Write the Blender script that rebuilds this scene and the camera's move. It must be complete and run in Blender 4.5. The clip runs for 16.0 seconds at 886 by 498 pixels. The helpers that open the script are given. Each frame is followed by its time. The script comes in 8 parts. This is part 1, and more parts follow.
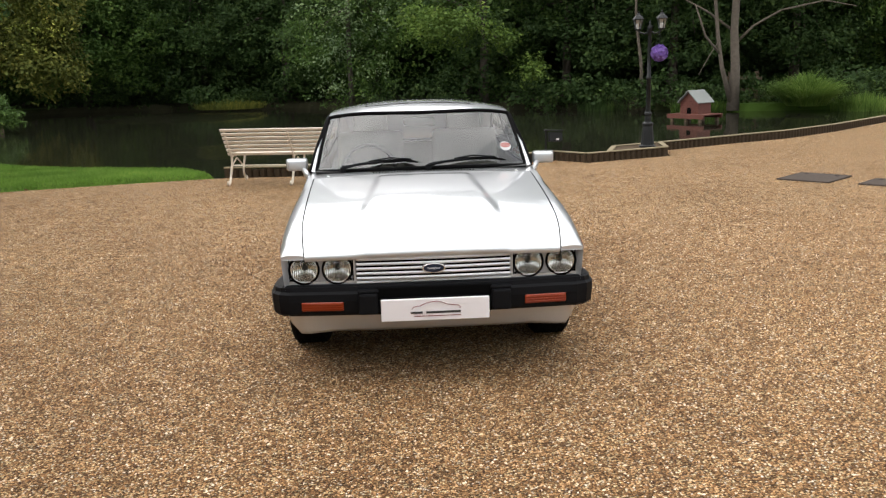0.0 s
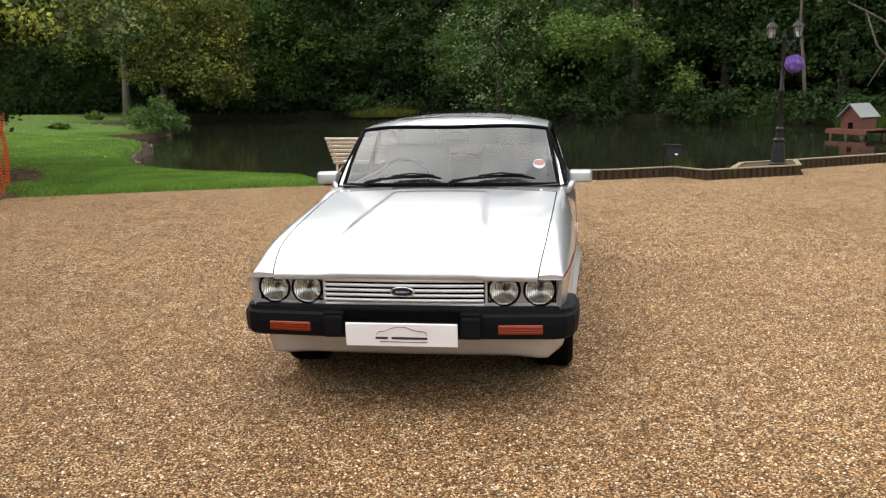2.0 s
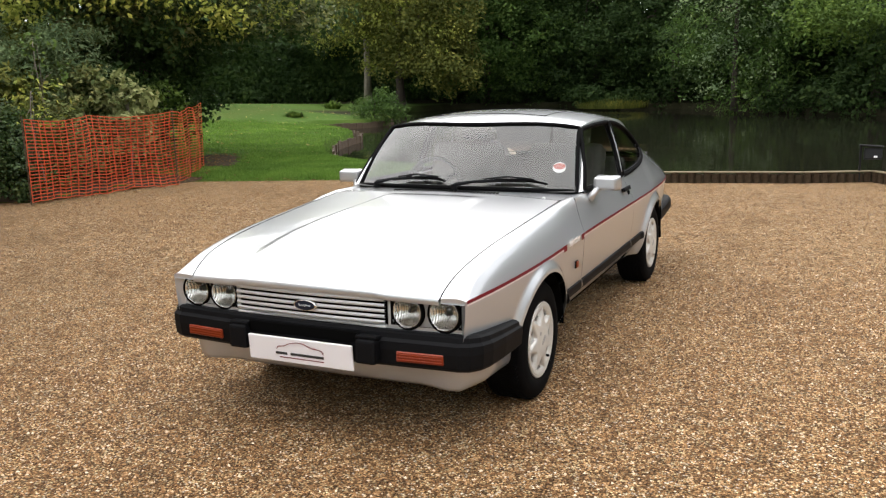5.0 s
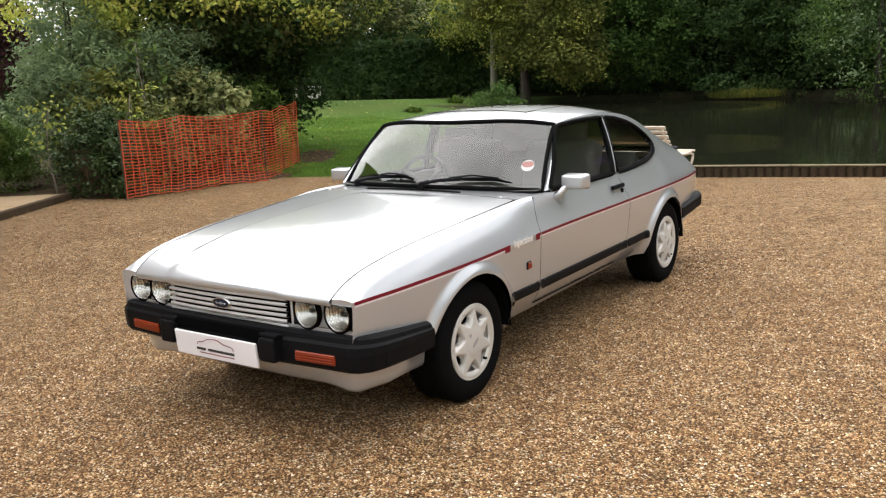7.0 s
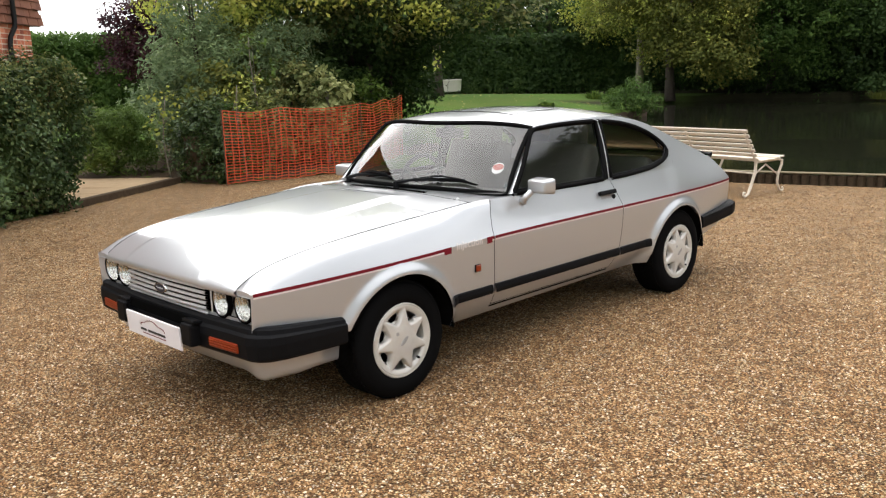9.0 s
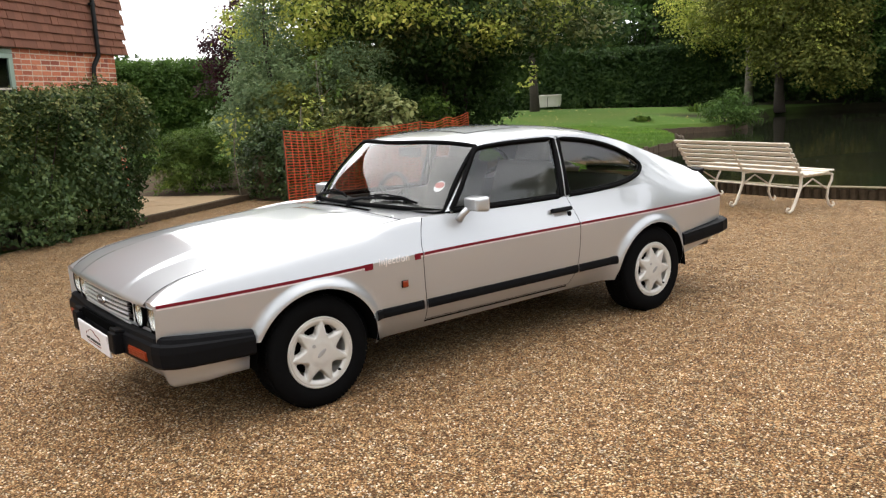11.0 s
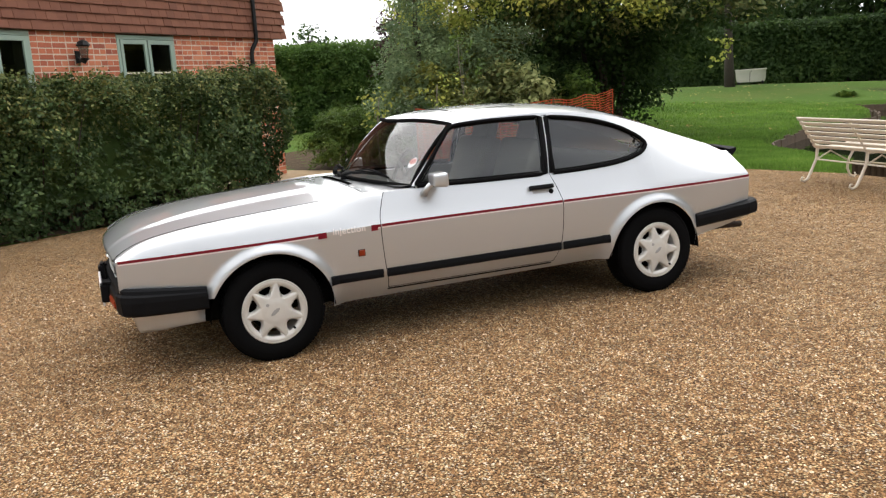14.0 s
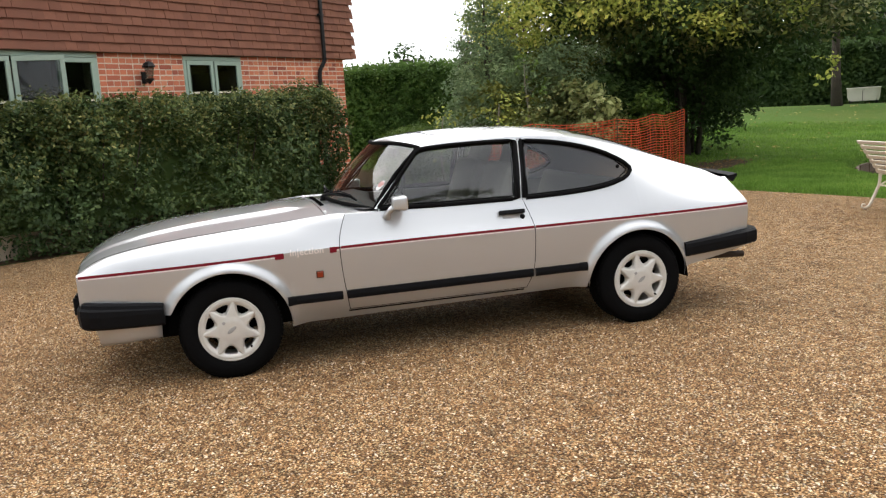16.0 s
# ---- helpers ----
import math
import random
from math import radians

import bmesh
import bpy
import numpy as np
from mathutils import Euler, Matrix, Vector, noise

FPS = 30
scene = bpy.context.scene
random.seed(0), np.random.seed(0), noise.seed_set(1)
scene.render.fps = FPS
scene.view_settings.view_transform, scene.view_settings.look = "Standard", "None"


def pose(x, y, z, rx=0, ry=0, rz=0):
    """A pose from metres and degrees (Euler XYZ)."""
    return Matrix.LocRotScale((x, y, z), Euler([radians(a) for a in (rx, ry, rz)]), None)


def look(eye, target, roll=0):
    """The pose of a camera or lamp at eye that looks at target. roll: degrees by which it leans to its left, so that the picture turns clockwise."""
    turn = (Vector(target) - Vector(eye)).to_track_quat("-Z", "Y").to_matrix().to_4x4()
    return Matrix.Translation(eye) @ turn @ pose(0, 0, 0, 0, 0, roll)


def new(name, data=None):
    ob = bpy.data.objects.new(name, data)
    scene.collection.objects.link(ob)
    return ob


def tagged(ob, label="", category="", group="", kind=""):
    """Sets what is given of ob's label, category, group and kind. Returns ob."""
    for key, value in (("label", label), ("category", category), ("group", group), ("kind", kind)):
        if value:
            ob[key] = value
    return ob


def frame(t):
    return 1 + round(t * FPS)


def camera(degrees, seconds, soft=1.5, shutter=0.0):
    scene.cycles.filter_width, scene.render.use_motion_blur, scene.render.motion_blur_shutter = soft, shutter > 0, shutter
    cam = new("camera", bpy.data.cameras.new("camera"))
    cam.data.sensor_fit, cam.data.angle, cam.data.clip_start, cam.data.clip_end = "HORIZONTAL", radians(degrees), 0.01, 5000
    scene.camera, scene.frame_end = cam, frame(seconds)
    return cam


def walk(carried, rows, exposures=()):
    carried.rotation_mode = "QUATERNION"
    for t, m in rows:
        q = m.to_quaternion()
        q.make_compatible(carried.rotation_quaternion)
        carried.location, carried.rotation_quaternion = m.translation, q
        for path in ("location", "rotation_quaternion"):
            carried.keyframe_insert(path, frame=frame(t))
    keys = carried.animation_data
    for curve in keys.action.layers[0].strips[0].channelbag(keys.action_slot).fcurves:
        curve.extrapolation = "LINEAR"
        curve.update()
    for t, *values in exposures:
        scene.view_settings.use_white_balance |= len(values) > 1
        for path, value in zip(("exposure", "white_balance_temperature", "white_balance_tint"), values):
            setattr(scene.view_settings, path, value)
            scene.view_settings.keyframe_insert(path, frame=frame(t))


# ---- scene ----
cam = camera(54.5, 16.0, soft=1.3)
PATH = [
    (0, (-0.148, -4.872, 1.548), (-0.054, -2.918, 1.132), -1.6),
    (0.5, (0.091, -4.872, 1.57), (0.092, -2.913, 1.164), -1.3),
    (1, (0.378, -4.852, 1.569), (0.28, -2.893, 1.18), -0.7),
    (1.5, (0.566, -4.723, 1.551), (0.385, -2.77, 1.157), -0.9),
    (2, (0.749, -4.614, 1.555), (0.466, -2.672, 1.167), -1.3),
    (2.5, (0.998, -4.548, 1.556), (0.607, -2.626, 1.166), -1.3),
    (3, (1.173, -4.4, 1.548), (0.689, -2.502, 1.145), -1.4),
    (3.5, (1.354, -4.233, 1.557), (0.786, -2.355, 1.169), -2.0),
    (4, (1.612, -4.097, 1.543), (0.952, -2.247, 1.169), -1.8),
    (4.2, (1.707, -4.028, 1.543), (1.015, -2.19, 1.166), -1.6),
    (6.3, (2.586, -3.429, 1.53), (1.552, -1.765, 1.129), -2.6),
    (6.5, (2.67, -3.375, 1.539), (1.618, -1.722, 1.14), -2.8),
    (7, (2.919, -3.257, 1.532), (1.794, -1.652, 1.133), -2.9),
    (7.5, (3.143, -3.126, 1.536), (1.938, -1.582, 1.127), -2.5),
    (8, (3.301, -2.941, 1.532), (2.036, -1.444, 1.135), -2.6),
    (8.5, (3.527, -2.774, 1.522), (2.194, -1.335, 1.133), -2.5),
    (9, (3.757, -2.632, 1.533), (2.36, -1.257, 1.134), -2.1),
    (9.2, (3.811, -2.552, 1.524), (2.394, -1.198, 1.128), -2.1),
    (11.3, (4.602, -1.868, 1.513), (2.992, -0.733, 1.166), -3.6),
    (11.5, (4.662, -1.807, 1.51), (3.033, -0.699, 1.163), -3.8),
    (12, (4.895, -1.637, 1.502), (3.216, -0.616, 1.132), -4.0),
    (12.5, (5.04, -1.461, 1.488), (3.322, -0.506, 1.115), -3.6),
    (13, (5.136, -1.24, 1.466), (3.373, -0.36, 1.12), -3.4),
    (13.5, (5.317, -1.03, 1.454), (3.516, -0.233, 1.108), -3.8),
    (14, (5.437, -0.842, 1.444), (3.613, -0.11, 1.073), -4.0),
    (14.5, (5.5, -0.644, 1.434), (3.649, 0.028, 1.087), -4.1),
    (15, (5.599, -0.429, 1.429), (3.717, 0.169, 1.115), -3.9),
    (15.5, (5.702, -0.223, 1.435), (3.802, 0.316, 1.121), -3.7),
    (16, (5.679, -0.009, 1.423), (3.767, 0.487, 1.107), -3.8),
]
# the clip brightens a little at first and darkens slowly on the way
walk(cam, [(t, look(eye, target, roll)) for t, eye, target, roll in PATH], ((0.0, 1.06), (0.5, 1.08), (1.2, 1.16), (3.5, 1.10), (9.0, 1.10), (13.0, 1.03), (16.0, 1.01)))

# ---- light ----
world = bpy.data.worlds.new("overcast_sky")
scene.world = world
world.use_nodes = True
wn = world.node_tree
wn.nodes.clear()
sky = wn.nodes.new("ShaderNodeTexSky")
sky.sky_type, sky.sun_disc = "NISHITA", False
SUN_EL, SUN_AZ = radians(66), radians(300)
sky.sun_elevation, sky.sun_rotation = SUN_EL, SUN_AZ
sky.dust_density, sky.ozone_density = 1.5, 1.0
hue = wn.nodes.new("ShaderNodeHueSaturation")
hue.inputs["Saturation"].default_value = 0.3
bg = wn.nodes.new("ShaderNodeBackground")
bg.inputs["Strength"].default_value = 0.15
wout = wn.nodes.new("ShaderNodeOutputWorld")
wn.links.new(sky.outputs[0], hue.inputs["Color"])
cloud = wn.nodes.new("ShaderNodeMix")
cloud.data_type = "RGBA"
cloud.inputs[0].default_value = 0.7
veil = wn.nodes.new("ShaderNodeTexNoise")
veil.inputs["Scale"].default_value, veil.inputs["Detail"].default_value = 3.2, 6.0
veil.inputs["Distortion"].default_value = 0.6
shade = wn.nodes.new("ShaderNodeValToRGB")
shade.color_ramp.elements[0].position, shade.color_ramp.elements[0].color = 0.36, (0.40, 0.41, 0.43, 1)
shade.color_ramp.elements[1].position, shade.color_ramp.elements[1].color = 0.62, (1.0, 1.0, 1.0, 1)
lift = wn.nodes.new("ShaderNodeMix")
lift.data_type, lift.blend_type = "RGBA", "MULTIPLY"
lift.inputs[0].default_value = 1.0
lift.inputs[7].default_value = (9.6, 9.6, 9.7, 1)
wn.links.new(veil.outputs["Fac"], shade.inputs[0])
wn.links.new(shade.outputs[0], lift.inputs[6])
wn.links.new(lift.outputs[2], cloud.inputs[7])
wn.links.new(hue.outputs[0], cloud.inputs[6])
wn.links.new(cloud.outputs[2], bg.inputs["Color"])
wn.links.new(bg.outputs[0], wout.inputs["Surface"])
sun_data = bpy.data.lights.new("sun", "SUN")
sun_data.energy, sun_data.angle, sun_data.color = 1.65, radians(110), (1.0, 0.95, 0.88)
sun = new("sun", sun_data)
sun.matrix_world = look((math.sin(SUN_AZ) * math.cos(SUN_EL) * 50, math.cos(SUN_AZ) * math.cos(SUN_EL) * 50, math.sin(SUN_EL) * 50), (0, 0, 0))

# ---- materials ----
def mat(name, colour, rough=0.5, metal=0.0, **more):
    m = bpy.data.materials.new(name)
    m.use_nodes = True
    b = m.node_tree.nodes["Principled BSDF"]
    b.inputs["Base Color"].default_value = (*colour, 1)
    b.inputs["Roughness"].default_value = rough
    b.inputs["Metallic"].default_value = metal
    for k, v in more.items():
        b.inputs[k.replace("_", " ")].default_value = v
    return m


def nd(m, kind, **props):
    n = m.node_tree.nodes.new(kind)
    for k, v in props.items():
        if k in n.inputs:
            n.inputs[k].default_value = v
    return n


def ln(m, a, b):
    m.node_tree.links.new(a, b)


def bsdf(m):
    return m.node_tree.nodes["Principled BSDF"]


def ramp(m, fac, stops):
    r = nd(m, "ShaderNodeValToRGB")
    el = r.color_ramp.elements
    while len(el) < len(stops):
        el.new(0.5)
    for e, (p, c) in zip(el, stops):
        e.position, e.color = p, (*c, 1)
    ln(m, fac, r.inputs[0])
    return r.outputs[0]


def coords(m, obj=True):
    return nd(m, "ShaderNodeTexCoord").outputs["Object" if obj else "Generated"]


def noise_tex(m, scale, detail=4.0, rough=0.55, vec=None):
    n = nd(m, "ShaderNodeTexNoise", Scale=scale, Detail=detail, Roughness=rough)
    ln(m, vec if vec else coords(m), n.inputs["Vector"])
    return n.outputs["Fac"]


def mix(m, fac, a, b, how="MIX"):
    n = nd(m, "ShaderNodeMix")
    n.data_type, n.blend_type = "RGBA", how
    for sock, v in ((n.inputs[0], fac), (n.inputs[6], a), (n.inputs[7], b)):
        if hasattr(v, "links"):
            ln(m, v, sock)
        else:
            sock.default_value = v if isinstance(v, float) else (*v, 1)
    return n.outputs[2]


def bump(m, height, strength=0.3, dist=0.01, normal=None):
    n = nd(m, "ShaderNodeBump", Strength=strength, Distance=dist)
    ln(m, height, n.inputs["Height"])
    if normal:
        ln(m, normal, n.inputs["Normal"])
    ln(m, n.outputs[0], bsdf(m).inputs["Normal"])
    return n.outputs[0]


def grainy(name, colour, dark, scale, rough=0.7, bumpy=0.3, dist=0.004, big=1.5, **more):
    """A surface with fine grain and slow stains between two colours."""
    m = mat(name, colour, rough, **more)
    g = noise_tex(m, scale, 6.0)
    s = noise_tex(m, big, 3.0)
    c = mix(m, g, dark, colour)
    c2 = mix(m, s, mix(m, 0.45, c, dark), c)
    ln(m, c2, bsdf(m).inputs["Base Color"])
    bump(m, g, bumpy, dist)
    return m


# gravel: rounded flint chips of tan, cream, rust and grey
GRAVEL = mat("gravel", (0.4, 0.28, 0.15), 0.85, Specular_IOR_Level=0.1, Sheen_Weight=0.20, Sheen_Roughness=0.3, Sheen_Tint=(0.95, 0.66, 0.38, 1))
_v = nd(GRAVEL, "ShaderNodeTexVoronoi", Scale=112.0)
_warp = nd(GRAVEL, "ShaderNodeVectorMath")
_warp.operation = "MULTIPLY_ADD"
_wn = nd(GRAVEL, "ShaderNodeTexNoise", Scale=40.0, Detail=2.0)
_co = coords(GRAVEL)
ln(GRAVEL, _co, _wn.inputs["Vector"])
ln(GRAVEL, _wn.outputs["Color"], _warp.inputs[0])
_warp.inputs[1].default_value = (0.012, 0.012, 0.012)
ln(GRAVEL, _co, _warp.inputs[2])
ln(GRAVEL, _warp.outputs[0], _v.inputs["Vector"])
_sep = nd(GRAVEL, "ShaderNodeSeparateColor")
ln(GRAVEL, _v.outputs["Color"], _sep.inputs[0])
_stone = ramp(GRAVEL, _sep.outputs[0], [(0.0, (0.046, 0.023, 0.010)), (0.22, (0.160, 0.081, 0.036)), (0.5, (0.409, 0.229, 0.102)), (0.74, (0.697, 0.441, 0.225)), (0.9, (0.850, 0.736, 0.459)), (1.0, (0.850, 0.800, 0.750))])
_edge = nd(GRAVEL, "ShaderNodeMapRange")
ln(GRAVEL, _v.outputs["Distance"], _edge.inputs[0])
_edge.inputs[1].default_value, _edge.inputs[2].default_value = 0.30, 0.68
_edge.inputs[3].default_value, _edge.inputs[4].default_value = 0.0, 0.85
_jo = mix(GRAVEL, _edge.outputs[0], _stone, (0.030, 0.015, 0.006))
_sl = noise_tex(GRAVEL, 0.7, 5.0, 0.6)
_slr = ramp(GRAVEL, _sl, [(0.28, (0.78, 0.73, 0.67)), (0.5, (0.97, 0.94, 0.90)), (0.74, (1.10, 1.07, 1.02))])
_md = noise_tex(GRAVEL, 13.0, 6.0, 0.75)
_mdr = ramp(GRAVEL, _md, [(0.31, (0.44, 0.41, 0.37)), (0.5, (0.96, 0.95, 0.93)), (0.69, (1.5, 1.5, 1.48))])
_lm = noise_tex(GRAVEL, 4.2, 5.0, 0.68)
_lmr = ramp(GRAVEL, _lm, [(0.33, (0.72, 0.69, 0.64)), (0.5, (0.98, 0.97, 0.96)), (0.68, (1.18, 1.18, 1.17))])
_gcol = mix(GRAVEL, 1.0, mix(GRAVEL, 1.0, mix(GRAVEL, 1.0, _jo, _mdr, "MULTIPLY"), _slr, "MULTIPLY"), (0.87, 0.86, 0.85), "MULTIPLY")
ln(GRAVEL, mix(GRAVEL, 1.0, _gcol, _lmr, "MULTIPLY"), bsdf(GRAVEL).inputs["Base Color"])
_inv = nd(GRAVEL, "ShaderNodeMath")
_inv.operation = "SUBTRACT"
_inv.inputs[0].default_value = 1.0
ln(GRAVEL, _v.outputs["Distance"], _inv.inputs[1])
bump(GRAVEL, _inv.outputs[0], 0.9, 0.012)

PEBBLE = mat("pebble", (0.4, 0.3, 0.2), 0.7, Specular_IOR_Level=0.2)
_g = nd(PEBBLE, "ShaderNodeNewGeometry")
ln(PEBBLE, ramp(PEBBLE, _g.outputs["Random Per Island"], [(0.0, (0.045, 0.020, 0.008)), (0.3, (0.145, 0.070, 0.027)), (0.6, (0.280, 0.146, 0.058)), (0.85, (0.470, 0.290, 0.142)), (1.0, (0.78, 0.64, 0.48))]), bsdf(PEBBLE).inputs["Base Color"])

GRASS = mat("turf_and_woodland_soil", (0.1, 0.19, 0.03), 0.95, Specular_IOR_Level=0.1)
_g1, _g2, _g3 = noise_tex(GRASS, 35.0, 6.0), noise_tex(GRASS, 0.35, 4.0), noise_tex(GRASS, 2.2, 4.0)
_gc = mix(GRASS, _g1, (0.044, 0.086, 0.014), (0.080, 0.138, 0.025))
_gc = mix(GRASS, ramp(GRASS, _g2, [(0.48, (0, 0, 0)), (0.68, (0.5, 0.5, 0.5))]), _gc, (0.105, 0.120, 0.032))
_gc = mix(GRASS, ramp(GRASS, _g3, [(0.4, (0, 0, 0)), (0.75, (0.35, 0.35, 0.35))]), _gc, (0.06, 0.115, 0.016))
_sx = nd(GRASS, "ShaderNodeSeparateXYZ")
ln(GRASS, coords(GRASS), _sx.inputs[0])
def _band(out, a, b):
    r = nd(GRASS, "ShaderNodeMapRange")
    ln(GRASS, out, r.inputs[0])
    r.inputs[1].default_value, r.inputs[2].default_value = a, b
    return r.outputs[0]
_mul = nd(GRASS, "ShaderNodeMath")
_mul.operation = "MULTIPLY"
ln(GRASS, _band(_sx.outputs[1], 24.0, 26.0), _mul.inputs[0])
ln(GRASS, _band(_sx.outputs[0], -18.5, -17.0), _mul.inputs[1])
_far = nd(GRASS, "ShaderNodeMath")
_far.operation = "MAXIMUM"
ln(GRASS, _mul.outputs[0], _far.inputs[0])
ln(GRASS, _band(_sx.outputs[1], 37.5, 40.0), _far.inputs[1])
ln(GRASS, mix(GRASS, _far.outputs[0], _gc, mix(GRASS, _g3, (0.012, 0.012, 0.007), (0.035, 0.034, 0.016))), bsdf(GRASS).inputs["Base Color"])
bump(GRASS, _g1, 0.8, 0.03)


def leafy(name, stops, rough=0.65, trans=0.38):
    m = mat(name, stops[0][1], rough, Specular_IOR_Level=0.15)
    g = nd(m, "ShaderNodeNewGeometry")
    clump = nd(m, "ShaderNodeMapRange")
    ln(m, noise_tex(m, 1.7, 3.0, 0.6), clump.inputs[0])
    clump.inputs[1].default_value, clump.inputs[2].default_value = 0.30, 0.70
    pick = nd(m, "ShaderNodeMix")
    pick.inputs[0].default_value = 0.5
    ln(m, g.outputs["Random Per Island"], pick.inputs[2])
    ln(m, clump.outputs[0], pick.inputs[3])
    c = ramp(m, pick.outputs[0], stops)
    s = noise_tex(m, 0.5, 2.0)
    c2 = mix(m, 1.0, c, ramp(m, s, [(0.3, (0.7, 0.72, 0.7)), (0.7, (1.2, 1.15, 1.0))]), "MULTIPLY")
    ln(m, c2, bsdf(m).inputs["Base Color"])
    t = nd(m, "ShaderNodeBsdfTranslucent")
    ln(m, c2, t.inputs["Color"])
    x = nd(m, "ShaderNodeMixShader")
    x.inputs[0].default_value = trans
    ln(m, bsdf(m).outputs[0], x.inputs[1])
    ln(m, t.outputs[0], x.inputs[2])
    ln(m, x.outputs[0], m.node_tree.nodes["Material Output"].inputs["Surface"])
    return m


LEAF_DARK = leafy("leaf_dark", [(0.0, (0.021, 0.042, 0.016)), (0.6, (0.048, 0.088, 0.027)), (1.0, (0.096, 0.140, 0.038))])
LEAF_MID = leafy("leaf_mid", [(0.0, (0.039, 0.078, 0.021)), (0.6, (0.078, 0.143, 0.033)), (1.0, (0.156, 0.221, 0.052))])
LEAF_LIGHT = leafy("leaf_light", [(0.0, (0.05, 0.09, 0.02)), (0.6, (0.10, 0.165, 0.035)), (1.0, (0.20, 0.27, 0.06))])
LEAF_YELLOW = leafy("leaf_autumn", [(0.0, (0.140, 0.205, 0.046)), (0.5, (0.340, 0.390, 0.085)), (0.85, (0.56, 0.55, 0.145)), (1.0, (0.74, 0.66, 0.23))])
LEAF_OLIVE = leafy("leaf_olive", [(0.0, (0.064, 0.077, 0.018)), (0.5, (0.118, 0.140, 0.034)), (0.85, (0.225, 0.222, 0.050)), (1.0, (0.361, 0.309, 0.076))])
LEAF_GREY = leafy("leaf_grey_green", [(0.0, (0.090, 0.145, 0.074)), (0.6, (0.200, 0.280, 0.145)), (1.0, (0.370, 0.450, 0.250))])
LEAF_PALE = leafy("leaf_pale_green", [(0.0, (0.13, 0.16, 0.06)), (0.5, (0.30, 0.34, 0.15)), (1.0, (0.52, 0.52, 0.28))])
LEAF_PURPLE = leafy("leaf_purple", [(0.0, (0.024, 0.010, 0.014)), (0.6, (0.060, 0.022, 0.030)), (1.0, (0.120, 0.042, 0.048))])
LEAF_HEDGE = leafy("leaf_hedge", [(0.0, (0.016, 0.034, 0.012)), (0.5, (0.052, 0.090, 0.033)), (0.85, (0.118, 0.165, 0.064)), (1.0, (0.20, 0.20, 0.09))], 0.42, 0.22)
LEAF_TIP = leafy("leaf_young_tip", [(0.0, (0.060, 0.090, 0.030)), (0.5, (0.135, 0.165, 0.058)), (0.85, (0.25, 0.245, 0.095)), (1.0, (0.36, 0.29, 0.14))], 0.5, 0.25)
LEAF_REED = leafy("leaf_reed", [(0.0, (0.07, 0.13, 0.03)), (0.6, (0.16, 0.26, 0.06)), (1.0, (0.32, 0.40, 0.12))])
BLADE = leafy("grass_blade", [(0.0, (0.078, 0.165, 0.026)), (0.6, (0.152, 0.275, 0.048)), (1.0, (0.25, 0.36, 0.09))], 0.7)
BARK = grainy("bark", (0.085, 0.065, 0.05), (0.03, 0.024, 0.018), 14.0, 0.9, 0.9, 0.03, 2.0)
BARK_PALE = grainy("pale_bark", (0.34, 0.30, 0.24), (0.10, 0.085, 0.065), 9.0, 0.85, 0.8, 0.02, 2.5)

BARK_GREY = grainy("grey_brown_bark", (0.19, 0.155, 0.12), (0.06, 0.048, 0.036), 11.0, 0.9, 0.9, 0.025, 2.5)

BRICK = mat("brick", (0.42, 0.14, 0.07), 0.85)
_oi = nd(BRICK, "ShaderNodeObjectInfo")
_gi = nd(BRICK, "ShaderNodeNewGeometry")
_ad = nd(BRICK, "ShaderNodeMath")
_ad.operation = "ADD"
ln(BRICK, _oi.outputs["Random"], _ad.inputs[0])
ln(BRICK, _gi.outputs["Random Per Island"], _ad.inputs[1])
_fr = nd(BRICK, "ShaderNodeMath")
_fr.operation = "FRACT"
ln(BRICK, _ad.outputs[0], _fr.inputs[0])
_bc = ramp(BRICK, _fr.outputs[0], [(0.0, (0.30, 0.075, 0.045)), (0.2, (0.50, 0.140, 0.072)), (0.7, (0.62, 0.185, 0.092)), (1.0, (0.70, 0.27, 0.15))])
_bn = noise_tex(BRICK, 30.0, 5.0)
ln(BRICK, mix(BRICK, _bn, mix(BRICK, 0.35, _bc, (0.12, 0.05, 0.03)), _bc), bsdf(BRICK).inputs["Base Color"])
bump(BRICK, _bn, 0.4, 0.004)
TILE = mat("clay_tile", (0.2, 0.08, 0.05), 0.85)
_oi = nd(TILE, "ShaderNodeObjectInfo")
_tc = ramp(TILE, _oi.outputs["Random"], [(0.0, (0.19, 0.068, 0.038)), (0.5, (0.225, 0.082, 0.045)), (1.0, (0.255, 0.098, 0.055))])
_tn = noise_tex(TILE, 12.0, 5.0)
ln(TILE, mix(TILE, _tn, mix(TILE, 0.5, _tc, (0.08, 0.045, 0.035)), _tc), bsdf(TILE).inputs["Base Color"])
bump(TILE, _tn, 0.4, 0.004)
MORTAR = grainy("mortar", (0.74, 0.62, 0.49), (0.56, 0.46, 0.36), 60.0, 0.95)
SAGE = grainy("sage_paint", (0.33, 0.42, 0.35), (0.27, 0.35, 0.29), 20.0, 0.5, 0.05)
PLASTER = grainy("plaster", (0.6, 0.56, 0.5), (0.5, 0.47, 0.42), 20.0, 0.9)
WHITE_PAINT = grainy("cream_paint", (0.78, 0.72, 0.62), (0.55, 0.48, 0.38), 18.0, 0.5, 0.12, 0.002, 3.0)
IRON = grainy("black_iron", (0.012, 0.013, 0.014), (0.006, 0.007, 0.007), 40.0, 0.5, 0.1, Specular_IOR_Level=0.25)
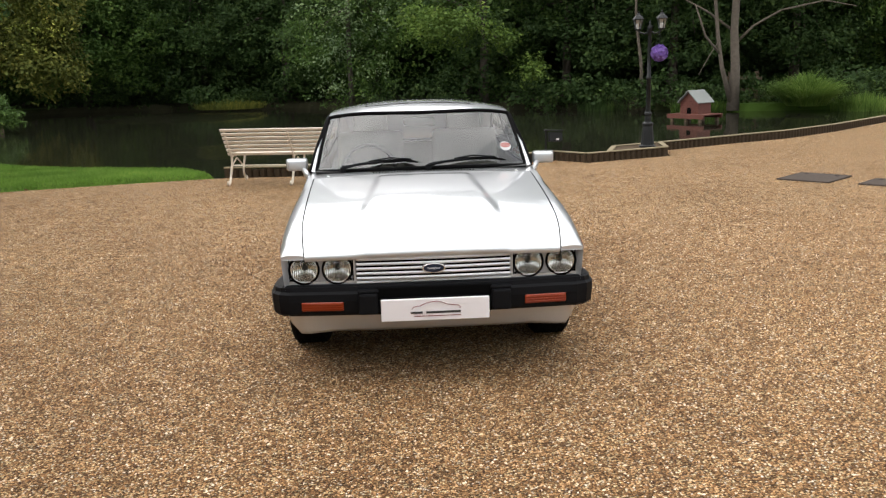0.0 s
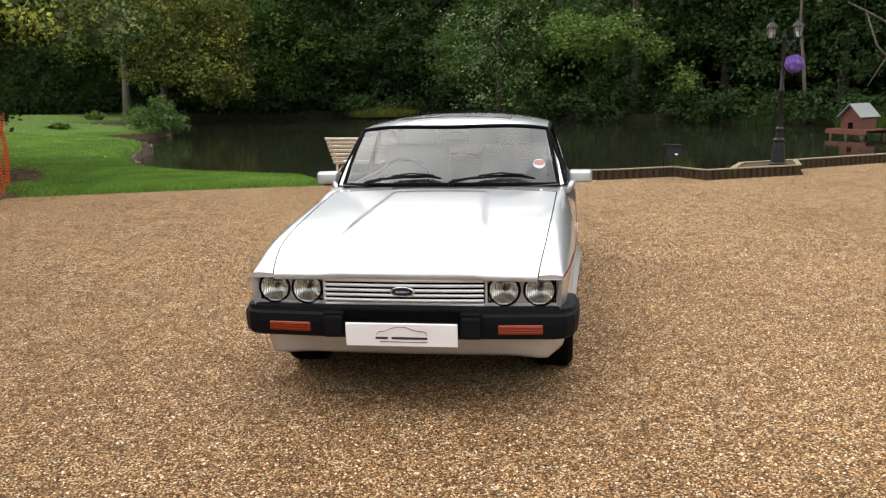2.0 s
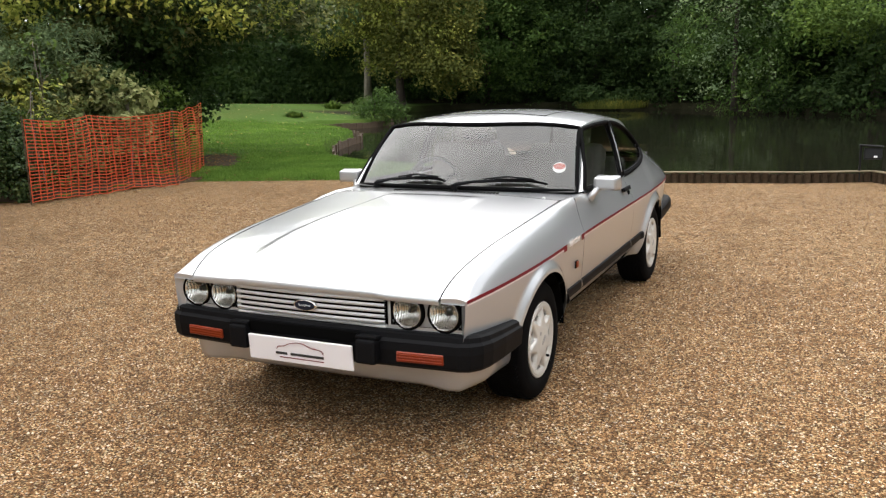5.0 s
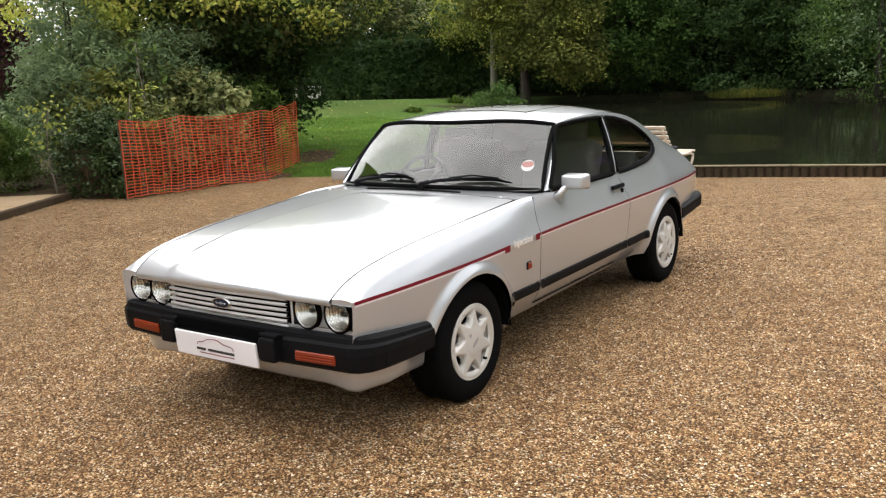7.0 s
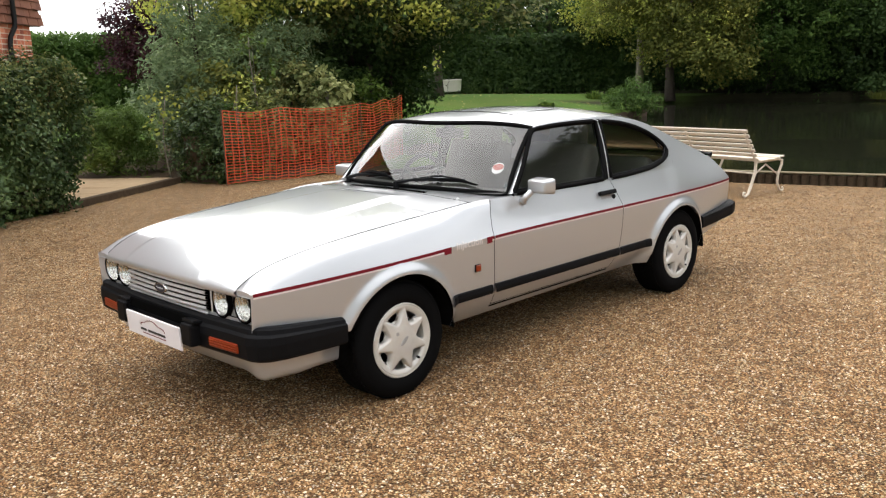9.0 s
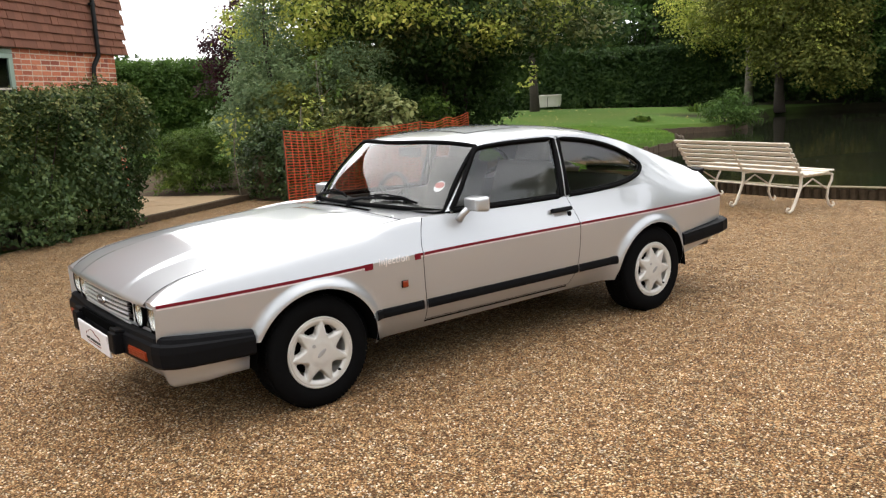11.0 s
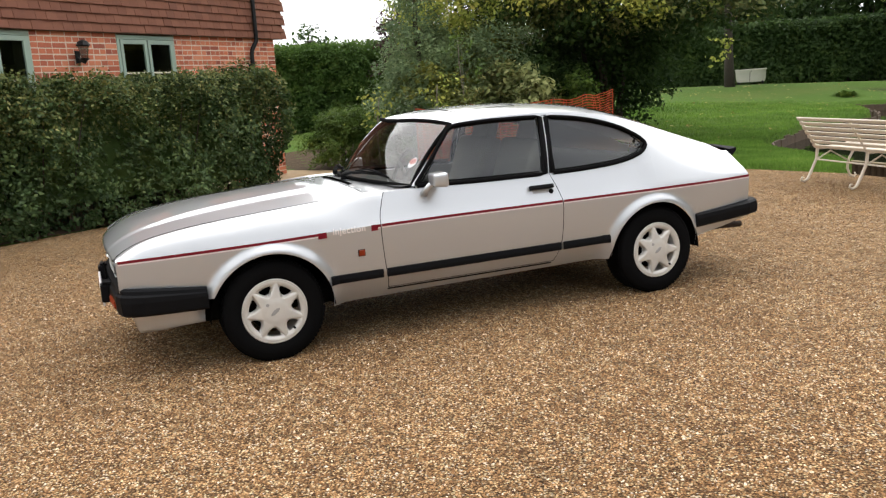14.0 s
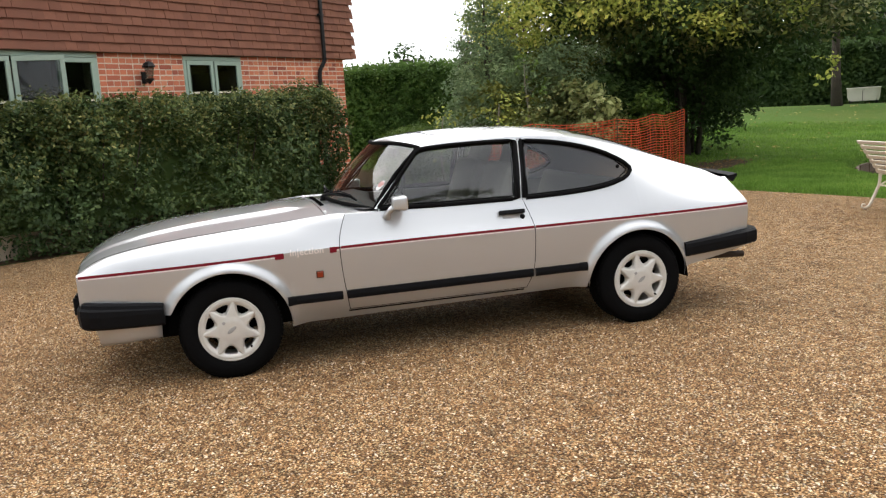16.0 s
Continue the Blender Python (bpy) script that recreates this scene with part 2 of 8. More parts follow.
WOOD_WET = grainy("wet_bank_timber", (0.150, 0.100, 0.062), (0.055, 0.037, 0.023), 12.0, 0.85, 0.8, 0.02, 1.5)
WOOD_OLD = grainy("old_timber", (0.15, 0.105, 0.062), (0.05, 0.034, 0.02), 16.0, 0.9, 0.6, 0.01, 2.5)
SOIL = grainy("soil", (0.130, 0.092, 0.058), (0.030, 0.023, 0.016), 14.0, 0.95, 0.8, 0.03, Specular_IOR_Level=0.05)
SLAB = grainy("paving_stone", (0.46, 0.34, 0.21), (0.26, 0.19, 0.115), 9.0, 0.9, 0.3, 0.004, 2.0, Specular_IOR_Level=0.12)
NET = grainy("orange_plastic_net", (0.64, 0.105, 0.028), (0.42, 0.055, 0.016), 30.0, 0.55, 0.05)
WOOD_LOG = grainy("dark_log_edging", (0.105, 0.074, 0.046), (0.030, 0.021, 0.013), 22.0, 0.9, 0.6, 0.01, 3.0, Specular_IOR_Level=0.1)
WOOD_CAP = grainy("weathered_capping", (0.30, 0.255, 0.17), (0.13, 0.11, 0.065), 14.0, 0.9, 0.4, 0.006, 3.0, Specular_IOR_Level=0.1)
RED_WOOD = grainy("red_stained_wood", (0.150, 0.040, 0.024), (0.075, 0.022, 0.014), 12.0, 0.7)
SLATE = grainy("grey_felt", (0.24, 0.25, 0.24), (0.14, 0.15, 0.14), 14.0, 0.8)
PURPLE = mat("purple_flower", (0.36, 0.16, 0.62), 0.7)
STEEL_COVER = grainy("rusty_steel", (0.085, 0.065, 0.052), (0.035, 0.028, 0.024), 25.0, 0.85, 0.4, Specular_IOR_Level=0.12)

WATER_Z = -0.20
WATER = mat("pond_water", (0.012, 0.012, 0.008), 0.04, **{"IOR": 1.33})
_w1 = nd(WATER, "ShaderNodeTexNoise", Scale=1.6, Detail=3.0)
_wm = nd(WATER, "ShaderNodeMapping")
_wm.inputs["Scale"].default_value = (1.0, 2.2, 1.0)
ln(WATER, coords(WATER), _wm.inputs[0])
ln(WATER, _wm.outputs[0], _w1.inputs["Vector"])
_w2 = nd(WATER, "ShaderNodeTexNoise", Scale=5.0, Detail=3.0)
ln(WATER, _wm.outputs[0], _w2.inputs["Vector"])
_gust = None
for _gx, _gy, _gr in ((-3.1, 14.9, 2.3), (-8.7, 29.8, 3.2)):
    _gp = nd(WATER, "ShaderNodeVectorMath")
    _gp.operation = "DISTANCE"
    ln(WATER, coords(WATER), _gp.inputs[0])
    _gp.inputs[1].default_value = (_gx, _gy, WATER_Z)
    _gm = nd(WATER, "ShaderNodeMapRange")
    ln(WATER, _gp.outputs["Value"], _gm.inputs[0])
    _gm.inputs[1].default_value, _gm.inputs[2].default_value = _gr, 0.3
    if _gust is None:
        _gust = _gm.outputs[0]
    else:
        _gs = nd(WATER, "ShaderNodeMath")
        _gs.operation = "MAXIMUM"
        ln(WATER, _gust, _gs.inputs[0])
        ln(WATER, _gm.outputs[0], _gs.inputs[1])
        _gust = _gs.outputs[0]
_wmul = nd(WATER, "ShaderNodeMath")
_wmul.operation = "MULTIPLY"
ln(WATER, _gust, _wmul.inputs[0])
ln(WATER, _w2.outputs["Fac"], _wmul.inputs[1])
_wadd = nd(WATER, "ShaderNodeMath")
_wadd.operation = "MULTIPLY_ADD"
ln(WATER, _wmul.outputs[0], _wadd.inputs[0])
_wadd.inputs[1].default_value = 60.0
ln(WATER, _w1.outputs["Fac"], _wadd.inputs[2])
bump(WATER, _wadd.outputs[0], 0.06, 0.05)

SILVER = mat("silver_metallic_paint", (0.49, 0.505, 0.522), 0.30, 0.52, **{"Coat_Weight": 1.0, "Coat_Roughness": 0.02, "Coat_IOR": 1.65})
_fl = noise_tex(SILVER, 900.0, 1.0)
bump(SILVER, _fl, 0.03, 0.0005)
BLACK_PLASTIC = grainy("black_plastic", (0.007, 0.0075, 0.0085), (0.004, 0.004, 0.005), 120.0, 0.55, 0.15, 0.001, Specular_IOR_Level=0.09)
RUBBER = grainy("rubber", (0.006, 0.006, 0.0065), (0.003, 0.003, 0.003), 60.0, 0.8, 0.2, 0.001, Specular_IOR_Level=0.05)
# matt black that paints the shade in gaps, slots and hollows; also lamp seals
GAP = mat("gap_shade_and_seal", (0.004, 0.004, 0.004), 1.0, Specular_IOR_Level=0.0)
UNDER = mat("underbody", (0.006, 0.006, 0.006), 1.0, Specular_IOR_Level=0.0)
CHROME = mat("chrome", (0.75, 0.75, 0.75), 0.12, 1.0)
GRILLE_SILVER = mat("grille_silver", (0.60, 0.61, 0.61), 0.38, 0.35)
RIM = grainy("wheel_silver_paint", (0.66, 0.645, 0.61), (0.55, 0.53, 0.49), 30.0, 0.38, 0.03, 0.001)
RIM.node_tree.nodes["Principled BSDF"].inputs["Metallic"].default_value = 0.25
AMBER = mat("amber_lens", (0.215, 0.026, 0.004), 0.3, Specular_IOR_Level=0.35)
RED_STRIPE = mat("red_stripe", (0.16, 0.005, 0.014), 0.5, Specular_IOR_Level=0.2)
WHITE_STRIPE = mat("pale_stripe", (0.82, 0.78, 0.76), 0.35, **{"Coat_Weight": 1.0})
BOARD = mat("white_board", (0.80, 0.78, 0.80), 0.4)
BLUE = mat("blue_enamel", (0.008, 0.013, 0.030), 0.3, Specular_IOR_Level=0.3)
LAMP_PANEL = grainy("grey_lamp_panel", (0.38, 0.375, 0.365), (0.29, 0.285, 0.275), 60.0, 0.45, 0.04, 0.001)
REFLECTOR = mat("lamp_reflector", (0.80, 0.80, 0.77), 0.10, 1.0)
_rw = nd(REFLECTOR, "ShaderNodeTexWave", Scale=38.0, Distortion=0.6)
ln(REFLECTOR, coords(REFLECTOR), _rw.inputs["Vector"])
bump(REFLECTOR, _rw.outputs["Fac"], 0.8, 0.004)
CLOTH = grainy("grey_cloth", (0.22, 0.21, 0.19), (0.12, 0.115, 0.105), 80.0, 0.95, 0.2)
DASH = grainy("dark_trim", (0.03, 0.03, 0.03), (0.018, 0.018, 0.018), 90.0, 0.7)


def glass(name, tint, gloss_rough=0.0, f0=0.08):
    """A thin pane: see-through with a tint, its gloss growing towards grazing views."""
    m = bpy.data.materials.new(name)
    m.use_nodes = True
    t = m.node_tree
    t.nodes.clear()
    o = t.nodes.new("ShaderNodeOutputMaterial")
    tr = t.nodes.new("ShaderNodeBsdfTransparent")
    tr.inputs[0].default_value = (*tint, 1)
    gl = t.nodes.new("ShaderNodeBsdfGlossy")
    gl.inputs["Roughness"].default_value = gloss_rough
    lw = t.nodes.new("ShaderNodeLayerWeight")
    lw.inputs["Blend"].default_value = 0.5
    pw = t.nodes.new("ShaderNodeMath")
    pw.operation = "POWER"
    pw.inputs[1].default_value = 4.5
    ma = t.nodes.new("ShaderNodeMath")
    ma.operation = "MULTIPLY_ADD"
    ma.inputs[1].default_value, ma.inputs[2].default_value = 1 - f0, f0
    mx = t.nodes.new("ShaderNodeMixShader")
    t.links.new(lw.outputs["Facing"], pw.inputs[0])
    t.links.new(pw.outputs[0], ma.inputs[0])
    t.links.new(ma.outputs[0], mx.inputs[0])
    t.links.new(tr.outputs[0], mx.inputs[1])
    t.links.new(gl.outputs[0], mx.inputs[2])
    t.links.new(mx.outputs[0], o.inputs["Surface"])
    return m


CAR_GLASS = glass("tinted_car_glass", (0.68, 0.70, 0.68), 0.0, 0.085)
SCREEN_GLASS = glass("laminated_screen_glass", (0.74, 0.76, 0.74), 0.045, 0.10)
LAMP_GLASS = glass("lamp_glass", (0.95, 0.96, 0.95), 0.03, 0.05)
WINDOW_GLASS = glass("window_glass", (0.5, 0.52, 0.52), 0.0, 0.045)
STREET_GLASS = glass("lantern_glass", (0.8, 0.82, 0.82), 0.35, 0.30)

# ---- building helpers ----
def hold(name, m=None, label="", category="", group="", kind=""):
    """An empty at a thing's base, which parents its parts."""
    ob = new(name)
    ob.empty_display_size = 0.1
    if m:
        ob.matrix_world = m
    return tagged(ob, label, category, group, kind)


def obj(name, bm, material, smooth=False, parent=None, label=""):
    me = bpy.data.meshes.new(name)
    bm.to_mesh(me)
    bm.free()
    me.materials.append(material)
    if smooth:
        me.polygons.foreach_set("use_smooth", [True] * len(me.polygons))
    ob = new(name, me)
    ob.parent = parent
    if label:
        ob["label"] = label
    return ob


def part(name, bm, material, parent, label="", smooth=False):
    return obj(name, bm, material, smooth, parent, label)


def share(name, me, m, parent=None):
    ob = new(name, me)
    ob.parent = parent
    ob.matrix_basis = m
    return ob


def add_box(bm, sx, sy, sz, m=None, bevel=0.0, seg=1):
    r = bmesh.ops.create_cube(bm, size=1.0, matrix=(m or Matrix()) @ Matrix.Diagonal((sx, sy, sz, 1)))
    if bevel > 0:
        es = list({e for v in r["verts"] for e in v.link_edges})
        bmesh.ops.bevel(bm, geom=es, offset=bevel, segments=seg, affect="EDGES", profile=0.6)
    return bm


def box(sx, sy, sz, m=None, bevel=0.0, seg=1):
    return add_box(bmesh.new(), sx, sy, sz, m, bevel, seg)


def add_cyl(bm, r1, r2, h, m=None, n=16, caps=True):
    bmesh.ops.create_cone(bm, cap_ends=caps, segments=n, radius1=r1, radius2=r2, depth=h, matrix=(m or Matrix()) @ Matrix.Translation((0, 0, h / 2)))
    return bm


def add_tube(bm, pts, rad, n=8, caps=True, squash=1.0):
    """A round bar along points; rad is one radius or one for each point."""
    pts = [Vector(p) for p in pts]
    rads = rad if isinstance(rad, (list, tuple)) else [rad] * len(pts)
    rings, ref = [], None
    for i, p in enumerate(pts):
        d = (pts[min(i + 1, len(pts) - 1)] - pts[max(i - 1, 0)]).normalized()
        if ref is None:
            ref = d.orthogonal().normalized()
        ref = (ref - d * ref.dot(d))
        ref = ref.normalized() if ref.length > 1e-6 else d.orthogonal().normalized()
        side = d.cross(ref)
        rings.append([bm.verts.new(p + (ref * math.cos(a) + side * math.sin(a) * squash) * rads[i]) for a in [2 * math.pi * k / n for k in range(n)]])
    for a, b in zip(rings, rings[1:]):
        for k in range(n):
            bm.faces.new((a[k], a[(k + 1) % n], b[(k + 1) % n], b[k]))
    if caps:
        bm.faces.new(rings[0][::-1])
        bm.faces.new(rings[-1])
    return bm


def add_lathe(bm, profile, n=48, m=None):
    """Turns (radius, height) pairs round z."""
    m = m or Matrix()
    rings = [[bm.verts.new(m @ Vector((r * math.cos(2 * math.pi * k / n), r * math.sin(2 * math.pi * k / n), h))) for k in range(n)] for r, h in profile]
    for a, b in zip(rings, rings[1:]):
        for k in range(n):
            bm.faces.new((a[k], a[(k + 1) % n], b[(k + 1) % n], b[k]))
    return bm


def add_grid(bm, rows, flip=False):
    vs = [[bm.verts.new(p) for p in row] for row in rows]
    for a, b in zip(vs, vs[1:]):
        for k in range(len(a) - 1):
            q = (a[k], a[k + 1], b[k + 1], b[k])
            bm.faces.new(q[::-1] if flip else q)
    return bm


def add_prism(bm, pts, axis, a, b):
    """A polygon of 2D points pushed along an axis from a to b."""
    def at(p, h):
        return {"x": (h, p[0], p[1]), "y": (p[0], h, p[1]), "z": (p[0], p[1], h)}[axis]
    lo, hi = [bm.verts.new(at(p, a)) for p in pts], [bm.verts.new(at(p, b)) for p in pts]
    bm.faces.new(lo)
    bm.faces.new(hi[::-1])
    n = len(pts)
    for k in range(n):
        bm.faces.new((lo[k], hi[k], hi[(k + 1) % n], lo[(k + 1) % n]))
    bmesh.ops.recalc_face_normals(bm, faces=bm.faces)
    return bm


def spline(xs, ys):
    """A smooth curve through points, as a function."""
    xs, ys = list(xs), list(ys)
    n = len(xs)
    d = [(ys[i + 1] - ys[i]) / (xs[i + 1] - xs[i]) for i in range(n - 1)]
    s = [d[0]] + [0.0 if d[i - 1] * d[i] <= 0 else (d[i - 1] + d[i]) / 2 for i in range(1, n - 1)] + [d[-1]]
    def f(x):
        x = min(max(x, xs[0]), xs[-1])
        i = 0
        while i < n - 2 and x > xs[i + 1]:
            i += 1
        h = xs[i + 1] - xs[i]
        t = (x - xs[i]) / h
        return (2 * t**3 - 3 * t**2 + 1) * ys[i] + (t**3 - 2 * t**2 + t) * h * s[i] + (-2 * t**3 + 3 * t**2) * ys[i + 1] + (t**3 - t**2) * h * s[i + 1]
    return f


def sstep(a, b, x):
    t = min(max((x - a) / (b - a), 0.0), 1.0)
    return t * t * (3 - 2 * t)


def raw_mesh(name, verts, faces, material, kind="stuff"):
    """A mesh out of arrays: verts n x 3, faces m x 3 or m x 4."""
    me = bpy.data.meshes.new(name)
    k = faces.shape[1]
    me.vertices.add(len(verts))
    me.vertices.foreach_set("co", np.ascontiguousarray(verts, dtype=np.float32).ravel())
    me.loops.add(faces.size)
    me.loops.foreach_set("vertex_index", np.ascontiguousarray(faces, dtype=np.int32).ravel())
    me.polygons.add(len(faces))
    me.polygons.foreach_set("loop_start", np.arange(0, faces.size, k, dtype=np.int32))
    me.update(calc_edges=True)
    me.materials.append(material)
    return me

# ---- ground, drive and pond ----
DRIVE = [(-2.75, 8.05), (-3.9, 7.8), (-5.15, 7.44), (-6.35, 7.05), (-7.25, 6.75), (-7.6, 5.4), (-7.75, 4.3), (-8.3, 4.05), (-8.72, 3.88), (-7.25, 1.45), (-7.0, 0.75), (-5.4, -1.9), (-2.0, -8.0), (2.0, -24.0), (40.0, -24.0), (40.0, 34.0), (20.0, 22.0), (11.0, 14.5), (8.9, 12.6), (7.4, 11.45), (5.78, 10.66), (4.47, 9.93), (4.32, 9.08), (2.80, 8.46), (2.38, 8.98), (1.55, 8.64), (0.3, 8.38), (-1.5, 7.95)]
POND = [(-2.75, 8.25), (-3.5, 9.3), (-4.4, 9.6), (-6.0, 10.1), (-7.15, 10.95), (-8.1, 12.2), (-9.0, 13.65), (-9.5, 14.7), (-9.9, 15.95), (-10.15, 17.0), (-11.1, 18.25), (-12.9, 19.8), (-15.0, 21.2), (-13.1, 22.4), (-13.2, 24.6), (-15.4, 27.5), (-17.4, 33.0), (-16.6, 37.6), (-10.2, 39.2), (-9.4, 36.0), (-6.6, 35.3), (-5.4, 36.4), (-1.5, 32.4), (4.1, 28.6), (8.0, 26.5), (11.4, 23.2), (16.0, 22.5), (24.0, 26.0), (20.5, 22.6), (11.1, 14.8), (9.0, 12.9), (7.5, 11.85), (5.85, 10.98), (4.35, 10.22), (3.4, 9.8), (2.9, 8.95), (2.42, 9.35), (1.5, 9.0), (0.25, 8.7), (-1.5, 8.18)]


def eased(pts, n=2):
    """Rounds the corners of an open line."""
    for _ in range(n):
        out = [pts[0]]
        for (ax, ay), (bx, by) in zip(pts, pts[1:]):
            out += [(0.75 * ax + 0.25 * bx, 0.75 * ay + 0.25 * by), (0.25 * ax + 0.75 * bx, 0.25 * ay + 0.75 * by)]
        pts = out + [pts[-1]]
    return pts


SOIL_PATCH = [(-8.2, 8.1), (-7.7, 8.35), (-8.05, 9.1), (-8.6, 9.75), (-9.1, 10.4), (-9.9, 10.4), (-9.4, 9.4)]
POND = POND[:2] + eased(POND[2:15]) + POND[15:]


def poly_dist(px, py, poly):
    """Signed distance to a polygon, negative inside."""
    d = np.full(px.shape, 1e9)
    inside = np.zeros(px.shape, bool)
    for (ax, ay), (bx, by) in zip(poly, poly[1:] + poly[:1]):
        ex, ey = bx - ax, by - ay
        t = np.clip(((px - ax) * ex + (py - ay) * ey) / (ex * ex + ey * ey), 0, 1)
        d = np.minimum(d, np.hypot(px - ax - t * ex, py - ay - t * ey))
        hit = ((ay > py) != (by > py)) & (px < (bx - ax) * (py - ay) / (by - ay + 1e-12) + ax)
        inside ^= hit
    return np.where(inside, -d, d)


def land_z(px, py):
    """Height of the turf and soil: a low bank round the drive, a lawn that rises to the west, the pond's bed."""
    px, py = np.asarray(px, float), np.asarray(py, float)
    rise = 0.62 * np.clip((-px - 7.5) / 13.5, 0, 1) * np.clip((40.0 - py) / 16.0, 0.0, 1) * np.clip((py - 2.8) / 6.0, 0, 1)
    drive, pond = poly_dist(px, py, DRIVE), poly_dist(px, py, POND)
    z = 0.04 + rise * np.clip(pond / 5.0, 0.2, 1.0)
    s = np.clip(drive / 0.35, 0, 1)
    z = np.where(drive < 0.35, -0.06 + (z + 0.06) * s * s * (3 - 2 * s), z)
    w = np.clip(pond / 0.22, 0, 1)
    z = np.where(pond < 0.22, -1.0 + (z + 1.0) * w * w * (3 - 2 * w), z)
    far = np.clip((py - 26) / 10, 0, 1) * np.clip((pond - 0.3) / 3, 0, 1) * np.clip((px + 13) / 4, 0, 1)
    return z + far * 0.25


gx = np.unique(np.concatenate([np.linspace(-150, -34, 16), np.arange(-34, -14, 0.6), np.arange(-14, 14, 0.16), np.arange(14, 34, 0.6), np.linspace(34, 150, 16)]))
gy = np.unique(np.concatenate([np.linspace(-90, -10, 10), np.arange(-10, 6, 0.5), np.arange(6, 24, 0.16), np.arange(24, 50, 0.6), np.linspace(50, 160, 14)]))
GX, GY = np.meshgrid(gx, gy)
GZ = land_z(GX, GY)
_nx, _ny = len(gx), len(gy)
_i = np.arange(_nx * _ny).reshape(_ny, _nx)
me = raw_mesh("ground", np.stack([GX, GY, GZ], -1).reshape(-1, 3), np.stack([_i[:-1, :-1], _i[:-1, 1:], _i[1:, 1:], _i[1:, :-1]], -1).reshape(-1, 4), GRASS)
me.polygons.foreach_set("use_smooth", [True] * len(me.polygons))
tagged(new("ground", me), "mown green lawn round the pond, with fallen leaves", "lawn", kind="structure")

bm = bmesh.new()
top = [bm.verts.new((x, y, 0.0)) for x, y in DRIVE]
low = [bm.verts.new((x, y, -0.08)) for x, y in DRIVE]
bm.faces.new(top[::-1])
for k in range(len(top)):
    bm.faces.new((top[k], top[(k + 1) % len(top)], low[(k + 1) % len(top)], low[k]))
bmesh.ops.recalc_face_normals(bm, faces=bm.faces)
bmesh.ops.triangulate(bm, faces=bm.faces)
drive = tagged(obj("gravel_drive", bm, GRAVEL), "golden tan gravel drive of small flint chips", "gravel", kind="structure")

bm = bmesh.new()
bm.faces.new([bm.verts.new((x, y, WATER_Z)) for x, y in ((-30, 4), (60, 4), (60, 45), (-30, 45))])
tagged(obj("water", bm, WATER), "still dark brown pond water with faint ripples", "water", kind="structure")


def pebbles(n, seed, area, size):
    """Loose chips over the drive: squashed octahedra."""
    r = np.random.default_rng(seed)
    x, y = r.uniform(area[0], area[1], n), r.uniform(area[2], area[3], n)
    ok = poly_dist(x, y, DRIVE) < -0.03
    rim = np.minimum(np.minimum(x - area[0], area[1] - x), np.minimum(y - area[2], area[3] - y))
    ok &= r.random(n) < np.clip(rim / 2.0, 0, 1)
    ok &= ~((np.abs(x) < 0.62) & (y > -0.5) & (y < 3.2))
    x, y = x[ok], y[ok]
    n = len(x)
    base = np.array([(1, 0, 0), (0.3, 0.9, 0), (-0.7, 0.6, 0), (-0.8, -0.5, 0), (0.4, -0.9, 0), (0, 0.1, 0.75), (0, 0, -0.4)], float)
    tri = np.array([(0, 1, 5), (1, 2, 5), (2, 3, 5), (3, 4, 5), (4, 0, 5)])
    s = r.uniform(size[0], size[1], n)
    jit = 1 + r.uniform(-0.3, 0.3, (n, 7, 3))
    v = base[None] * jit * s[:, None, None]
    a = r.uniform(0, 6.283, n)
    c, q = np.cos(a)[:, None], np.sin(a)[:, None]
    vx, vy = v[..., 0] * c - v[..., 1] * q * 0.8, v[..., 0] * q + v[..., 1] * c * 0.8
    v = np.stack([vx + x[:, None], vy + y[:, None], v[..., 2] + 0.001], -1)
    f = tri[None] + (np.arange(n) * 7)[:, None, None]
    return v.reshape(-1, 3), f.reshape(-1, 3)


pv, pf = pebbles(170000, 3, (-3.2, 6.6, -5.0, 4.2), (0.0040, 0.0088))
tagged(new("loose_gravel", raw_mesh("loose_gravel", pv, pf, PEBBLE)), "loose golden and brown flint chips on the drive", "gravel", kind="stuff")

# ---- plants ----
def leaves(rng, centres, normals, size, n_each, spread, aspect=0.55, droop=0.0):
    """Small diamond leaves round clump centres. Returns vertices and quads."""
    m = len(centres)
    c = np.repeat(centres, n_each, 0) + rng.normal(0, 1, (m * n_each, 3)) * spread * np.array([0.9, 0.9, 0.55])
    nrm = np.repeat(normals, n_each, 0) * 0.8 + rng.normal(0, 0.5, (m * n_each, 3)) + np.array([0, 0, 0.35])
    nrm /= np.linalg.norm(nrm, axis=1, keepdims=True)
    d = rng.normal(0, 1, (m * n_each, 3)) + np.array([0, 0, -droop])
    d -= nrm * (d * nrm).sum(1, keepdims=True)
    d /= np.linalg.norm(d, axis=1, keepdims=True) + 1e-9
    s = np.cross(nrm, d)
    L = size * rng.uniform(0.6, 1.3, (m * n_each, 1))
    v = np.stack([c - d * L * 0.5, c + s * L * aspect * 0.5 - d * L * 0.05, c + d * L * 0.5, c - s * L * aspect * 0.5 - d * L * 0.05], 1)
    f = np.arange(m * n_each * 4).reshape(-1, 4)
    return v.reshape(-1, 3), f


